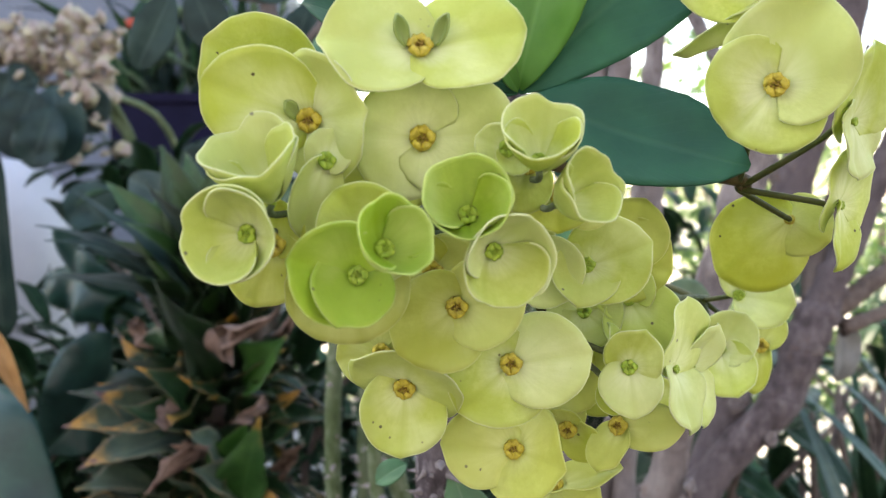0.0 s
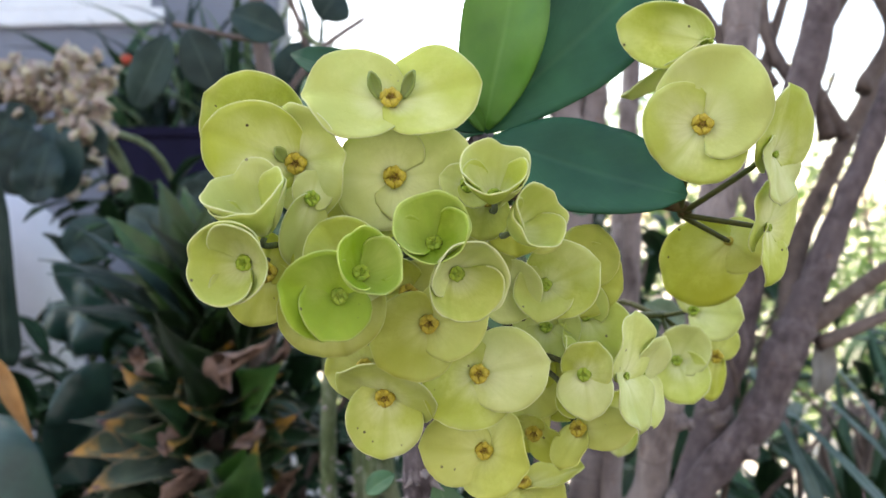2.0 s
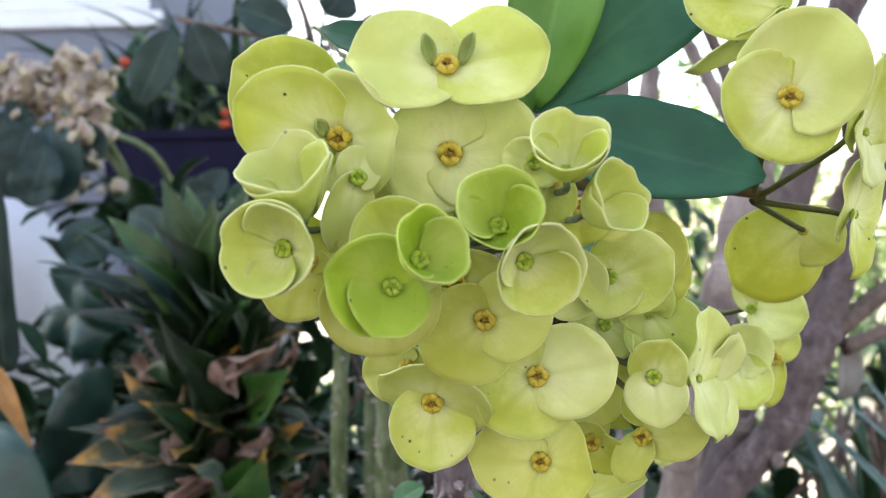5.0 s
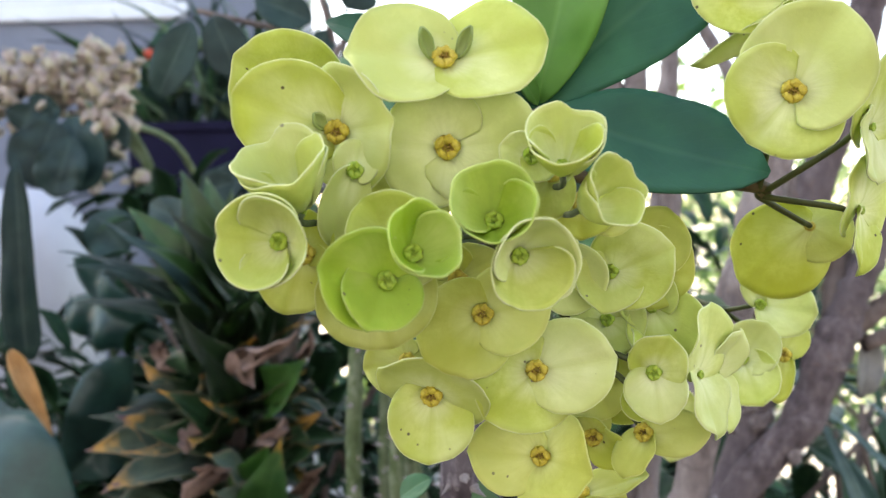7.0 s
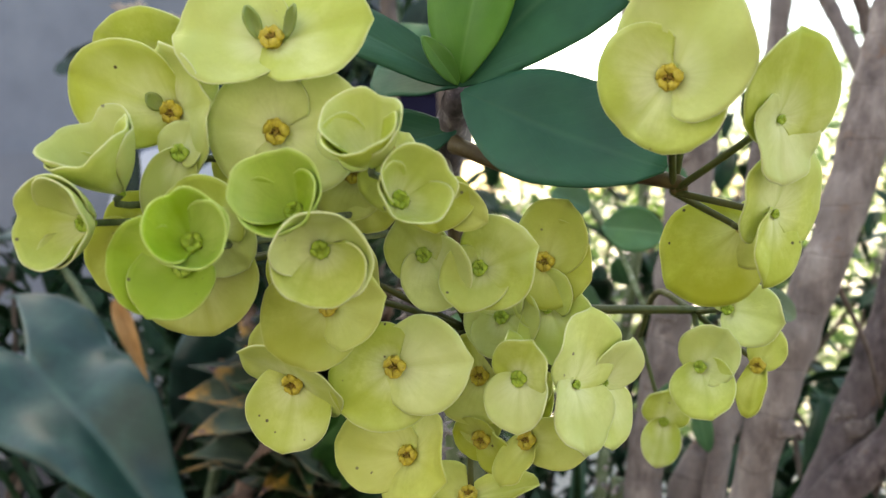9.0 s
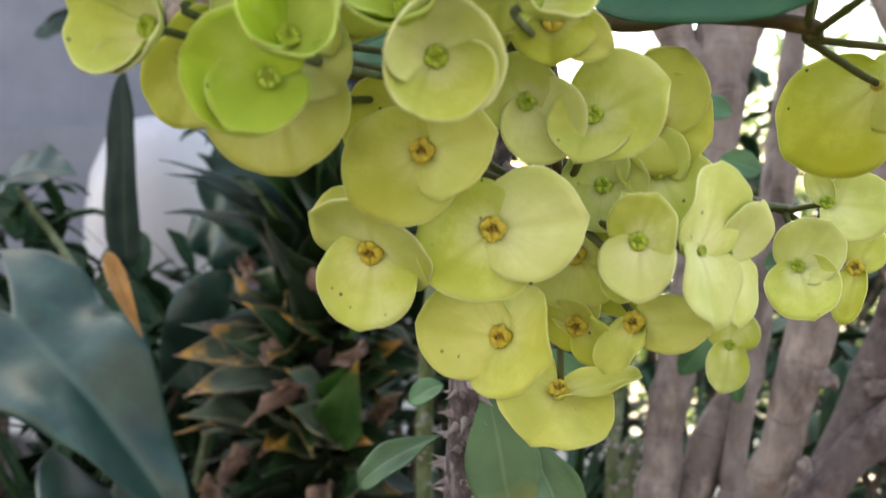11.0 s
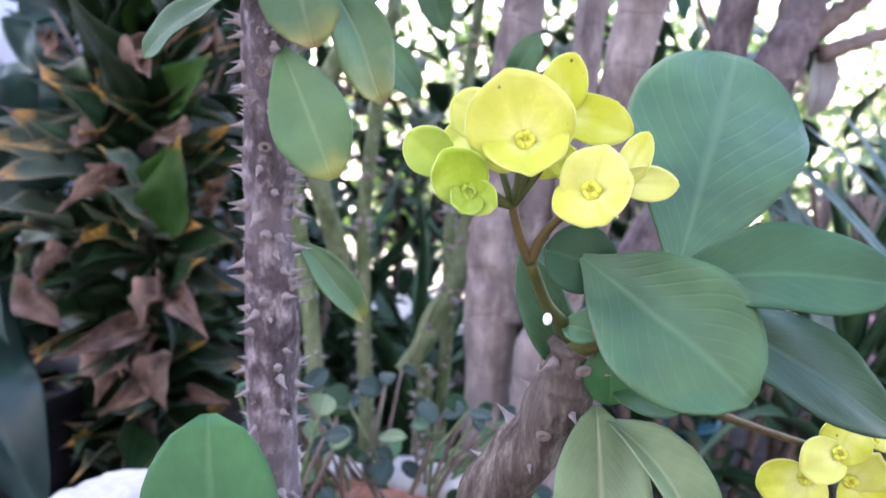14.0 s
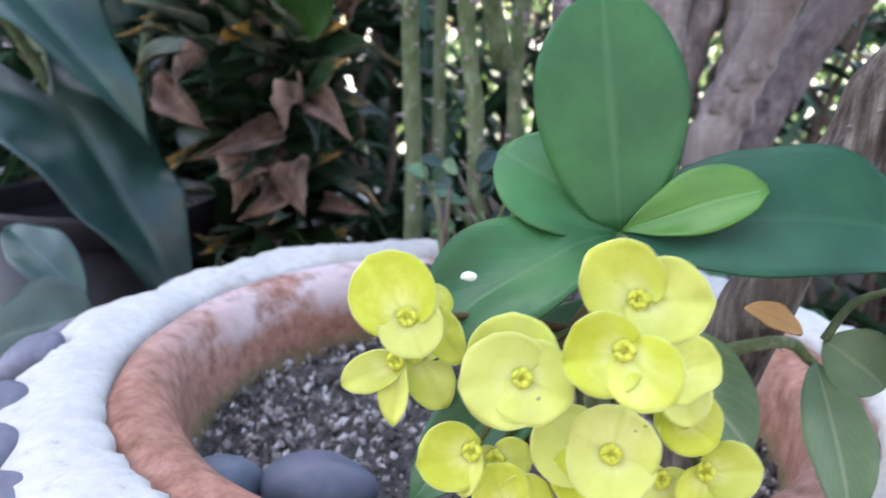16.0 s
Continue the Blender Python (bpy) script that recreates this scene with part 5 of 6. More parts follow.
# ---- the shrub with many smooth trunks ----
def build_shrub():
    shrub = thing("shrub", (0.16, 0.85, 0.0), "old multi-stemmed shrub with smooth mauve-grey ringed trunks", "shrub")
    def trunk(pts, rad, name="trunk", mat=BARK_TRUNK, **kw):
        return tube_part(name, pts, rad, mat, shrub, seg=22, steps=14, rough=0.26, knob=0.09, seed=pts[0][0] * 50, **kw)
    trunk([(0.105, 0.81, -0.02), (0.104, 0.805, 0.20), (0.102, 0.80, 0.34), (0.100, 0.80, 0.44), (0.103, 0.795, 0.52), (0.110, 0.79, 0.60), (0.124, 0.79, 0.711), (0.134, 0.80, 0.84), (0.125, 0.82, 0.95), (0.11, 0.83, 1.10)], [0.027, 0.025, 0.0225, 0.022, 0.0175, 0.0165, 0.0175, 0.022, 0.017, 0.013])
    trunk([(0.108, 0.80, 0.42), (0.128, 0.81, 0.485), (0.155, 0.83, 0.555), (0.178, 0.845, 0.60), (0.187, 0.86, 0.69), (0.20, 0.90, 0.80), (0.22, 0.92, 1.0)], [0.020, 0.0175, 0.0165, 0.013, 0.012, 0.011, 0.010])
    trunk([(0.150, 0.79, -0.02), (0.146, 0.78, 0.22), (0.142, 0.77, 0.34), (0.145, 0.768, 0.405), (0.170, 0.755, 0.478), (0.184, 0.72, 0.56), (0.197, 0.705, 0.661), (0.231, 0.705, 0.766), (0.258, 0.72, 0.88), (0.29, 0.75, 1.05), (0.31, 0.77, 1.25)], [0.027, 0.023, 0.0205, 0.022, 0.0165, 0.016, 0.017, 0.0165, 0.016, 0.013, 0.010])
    trunk([(0.160, 0.79, 0.40), (0.163, 0.80, 0.50), (0.172, 0.81, 0.60), (0.19, 0.82, 0.72), (0.20, 0.84, 0.86)], [0.012, 0.011, 0.010, 0.010, 0.009])
    trunk([(0.19, 0.87, -0.02), (0.193, 0.862, 0.326), (0.221, 0.88, 0.412), (0.289, 0.93, 0.532), (0.328, 0.93, 0.662), (0.362, 0.925, 0.80), (0.413, 0.92, 0.972), (0.45, 0.92, 1.15)], [0.024, 0.020, 0.018, 0.0185, 0.020, 0.020, 0.018, 0.015], mat=BARK_SHADED)
    trunk([(0.23, 0.89, 0.42), (0.280, 0.90, 0.51), (0.341, 0.90, 0.575), (0.375, 0.90, 0.652), (0.409, 0.90, 0.735), (0.485, 0.90, 0.919), (0.56, 0.92, 1.10)], [0.018, 0.018, 0.020, 0.0235, 0.015, 0.012, 0.009], mat=BARK_SHADED)
    trunk([(0.380, 0.905, 0.665), (0.40, 0.93, 0.76), (0.465, 0.97, 0.866), (0.536, 1.0, 0.975), (0.62, 1.02, 1.10)], [0.013, 0.011, 0.010, 0.009, 0.007], "branch", BARK_TWIG)
    trunk([(0.385, 0.90, 0.668), (0.45, 0.90, 0.715), (0.54, 0.91, 0.775), (0.66, 0.93, 0.87)], [0.012, 0.009, 0.008, 0.006], "branch", BARK_TWIG)
    trunk([(0.41, 0.90, 0.66), (0.50, 0.92, 0.69), (0.62, 0.95, 0.74)], [0.008, 0.006, 0.004], "branch", BARK_TWIG)
    trunk([(0.36, 0.925, 0.80), (0.30, 0.95, 0.93), (0.24, 0.98, 1.06)], [0.010, 0.008, 0.006], "branch")
    for k in range(9):
        a = Vector((0.32 + 0.02 * k, 0.94, 0.90 + R.uniform(-0.06, 0.05)))
        trunk([a, a + Vector((R.uniform(-0.07, 0.07), 0.03, 0.10)), a + Vector((R.uniform(-0.14, 0.14), 0.06, 0.26))], [0.009, 0.007, 0.004], "branch", BARK_TWIG)
    trunk([(0.13, 0.80, 0.83), (0.10, 0.80, 0.875), (0.085, 0.80, 0.93), (0.08, 0.80, 1.02)], [0.022, 0.016, 0.014, 0.012], "branch")
    trunk([(0.135, 0.80, 0.84), (0.155, 0.80, 0.90), (0.16, 0.80, 1.0)], [0.016, 0.011, 0.009], "branch")
    for pts in ([(0.440, 0.920, 0.956), (0.425, 0.910, 0.927), (0.418, 0.910, 0.921)], [(0.251, 0.800, 0.740), (0.277, 0.840, 0.701), (0.299, 0.860, 0.662), (0.321, 0.890, 0.604)]):
        tube_part("twig", pts, [0.0025, 0.0022, 0.0016], BARK_TWIG, shrub, seg=7)
    # knots and old leaf scars on the trunks
    knots = [mesh_of("knot", blob_bm((0.010, 0.010, 0.006), k * 2.7, 0.5, 3), BARK_TRUNK) for k in range(3)]
    rng = random.Random(31)
    for k in range(34):
        x, y, z, lean = rng.choice(((0.102, 0.80, 0.42, 0.02), (0.165, 0.76, 0.47, 0.30), (0.195, 0.71, 0.60, 0.26), (0.300, 0.93, 0.56, 0.30), (0.36, 0.90, 0.61, 0.5), (0.12, 0.79, 0.68, 0.12)))
        dz, a = rng.uniform(-0.07, 0.07), rng.uniform(-75, 75)
        v = facing(a, 0)
        p = Vector((x + lean * dz, y, z + dz)) + v * 0.0165
        piece("knot", rng.choice(knots), Matrix.Translation(p) @ v.to_track_quat("Z", "Y").to_matrix().to_4x4() @ Matrix.Scale(rng.uniform(0.45, 0.95), 4), shrub)
    leaf(shrub, (0.416, 0.920, 0.673), (0.410, 0.910, 0.602), 0.038, LEAF_SILVER, (0.35, -1, 0.1), "round", "pale silvery curled leaf hanging from the trunk", sag=0.12, fold=0.45, wave=0.08)
    tube_part("twig", [(0.372, 0.895, 0.665), (0.400, 0.900, 0.690), (0.416, 0.920, 0.673)], [0.002, 0.0016, 0.0012], BARK_TWIG, shrub, seg=7)


build_shrub()


# ---- the rosette plant with scorched leaves ----
def swung(az, el):
    """A direction by degrees round the axis and degrees up."""
    a, e = radians(az), radians(el)
    return Vector((math.cos(a) * math.cos(e), math.sin(a) * math.cos(e), math.sin(e)))


def build_rosette():
    plant = thing("dracaena", (-0.285, 1.0, 0.0), "compact dark green rosette plant with scorched and dried lower leaves", "foliage plant")
    tube_part("cane", [(-0.300, 1.0, -0.02), (-0.288, 1.0, 0.3), (-0.281, 1.0, 0.5), (-0.270, 1.0, 0.70)], [0.02, 0.018, 0.016, 0.012], BARK_TWIG, plant, seg=10)
    sets = {}
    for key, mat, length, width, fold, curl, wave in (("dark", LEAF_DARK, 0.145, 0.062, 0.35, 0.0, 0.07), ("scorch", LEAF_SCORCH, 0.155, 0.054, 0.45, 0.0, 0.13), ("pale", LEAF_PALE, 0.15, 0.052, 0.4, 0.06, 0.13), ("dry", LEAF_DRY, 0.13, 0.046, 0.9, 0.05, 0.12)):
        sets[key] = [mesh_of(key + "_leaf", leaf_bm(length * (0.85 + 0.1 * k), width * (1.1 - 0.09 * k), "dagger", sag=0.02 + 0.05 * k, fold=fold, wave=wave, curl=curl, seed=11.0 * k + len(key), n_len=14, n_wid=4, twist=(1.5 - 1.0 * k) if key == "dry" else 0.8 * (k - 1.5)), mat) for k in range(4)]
    rng = random.Random(21)
    count = 215
    for i in range(count):
        f = i / (count - 1)                       # 0 at the top, 1 at the foot
        z = 0.685 - 0.53 * f + rng.uniform(-0.015, 0.015)
        az = rng.uniform(0, 360)
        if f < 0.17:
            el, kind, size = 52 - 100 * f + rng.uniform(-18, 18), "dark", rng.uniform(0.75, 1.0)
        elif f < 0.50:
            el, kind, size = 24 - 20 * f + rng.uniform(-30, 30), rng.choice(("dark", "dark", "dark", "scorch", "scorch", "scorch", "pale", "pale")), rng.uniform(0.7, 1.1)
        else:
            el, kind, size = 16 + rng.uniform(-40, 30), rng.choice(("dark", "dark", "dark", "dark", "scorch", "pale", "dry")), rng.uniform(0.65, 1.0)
        if kind == "dry":
            el -= rng.uniform(20, 80)
        d = swung(az, el)
        at = Vector((-0.300 + 0.045 * (z - 0.1) + d.x * 0.012, 1.0 + d.y * 0.012, z))
        up = Vector((rng.uniform(-0.7, 0.7), rng.uniform(-1.0, 0.3), 0.8)) - d * 0.2
        if kind == "dry":
            up = Vector((rng.uniform(-1, 1), rng.uniform(-1, 0.2), rng.uniform(0.1, 0.8)))
        piece("leaf", rng.choice(sets[kind]), leaf_pose(at, at + d, up) @ Matrix.Scale(size, 4), plant)
    # scorched leaves reaching out of the middle
    for base, tip, w, mat in (((-0.299, 0.970, 0.527), (-0.379, 0.860, 0.523), 0.074, LEAF_PALE), ((-0.334, 0.960, 0.470), (-0.387, 0.870, 0.499), 0.066, LEAF_PALE), ((-0.229, 0.930, 0.461), (-0.195, 0.880, 0.574), 0.061, LEAF_BRIGHT), ((-0.230, 0.950, 0.436), (-0.152, 0.900, 0.466), 0.056, LEAF_SCORCH),
                                 ((-0.221, 0.950, 0.516), (-0.159, 0.900, 0.559), 0.039, LEAF_SCORCH), ((-0.332, 0.960, 0.542), (-0.378, 0.900, 0.596), 0.052, LEAF_PALE), ((-0.278, 0.950, 0.543), (-0.343, 0.880, 0.583), 0.052, LEAF_SCORCH), ((-0.273, 0.960, 0.558), (-0.332, 0.900, 0.621), 0.051, LEAF_SCORCH),
                                 ((-0.328, 0.970, 0.543), (-0.412, 0.900, 0.557), 0.062, LEAF_PALE), ((-0.251, 0.940, 0.454), (-0.285, 0.860, 0.476), 0.042, LEAF_SCORCH), ((-0.232, 0.940, 0.402), (-0.173, 0.880, 0.453), 0.047, LEAF_SCORCH)):
        leaf(plant, base, tip, w, mat, (rng.uniform(-0.3, 0.3), -0.75, 0.65), "dagger", sag=rng.uniform(0.0, 0.09), fold=0.4, wave=0.10, n_len=12, n_wid=4, twist=rng.uniform(-0.5, 0.5))
    # shorter leaves between them
    for base, tip, w, mat in (((-0.246, 0.930, 0.512), (-0.272, 0.870, 0.560), 0.047, LEAF_PALE), ((-0.235, 0.930, 0.473), (-0.265, 0.860, 0.523), 0.051, LEAF_PALE), ((-0.262, 0.950, 0.579), (-0.283, 0.900, 0.667), 0.042, LEAF_DARK), ((-0.231, 0.960, 0.584), (-0.174, 0.910, 0.651), 0.067, LEAF_BRIGHT),
                                 ((-0.245, 0.940, 0.487), (-0.213, 0.900, 0.564), 0.059, LEAF_BRIGHT), ((-0.204, 0.950, 0.543), (-0.169, 0.900, 0.567), 0.034, LEAF_SCORCH), ((-0.203, 0.950, 0.586), (-0.173, 0.900, 0.620), 0.034, LEAF_SCORCH), ((-0.252, 0.940, 0.438), (-0.290, 0.860, 0.448), 0.051, LEAF_DARK),
                                 ((-0.223, 0.950, 0.378), (-0.159, 0.900, 0.404), 0.034, LEAF_SCORCH), ((-0.311, 0.950, 0.383), (-0.344, 0.880, 0.386), 0.051, LEAF_SCORCH)):
        leaf(plant, base, tip, w, mat, (rng.uniform(-0.3, 0.3), -0.75, 0.65), "dagger", sag=rng.uniform(0.0, 0.09), fold=0.4, wave=0.10, n_len=12, n_wid=4, twist=rng.uniform(-0.5, 0.5))
    # pinkish dried leaves hanging in front
    for base, tip, w, mat in (((-0.228, 0.920, 0.425), (-0.236, 0.870, 0.379), 0.044, LEAF_DRY), ((-0.224, 0.920, 0.407), (-0.171, 0.870, 0.374), 0.044, LEAF_DRY), ((-0.249, 0.930, 0.371), (-0.323, 0.860, 0.353), 0.044, LEAF_DRY), ((-0.225, 0.920, 0.344), (-0.220, 0.880, 0.296), 0.058, LEAF_DRY),
                                 ((-0.367, 0.900, 0.431), (-0.313, 0.880, 0.378), 0.050, LEAF_DRY), ((-0.321, 0.920, 0.450), (-0.341, 0.870, 0.424), 0.026, LEAF_DRY), ((-0.275, 0.920, 0.338), (-0.291, 0.880, 0.298), 0.037, LEAF_DRY), ((-0.242, 0.920, 0.321), (-0.287, 0.880, 0.288), 0.037, LEAF_DRY),
                                 ((-0.266, 0.920, 0.523), (-0.311, 0.860, 0.494), 0.029, LEAF_DRY), ((-0.315, 0.920, 0.355), (-0.250, 0.870, 0.345), 0.026, LEAF_DRY), ((-0.249, 0.930, 0.641), (-0.176, 0.880, 0.689), 0.032, LEAF_DRY)):
        leaf(plant, base, tip, w, mat, (rng.uniform(-0.5, 0.5), -0.9, 0.4), "dagger", sag=rng.uniform(-0.05, 0.12), fold=1.1, wave=0.30, curl=0.10, n_len=14, n_wid=4, twist=rng.uniform(-1.5, 1.5))
    # dried ends between the scorched leaves
    for base, tip, w, mat in (((-0.256, 0.910, 0.638), (-0.223, 0.880, 0.625), 0.032, LEAF_DRY), ((-0.288, 0.910, 0.567), (-0.295, 0.880, 0.557), 0.032, LEAF_DRY), ((-0.197, 0.920, 0.580), (-0.228, 0.880, 0.567), 0.025, LEAF_DRY),
                                 ((-0.290, 0.910, 0.516), (-0.247, 0.870, 0.544), 0.024, LEAF_DRY), ((-0.189, 0.950, 0.645), (-0.169, 0.920, 0.682), 0.019, LEAF_DRY), ((-0.188, 0.950, 0.483), (-0.157, 0.920, 0.533), 0.024, LEAF_DRY),
                                 ((-0.329, 0.930, 0.655), (-0.327, 0.900, 0.671), 0.019, LEAF_DRY), ((-0.342, 0.920, 0.669), (-0.314, 0.900, 0.639), 0.024, LEAF_DRY), ((-0.213, 0.930, 0.298), (-0.156, 0.900, 0.297), 0.024, LEAF_DRY)):
        leaf(plant, base, tip, w, mat, (rng.uniform(-0.5, 0.5), -0.9, 0.4), "dagger", sag=rng.uniform(-0.05, 0.12), fold=1.1, wave=0.32, curl=0.10, n_len=14, n_wid=4, twist=rng.uniform(-1.6, 1.6))
    # the broad upright leaves of the crown
    crown = [mesh_of("crown_leaf", leaf_bm(0.19, 0.078, "lance", sag=0.07, fold=0.3, wave=0.03, seed=70.0 + k, n_len=12, n_wid=4), LEAF_CROWN) for k in range(3)]
    for k in range(19):
        d = swung(k * 137.5 + rng.uniform(-20, 20), 76 - 2.4 * k + rng.uniform(-6, 6))
        at = Vector((-0.274, 1.0, 0.712 - 0.003 * k)) + Vector((d.x, d.y, 0)) * 0.01
        piece("leaf", rng.choice(crown), leaf_pose(at, at + d, Vector((0, -0.7, 0.8)) - d * 0.2) @ Matrix.Scale(rng.uniform(0.68, 0.95), 4), plant)
    # long arching leaves of the side shoot
    for tip, w in (((-0.437, 0.930, 0.756), 0.029), ((-0.427, 0.950, 0.811), 0.026), ((-0.381, 0.920, 0.790), 0.043), ((-0.458, 0.960, 0.708), 0.032), ((-0.458, 0.950, 0.769), 0.032), ((-0.410, 0.930, 0.747), 0.029)):
        leaf(plant, (-0.285, 0.99, 0.66), tip, w, LEAF_DUSK, (0.1, -0.5, 1), "lance", "long narrow arching leaf", sag=0.12)


build_rosette()


# ---- the arum in its black pot ----
def arum_leaf_bm(length, width, sag=0.16, fold=0.42, wave=0.21, seed=0.0):
    """An arrow-shaped leaf: the stalk joins at the origin, the tip lies along +y, two lobes reach back."""
    bm = bmesh.new()
    uv = bm.loops.layers.uv.new("UVMap")
    back, n, c = 0.30, 34, 12
    for side in (-1, 1):
        grid = []
        for i in range(n + 1):
            s = i / n
            y = -back + (1 + back) * s
            outer = width / 2 * min(1.0, math.sin(math.pi * min(1, (s + 0.02) ** 0.62)) ** 0.75)
            inner = width * 0.24 * max(0.0, -y / back) ** 0.8
            inner = min(inner, outer * 0.9)
            row = []
            for k in range(c + 1):
                x = inner + (outer - inner) * k / c
                z = sag * length * (1 - (2 * s - 0.8) ** 2) + fold * x * (1.25 - 0.9 * x / (width * 0.5)) + 0.012 * length * math.sin(s * 34 + side) * (x / (width * 0.5)) ** 3 + wave * length * noise.noise(Vector((side * x * 12 + seed, y * 3.5, seed))) * (x / (width * 0.5) + 0.15)
                row.append((bm.verts.new((side * x, y * length, z)), (0.5 + side * x / width, s)))
            grid.append(row)
        for a, b in zip(grid, grid[1:]):
            for k in range(c):
                four = (a[k], a[k + 1], b[k + 1], b[k]) if side > 0 else (a[k + 1], a[k], b[k], b[k + 1])
                f = bm.faces.new([q[0] for q in four])
                for loop, q in zip(f.loops, four):
                    loop[uv].uv = q[1]
    bmesh.ops.remove_doubles(bm, verts=bm.verts[:], dist=1e-5)
    bm.normal_update()
    bmesh.ops.solidify(bm, geom=bm.faces[:], thickness=0.0009)
    return bm


def nursery_pot(at, r, h, mat, label, group=""):
    bm = bmesh.new()
    revolve(bm, [(0.001, 0.0), (r * 0.74, 0.0), (r * 0.76, 0.004), (r * 0.95, h - 0.03), (r * 0.93, h - 0.03), (r * 0.74, 0.008), (0.001, 0.008)], at, 48)
    pot = part("pot", bm, mat, None)
    bm = bmesh.new()
    revolve(bm, [(r * 0.935, h - 0.034), (r * 0.955, h - 0.034), (r, h - 0.031), (r * 1.005, h - 0.004), (r, h), (r * 0.97, h + 0.001), (r * 0.945, h - 0.004), (r * 0.935, h - 0.034)], at, 48)
    part("rim", bm, mat, pot)
    bm = bmesh.new()
    revolve(bm, [(0.001, h - 0.045), (r * 0.5, h - 0.043), (r * 0.92, h - 0.05)], at, 40, 0.004, 3.0)
    part("soil", bm, SOIL, pot, "dark potting soil")
    return tagged(pot, label, "pot", group)


ARUM_POT = (-0.47, 0.98, 0.0)
nursery_pot(ARUM_POT, 0.13, 0.29, PLASTIC, "black plastic nursery pot standing on the soil")


def build_arum():
    plant = thing("arum", (-0.47, 0.98, 0.24), "arum with large blue-green arrow-shaped leaves in a black pot", "foliage plant")
    for base, tip, w, up in (((-0.485, 0.900, 0.385), (-0.317, 0.830, 0.204), 0.155, (0.3, -0.6, 0.85)), ((-0.629, 0.930, 0.554), (-0.362, 0.860, 0.374), 0.18, (0.35, -0.6, 0.8)),
                             ((-0.435, 1.100, 0.581), (-0.517, 1.070, 0.471), 0.14, (0.1, -1.0, -0.5)),
                             ((-0.703, 1.620, 0.676), (-0.553, 1.560, 0.589), 0.17, (0.0, -1.0, -0.4)), ((-0.828, 1.200, 0.725), (-0.721, 1.180, 0.754), 0.13, (0, -0.6, 0.9))):
        b, t = Vector(base), Vector(tip)
        bm = arum_leaf_bm((t - b).length, w, seed=b.x * 9)
        bm.transform(leaf_pose(b, t, up))
        blade = part("leaf", bm, LEAF_ARUM, plant)
        foot = Vector((-0.47 + R.uniform(-0.03, 0.03), 0.99, 0.24)) if b.y < 1.4 else Vector((b.x + 0.05, b.y + 0.05, -0.01))
        bm = tube(bmesh.new(), [foot, foot.lerp(b, 0.6) + Vector((0, 0.03, 0.04)), b - Vector(up).normalized() * 0.004], [0.009, 0.007, 0.004], 8, 5)
        part("leaf_stalk", bm, GREEN_STEM, blade)
    leaf(plant, (-0.481, 0.885, 0.668), (-0.434, 0.875, 0.578), 0.026, LEAF_TAN, (0.5, -1, 0.2), "lance", "dry orange-tan folded leaf", sag=0.05, fold=1.0)
    leaf(plant, (-0.502, 0.960, 0.645), (-0.505, 0.950, 0.872), 0.046, LEAF_DUSK, (0.2, -1, 0.1), "strap", "broad blue-green blade leaf", sag=0.02, fold=0.4)
    leaf(plant, (-0.408, 0.620, 0.244), (-0.309, 0.600, 0.282), 0.078, LEAF_DUSK, (0.0, -0.7, 0.8), "round", sag=0.06)
    leaf(plant, (-0.451, 0.750, 0.306), (-0.363, 0.700, 0.260), 0.05, LEAF_ARUM, (0.1, -0.6, 0.8), "oval", sag=0.06)


build_arum()


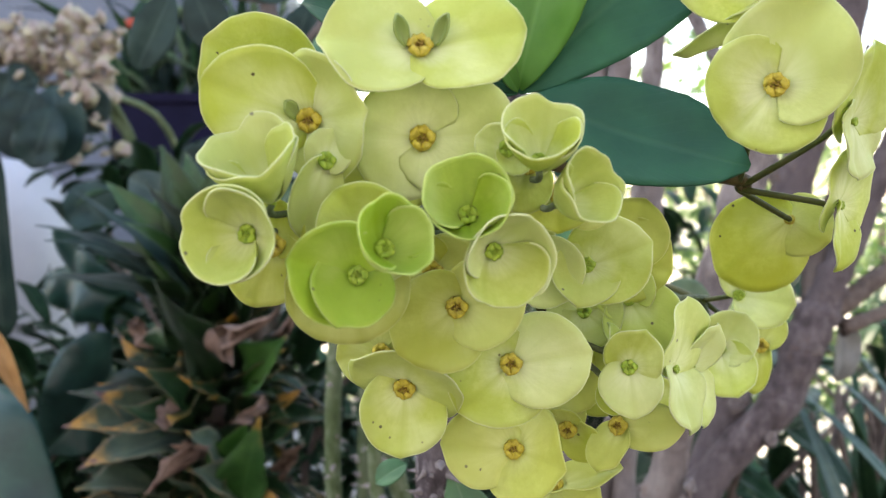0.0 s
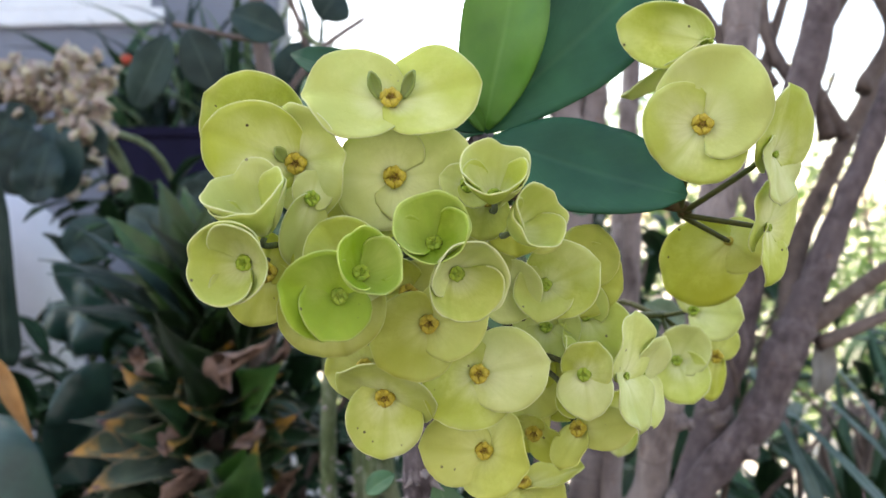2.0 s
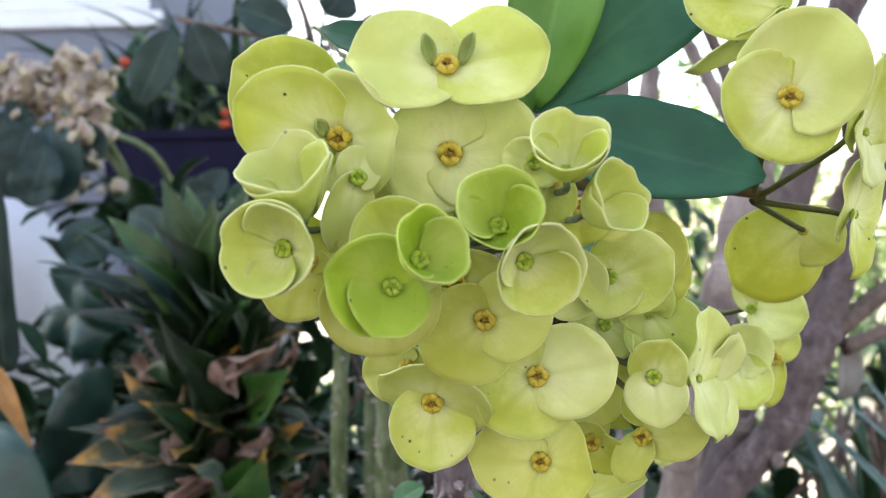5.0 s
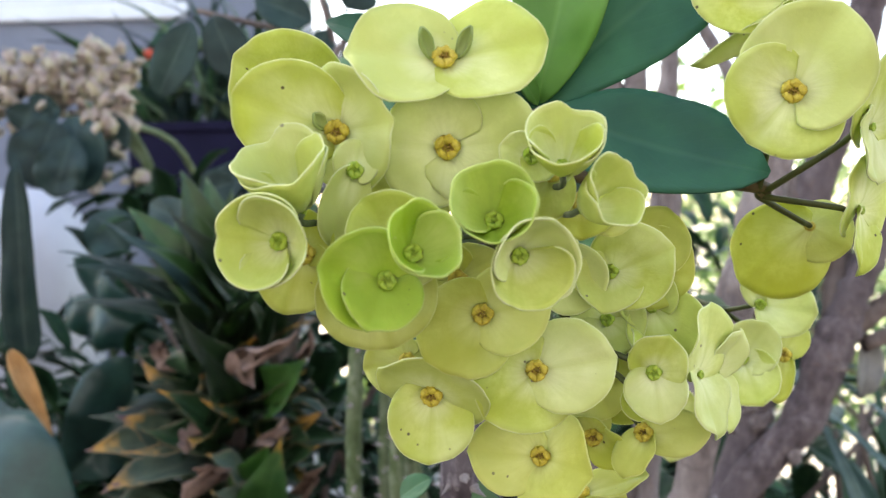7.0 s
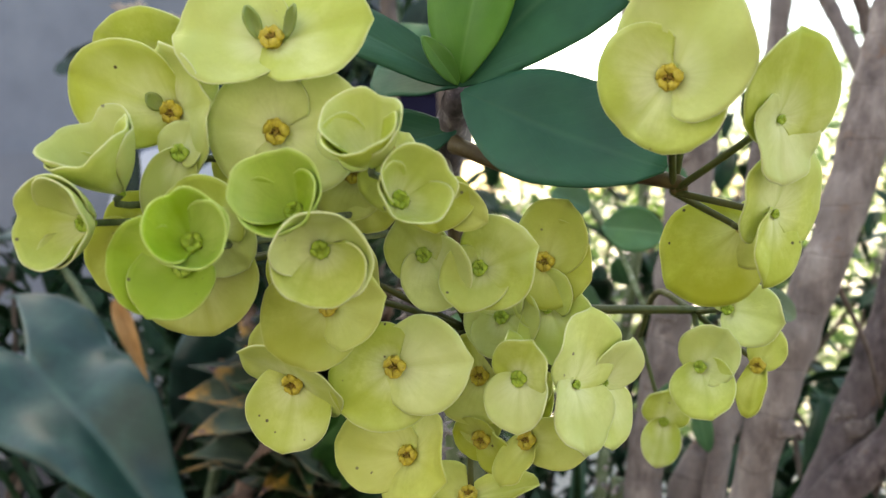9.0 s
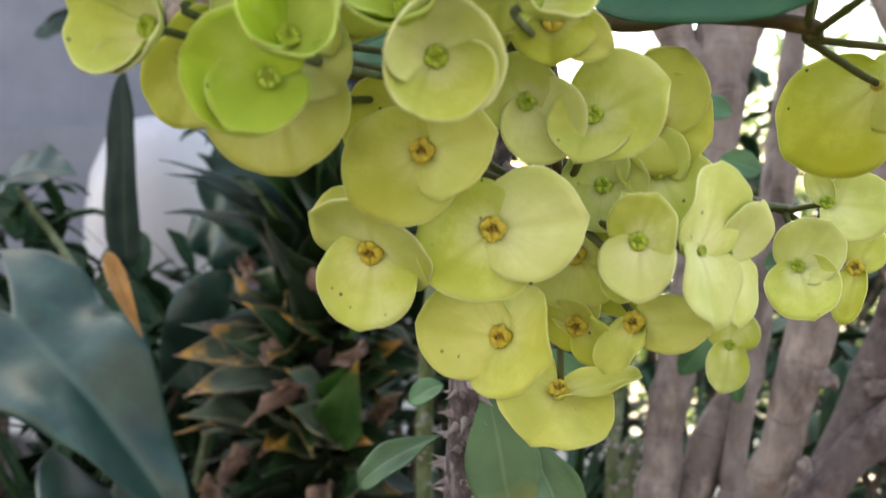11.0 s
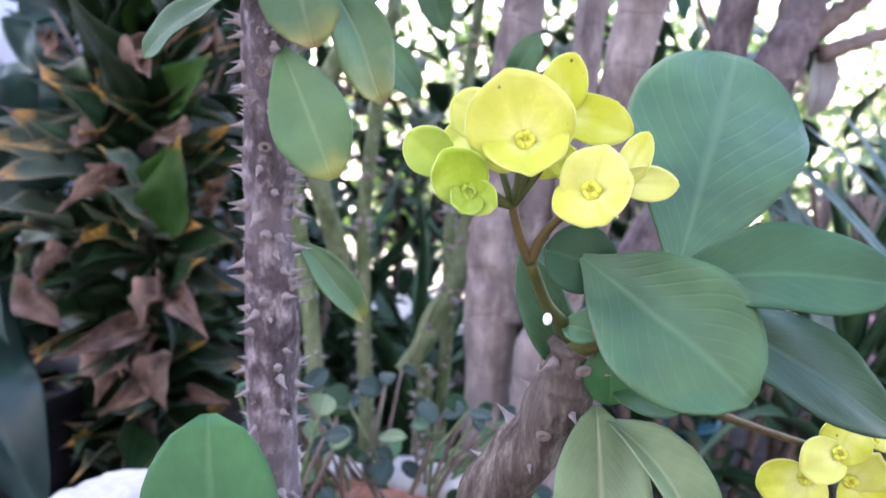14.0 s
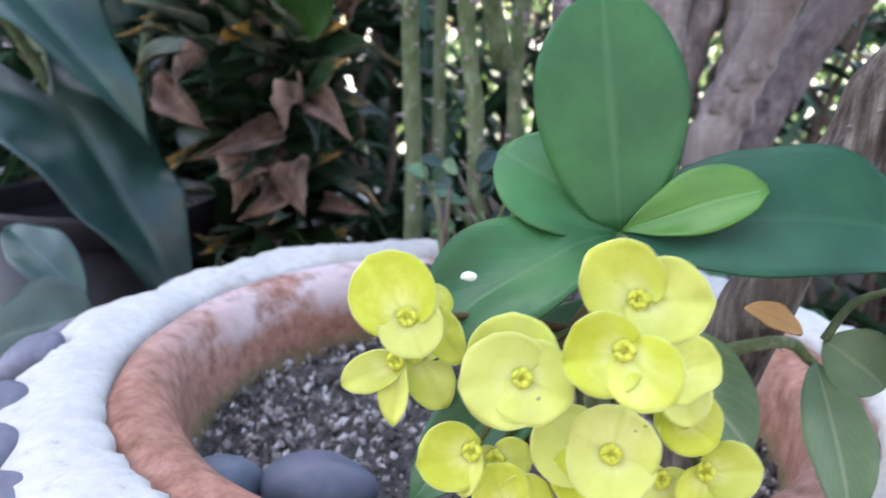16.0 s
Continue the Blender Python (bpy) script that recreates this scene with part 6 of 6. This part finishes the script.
# ---- thin thorny stems behind the planter ----
def build_thin_stems():
    plant = thing("thorny_shrub", (-0.05, 0.84, 0.0), "several thin green upright thorny stems with sparse blue-green leaves", "shrub")
    stems = (
        ([(-0.105, 0.845, -0.01), (-0.108, 0.840, 0.318), (-0.112, 0.84, 0.43), (-0.116, 0.840, 0.548), (-0.110, 0.84, 0.68), (-0.100, 0.85, 0.80)], 0.0085),
        ([(-0.090, 0.885, -0.01), (-0.088, 0.88, 0.35), (-0.090, 0.88, 0.55), (-0.080, 0.89, 0.76)], 0.006),
        ([(-0.040, 0.79, -0.01), (-0.051, 0.780, 0.375), (-0.060, 0.78, 0.46), (-0.068, 0.780, 0.547), (-0.066, 0.780, 0.645), (-0.07, 0.78, 0.74)], 0.0075),
        ([(-0.010, 0.86, -0.01), (-0.014, 0.860, 0.297), (-0.018, 0.860, 0.465), (-0.010, 0.860, 0.572), (0.011, 0.870, 0.715)], 0.0075),
        ([(0.035, 0.90, -0.01), (0.060, 0.900, 0.321), (0.064, 0.900, 0.490), (0.069, 0.930, 0.555), (0.092, 0.940, 0.748), (0.10, 0.95, 0.9)], 0.0065),
        ([(0.022, 0.840, 0.355), (0.048, 0.850, 0.392), (0.073, 0.860, 0.451), (0.082, 0.870, 0.520)], 0.009),
        ([(0.032, 0.800, 0.378), (0.046, 0.800, 0.420), (0.058, 0.800, 0.440)], 0.004),
        ([(-0.03, 0.82, 0.45), (-0.056, 0.800, 0.577), (-0.026, 0.800, 0.657), (0.010, 0.800, 0.730), (0.015, 0.80, 0.78)], 0.009),
        ([(0.02, 0.86, -0.01), (0.039, 0.860, 0.263), (0.043, 0.860, 0.356)], 0.009),
        ([(-0.137, 0.900, 1.008), (-0.099, 0.850, 0.963), (0.054, 0.800, 0.781), (0.097, 0.700, 0.713)], 0.003),
    )
    for k, (pts, r) in enumerate(stems):
        tube_part("stem", pts, [r * 1.05, r, r * 0.95, r * 0.8], GREEN_STEM, plant, seg=10, rough=0.15, seed=k)
        if r > 0.005:
            thorns_and_scars(plant, pts[1:], r, 40, 40 + k, 14, 0.008)
    for base, tip, w, mat in (((-0.055, 0.700, 0.695), (-0.001, 0.700, 0.679), 0.034, LEAF_BLUE), ((0.039, 0.800, 0.725), (0.057, 0.800, 0.664), 0.032, LEAF_BLUE), ((-0.091, 0.780, 0.750), (-0.027, 0.800, 0.710), 0.03, LEAF_BLUE),
                              ((-0.004, 0.700, 0.757), (0.018, 0.700, 0.721), 0.05, LEAF_BLUE), ((0.072, 0.820, 0.741), (0.082, 0.840, 0.714), 0.02, LEAF_BLUE), ((0.168, 0.660, 0.731), (0.201, 0.660, 0.715), 0.024, LEAF_WORN),
                              ((0.180, 0.660, 0.714), (0.154, 0.660, 0.707), 0.026, LEAF_BLUE), ((0.175, 0.660, 0.707), (0.180, 0.660, 0.680), 0.022, LEAF_BLUE), ((0.128, 0.700, 0.658), (0.106, 0.700, 0.620), 0.024, LEAF_BLUE),
                              ((0.140, 0.700, 0.644), (0.150, 0.700, 0.602), 0.016, LEAF_BLUE), ((0.066, 0.600, 0.777), (0.107, 0.600, 0.774), 0.032, LEAF_BLUE), ((0.114, 0.600, 0.778), (0.138, 0.600, 0.771), 0.02, LEAF_BLUE),
                              ((0.030, 0.620, 0.799), (0.057, 0.620, 0.788), 0.025, LEAF_BLUE), ((0.022, 0.620, 0.746), (0.039, 0.600, 0.705), 0.05, LEAF_BLUE), ((0.014, 0.620, 0.648), (0.044, 0.620, 0.607), 0.026, LEAF_BLUE),
                              ((-0.094, 0.620, 0.911), (-0.048, 0.600, 0.872), 0.05, LEAF_BLUE), ((0.271, 0.950, 0.487), (0.296, 1.000, 0.589), 0.03, LEAF_STRAP), ((0.099, 0.620, 0.812), (0.122, 0.620, 0.808), 0.02, LEAF_BLUE)):
        leaf(plant, base, tip, w, mat, (R.uniform(-0.4, 0.4), -1, R.uniform(0.1, 0.6)), "oval", sag=0.06, fold=0.2)


build_thin_stems()


# ---- small succulents behind the rim ----
def build_small_plant(at, spread, count, seed, label):
    rng = random.Random(seed)
    plant = thing("succulent", at, label, "small plant", "small plants behind the planter")
    for k in range(count):
        top = Vector(at) + Vector((rng.uniform(-spread, spread), rng.uniform(-0.05, 0.05), rng.uniform(0.05, 0.17)))
        foot = Vector(at) + Vector((rng.uniform(-0.3, 0.3) * spread, 0, 0))
        tube_part("stem", [foot, foot.lerp(top, 0.5) + Vector((0, 0, 0.02)), top], [0.0020, 0.0017, 0.0012], rng.choice((GREEN_STEM, BARK_TWIG)), plant, seg=6, steps=3)
        d = swung(rng.uniform(0, 360), rng.uniform(-25, 55))
        leaf(plant, top, top + d * rng.uniform(0.014, 0.026), rng.uniform(0.012, 0.021), rng.choice((LEAF_BLUE, LEAF_DUSK, LEAF_DUSK, LEAF_WORN, LEAF_DUSK, LEAF_BUSH)), (0.1, -0.7, 0.8), "round", sag=0.05, fold=0.2, n_len=8, n_wid=4)


build_small_plant((0.02, 0.70, 0.22), 0.11, 64, 3, "low succulent with round blue-green leaves behind the planter")
build_small_plant((0.16, 0.72, 0.14), 0.06, 16, 4, "low succulent with round blue-green leaves beside the trunks")
build_small_plant((-0.06, 0.655, 0.22), 0.05, 24, 5, "low succulent with round blue-green leaves against the cement")


# ---- strap-leaved clumps ----
def strap_clump(at, count, length, width, seed, label, mat=LEAF_STRAP, spread=(15, 75), shape="blade"):
    rng = random.Random(seed)
    plant = thing("strap_leaf_clump", at, label, "foliage plant", "strap-leaved clumps")
    for k in range(count):
        az = 360 * k / count + rng.uniform(-14, 14)
        el = rng.uniform(*spread)
        d = swung(az, el)
        size = length * rng.uniform(0.7, 1.15)
        foot = Vector(at) + Vector((d.x, d.y, 0)) * 0.015
        droop = rng.uniform(0.05, 0.22)
        tip = foot + d * size - Vector((0, 0, droop * size))
        leaf(plant, foot, tip, width * rng.uniform(0.75, 1.2), mat, Vector((0, 0, 1)) - d * 0.3, shape, sag=rng.uniform(0.08, 0.2), fold=0.35, n_len=12, n_wid=2, wave=0.02)
    return plant


for at, count, length, width, seed in (((0.02, 1.30, 0.02), 26, 0.60, 0.036, 1), ((-0.14, 1.45, 0.02), 24, 0.70, 0.04, 2), ((0.20, 1.50, 0.02), 24, 0.62, 0.036, 3), ((0.36, 1.40, 0.05), 14, 0.46, 0.034, 4),
                                       ((0.60, 1.22, 0.10), 26, 0.62, 0.040, 5), ((0.80, 1.45, 0.05), 24, 0.66, 0.036, 6), ((-0.55, 1.40, 0.05), 24, 0.66, 0.04, 7), ((-0.80, 1.25, 0.05), 22, 0.60, 0.04, 8), ((1.02, 1.30, 0.05), 22, 0.60, 0.034, 9)):
    strap_clump(at, count, length, width, seed, "clump of arching dark green strap leaves")


def build_broad_straps():
    plant = thing("strap_leaf_clump", (0.52, 1.08, 0.05), "clump of broad blue-green strap leaves beside the trunks", "foliage plant", "strap-leaved clumps")
    foot = Vector((0.52, 1.08, 0.05))
    for bend, tip, w in (((0.490, 1.040, 0.493), (0.406, 1.000, 0.573), 0.036), ((0.520, 1.060, 0.516), (0.449, 1.020, 0.594), 0.034), ((0.542, 1.060, 0.516), (0.488, 1.040, 0.619), 0.032), ((0.426, 1.050, 0.448), (0.395, 1.000, 0.572), 0.034)):
        length = (Vector(tip) - foot).length
        leaf(plant, foot, tip, w, LEAF_BLADE, Vector(bend) - (foot + Vector(tip)) / 2 + Vector((0, -0.12, 0)), "strap", sag=(Vector(bend) - (foot + Vector(tip)) / 2).length / length, fold=0.35, n_len=18, n_wid=3, wave=0.015)


build_broad_straps()


# ---- pink hanging flowers ----
def build_pink():
    plant = thing("flower_spike", (0.70, 1.42, 0.0), "pale pink flower spike among grey dry stems", "flowering plant")
    rng = random.Random(5)
    for k in range(16):
        a = Vector((0.66 + rng.uniform(-0.06, 0.08), 1.42 + rng.uniform(-0.04, 0.04), 0.0))
        tube_part("stem", [a, a + Vector((rng.uniform(-0.02, 0.02), 0, 0.25)), a + Vector((rng.uniform(-0.05, 0.05), 0, 0.48))], [0.006, 0.006, 0.004], BARK_TWIG, plant, seg=6, steps=3)
    petals = [mesh_of("petal", blob_bm((0.013, 0.008, 0.017), k, 0.3, 2), PINK) for k in range(3)]
    for k in range(60):
        p = Vector((0.675 + rng.uniform(-0.022, 0.03), 1.37 + rng.uniform(-0.02, 0.02), rng.uniform(0.08, 0.34)))
        piece("petal", rng.choice(petals), Matrix.Translation(p) @ Euler((rng.uniform(0, 3), rng.uniform(0, 3), rng.uniform(0, 3))).to_matrix().to_4x4() @ Matrix.Scale(rng.uniform(0.7, 1.1), 4), plant)


build_pink()


# ---- far left: jar, window planter, flowering succulent ----
def build_jar():
    bm = bmesh.new()
    revolve(bm, [(0.001, 0.0), (0.12, 0.0), (0.15, 0.03), (0.19, 0.20), (0.215, 0.42), (0.218, 0.60), (0.20, 0.74), (0.16, 0.84), (0.10, 0.895), (0.05, 0.91), (0.001, 0.915)], (-1.262, 2.42, 0.0), 72, 0.004, 2.0)
    tagged(part("garden_jar", bm, WHITE_GLAZE, None), "large smooth white rounded garden jar", "jar")


build_jar()


def build_planter():
    box = part("window_planter", box_bm((-1.165, 2.97, 0.902), (-0.50, 3.17, 1.125), 0.008), PLANTER, None, smooth=False)
    part("rim", box_bm((-1.178, 2.958, 1.1255), (-0.488, 3.182, 1.160), 0.006), PLANTER, box, smooth=False)
    tagged(box, "long dark blue plastic planter on the ledge", "planter")
    rng = random.Random(9)
    for k in range(7):
        at = (-1.10 + 0.11 * k, 3.07, 1.13)
        plant = thing("spider_plant", at, "spiky green plant growing in the long planter", "potted plant", "plants in the window planter")
        for j in range(18):
            d = swung(rng.uniform(0, 360), rng.uniform(30, 85))
            size = rng.uniform(0.25, 0.72)
            foot = Vector(at) + Vector((rng.uniform(-0.03, 0.03), rng.uniform(-0.03, 0.03), 0))
            leaf(plant, foot, foot + d * size - Vector((0, 0, 0.15 * size)), rng.uniform(0.03, 0.055), rng.choice((LEAF_STRAP, LEAF_DUSK, LEAF_WORN)), Vector((0, 0, 1)) - d * 0.3, "blade", sag=rng.uniform(0.08, 0.26), fold=0.4, n_len=8, n_wid=2)
    for at in ((-0.758, 3.020, 1.180), (-0.754, 3.020, 1.221), (-1.096, 3.000, 1.399)):
        bm = blob_bm((0.022, 0.02, 0.018), at[0] * 7, 0.4)
        bm.transform(Matrix.Translation(at))
        tagged(part("red_bloom", bm, RED, None), "small red bloom above the planter", "flower", "red blooms")


build_planter()


def build_bloomer(at, seed, count, span, leaves):
    """A succulent with round leaves under loose heads of cream flowers."""
    rng = random.Random(seed)
    plant = thing("flowering_succulent", (at[0], at[1], 0.0), "succulent with cream flower heads above round grey-green leaves", "flowering plant", "flowering succulents")
    tube_part("stem", [(max(at[0], -0.96), 2.78, -0.01), (max(at[0], -0.96) + 0.02, 2.74, at[2] * 0.6), (max(at[0], -0.96), 2.45, at[2] * 0.95), at], [0.014, 0.012, 0.010, 0.007], GREEN_STEM, plant, seg=8)
    buds = [mesh_of("floret", blob_bm((0.019, 0.013, 0.015), k * 2.0, 2.2, 2), CREAM) for k in range(4)]
    for k in range(count):
        p = Vector(at) + Vector((rng.gauss(0, span[0]), rng.gauss(0, 0.03), rng.gauss(0.02, span[1])))
        piece("floret", rng.choice(buds), Matrix.Translation(p) @ Euler((rng.uniform(0, 3), rng.uniform(0, 3), 0)).to_matrix().to_4x4() @ Matrix.Scale(rng.uniform(0.4, 1.15), 4), plant)
    for base, tip, w in leaves:
        leaf(plant, base, tip, w, LEAF_DUSK, (0.1, -1, 0.25), "round", sag=0.04, fold=0.25, wave=0.14)


build_bloomer((-0.94, 1.98, 1.11), 3, 150, (0.075, 0.03), (((-0.890, 1.860, 1.031), (-0.933, 1.840, 0.886), 0.16), ((-0.856, 1.880, 1.046), (-0.833, 1.860, 0.875), 0.15), ((-0.834, 1.900, 1.048), (-0.769, 1.900, 0.944), 0.13), ((-0.845, 1.840, 0.993), (-0.876, 1.820, 0.862), 0.12), ((-0.905, 1.920, 1.064), (-0.981, 1.920, 1.039), 0.10), ((-0.967, 1.920, 1.076), (-0.994, 1.920, 1.015), 0.10), ((-0.800, 1.950, 1.017), (-0.766, 1.950, 1.105), 0.05)))
build_bloomer((-1.14, 2.05, 1.10), 4, 80, (0.07, 0.05), (((-1.194, 2.000, 1.134), (-1.383, 2.000, 1.080), 0.07), ((-1.272, 2.000, 1.121), (-1.027, 2.000, 1.104), 0.06)))
build_bloomer((-0.80, 1.92, 1.05), 6, 50, (0.03, 0.07), (((-0.784, 1.800, 0.825), (-0.716, 1.800, 0.743), 0.12),))


# ---- the leafy shrub on the left ----
def build_left_shrub():
    plant = thing("broadleaf_shrub", (-0.30, 1.10, 0.0), "slender shrub with hanging dull blue-green leaves", "shrub")
    for pts, r in (([(-0.30, 1.15, -0.01), (-0.26, 1.12, 0.5), (-0.210, 1.050, 0.909), (-0.217, 1.050, 1.033), (-0.224, 1.050, 1.157)], 0.012), ([(-0.155, 1.100, 0.846), (-0.166, 1.100, 1.021), (-0.193, 1.100, 1.115)], 0.005), ([(-0.217, 1.050, 1.033), (-0.249, 1.000, 1.030), (-0.309, 1.000, 1.045)], 0.004),
                   ([(-0.209, 1.050, 0.936), (-0.151, 1.100, 1.028), (-0.101, 1.200, 1.093)], 0.005)):
        tube_part("branch", pts, [r, r * 0.9, r * 0.8], BARK_TWIG, plant, seg=8, rough=0.1)
    for base, tip, w in (((-0.300, 0.950, 1.021), (-0.340, 0.950, 0.937), 0.05), ((-0.278, 0.950, 1.027), (-0.248, 0.950, 0.957), 0.055), ((-0.230, 0.950, 1.044), (-0.167, 0.950, 1.018), 0.05), ((-0.204, 1.100, 0.964), (-0.173, 1.100, 1.043), 0.05),
                         ((-0.218, 1.100, 0.986), (-0.167, 1.100, 0.963), 0.05), ((-0.164, 1.200, 1.095), (-0.132, 1.200, 1.133), 0.07), ((-0.343, 1.100, 0.836), (-0.298, 1.100, 0.851), 0.05), ((-0.427, 1.150, 0.825), (-0.357, 1.120, 0.793), 0.05),
                         ((-0.845, 1.950, 0.734), (-0.709, 1.950, 0.577), 0.13), ((-0.342, 1.150, 0.822), (-0.295, 1.150, 0.881), 0.05)):
        leaf(plant, base, tip, w, LEAF_DUSK, (R.uniform(-0.3, 0.3), -1, 0.2), "oval", sag=0.05, fold=0.15)


build_left_shrub()


# ---- things at the edge: teal saucer, cable ----
bm = bmesh.new()
revolve(bm, [(0.001, 0.0), (0.05, 0.0), (0.062, 0.03), (0.066, 0.03), (0.066, 0.036), (0.060, 0.036), (0.048, 0.008), (0.001, 0.006)], (0.50, 1.60, 0.004), 48)
tagged(part("saucer", bm, TEAL, None), "shallow teal plastic saucer on the soil", "saucer")
bm = tube(bmesh.new(), [(0.50, 1.10, 0.006), (0.47, 1.05, 0.008), (0.49, 1.02, 0.012), (0.53, 1.05, 0.02), (0.50, 1.15, 0.10), (0.55, 1.2, 0.22)], [0.004] * 6, 8, 6)
tagged(part("cable", bm, PLASTIC, None), "thin black cable looped on the soil", "cable")


# ---- dark bushes behind ----
def build_bush(at, size, count, seed, label):
    """A broadleaf bush: a few stems and many separate dark leaves."""
    rng = random.Random(seed)
    bush = thing("bush", (at[0], at[1], 0.0), label, "bush", "dark bushes behind the planter")
    stems = bmesh.new()
    for k in range(7):
        a = Vector((at[0] + rng.uniform(-0.1, 0.1), at[1], 0))
        tube(stems, [a, a + Vector((rng.uniform(-0.1, 0.1), 0, size[2] * 0.5)), a + Vector((rng.uniform(-1, 1) * size[0], rng.uniform(-1, 1) * size[1], size[2] * 0.9))], [0.008, 0.006, 0.003], 6, 4)
    part("branchwork", stems, BARK_TWIG, bush)
    shapes = [mesh_of("bush_leaf", leaf_bm(0.11, 0.045, "oval", sag=0.08, fold=0.3, wave=0.05, seed=k * 5.0, n_len=7, n_wid=2), LEAF_BUSH) for k in range(3)]
    for k in range(count):
        p = Vector((at[0] + rng.uniform(-1, 1) * size[0], at[1] + rng.uniform(-1, 1) * size[1], size[2] * rng.random() ** 0.8))
        d = swung(rng.uniform(0, 360), rng.uniform(-30, 60))
        piece("leaf", rng.choice(shapes), leaf_pose(p, p + d, Vector((0, 0, 1)) - d * 0.2) @ Matrix.Scale(rng.uniform(0.6, 1.3), 4), bush)


for at, size, count, seed in (((-0.42, 1.75), (0.24, 0.18, 0.82), 250, 1), ((-0.68, 2.10), (0.22, 0.14, 0.90), 420, 12), ((-0.10, 1.85), (0.22, 0.18, 0.62), 150, 2), ((0.20, 1.95), (0.22, 0.18, 0.98), 230, 3), ((0.52, 1.85), (0.25, 0.18, 0.80), 200, 4), ((0.95, 1.85), (0.25, 0.18, 0.55), 130, 5), ((-0.80, 1.60), (0.30, 0.2, 0.55), 420, 6), ((-0.22, 1.25), (0.16, 0.10, 0.80), 150, 7), ((-1.00, 1.35), (0.16, 0.14, 0.72), 120, 8), ((-0.58, 1.28), (0.16, 0.10, 0.50), 170, 9), ((0.36, 1.15), (0.13, 0.08, 0.58), 55, 10)):
    build_bush(at, size, count, seed, "dense dark green broadleaf bush")


# ---- sunlit hedge ----
def build_hedge():
    verts, faces = [], []
    rng = random.Random(77)
    for k in range(26000):
        x, y = rng.uniform(-0.5, 4.2), rng.uniform(2.7, 5.2)
        top = 1.05 + 0.35 * math.sin(x * 2.1) + 0.25 * noise.noise(Vector((x * 2.5, y, 0)))
        z = top * (rng.random() ** 1.25)
        if noise.noise(Vector((x * 3.2, y * 1.5, z * 3.2))) < -0.22:
            continue
        d = swung(rng.uniform(0, 360), rng.uniform(-40, 60))
        u = d.orthogonal().normalized()
        s = rng.uniform(0.02, 0.045)
        i = len(verts)
        p = Vector((x, y, z))
        verts += [p - d * s, p + u * s * 0.45 + Vector((0, 0, s * 0.1)), p + d * s, p - u * s * 0.45 + Vector((0, 0, s * 0.1))]
        faces += [(i, i + 1, i + 2), (i, i + 2, i + 3)]
    me = bpy.data.meshes.new("hedge")
    me.from_pydata(verts, [], faces)
    me.materials.append(LEAF_HEDGE)
    tagged(new("hedge", me), "loose sunlit hedge of small yellow-green leaves", "hedge", kind="stuff")
    twigs = bmesh.new()
    for k in range(60):
        a = Vector((rng.uniform(-0.4, 4.0), rng.uniform(2.8, 5.0), 0))
        tube(twigs, [a, a + Vector((rng.uniform(-0.2, 0.2), 0, 0.6)), a + Vector((rng.uniform(-0.4, 0.4), 0, rng.uniform(0.9, 1.5)))], [0.012, 0.009, 0.004], 5, 3)
    tagged(part("hedge_twig", twigs, BARK_TWIG, None), "thin brown hedge twigs", "hedge", kind="stuff")


build_hedge()
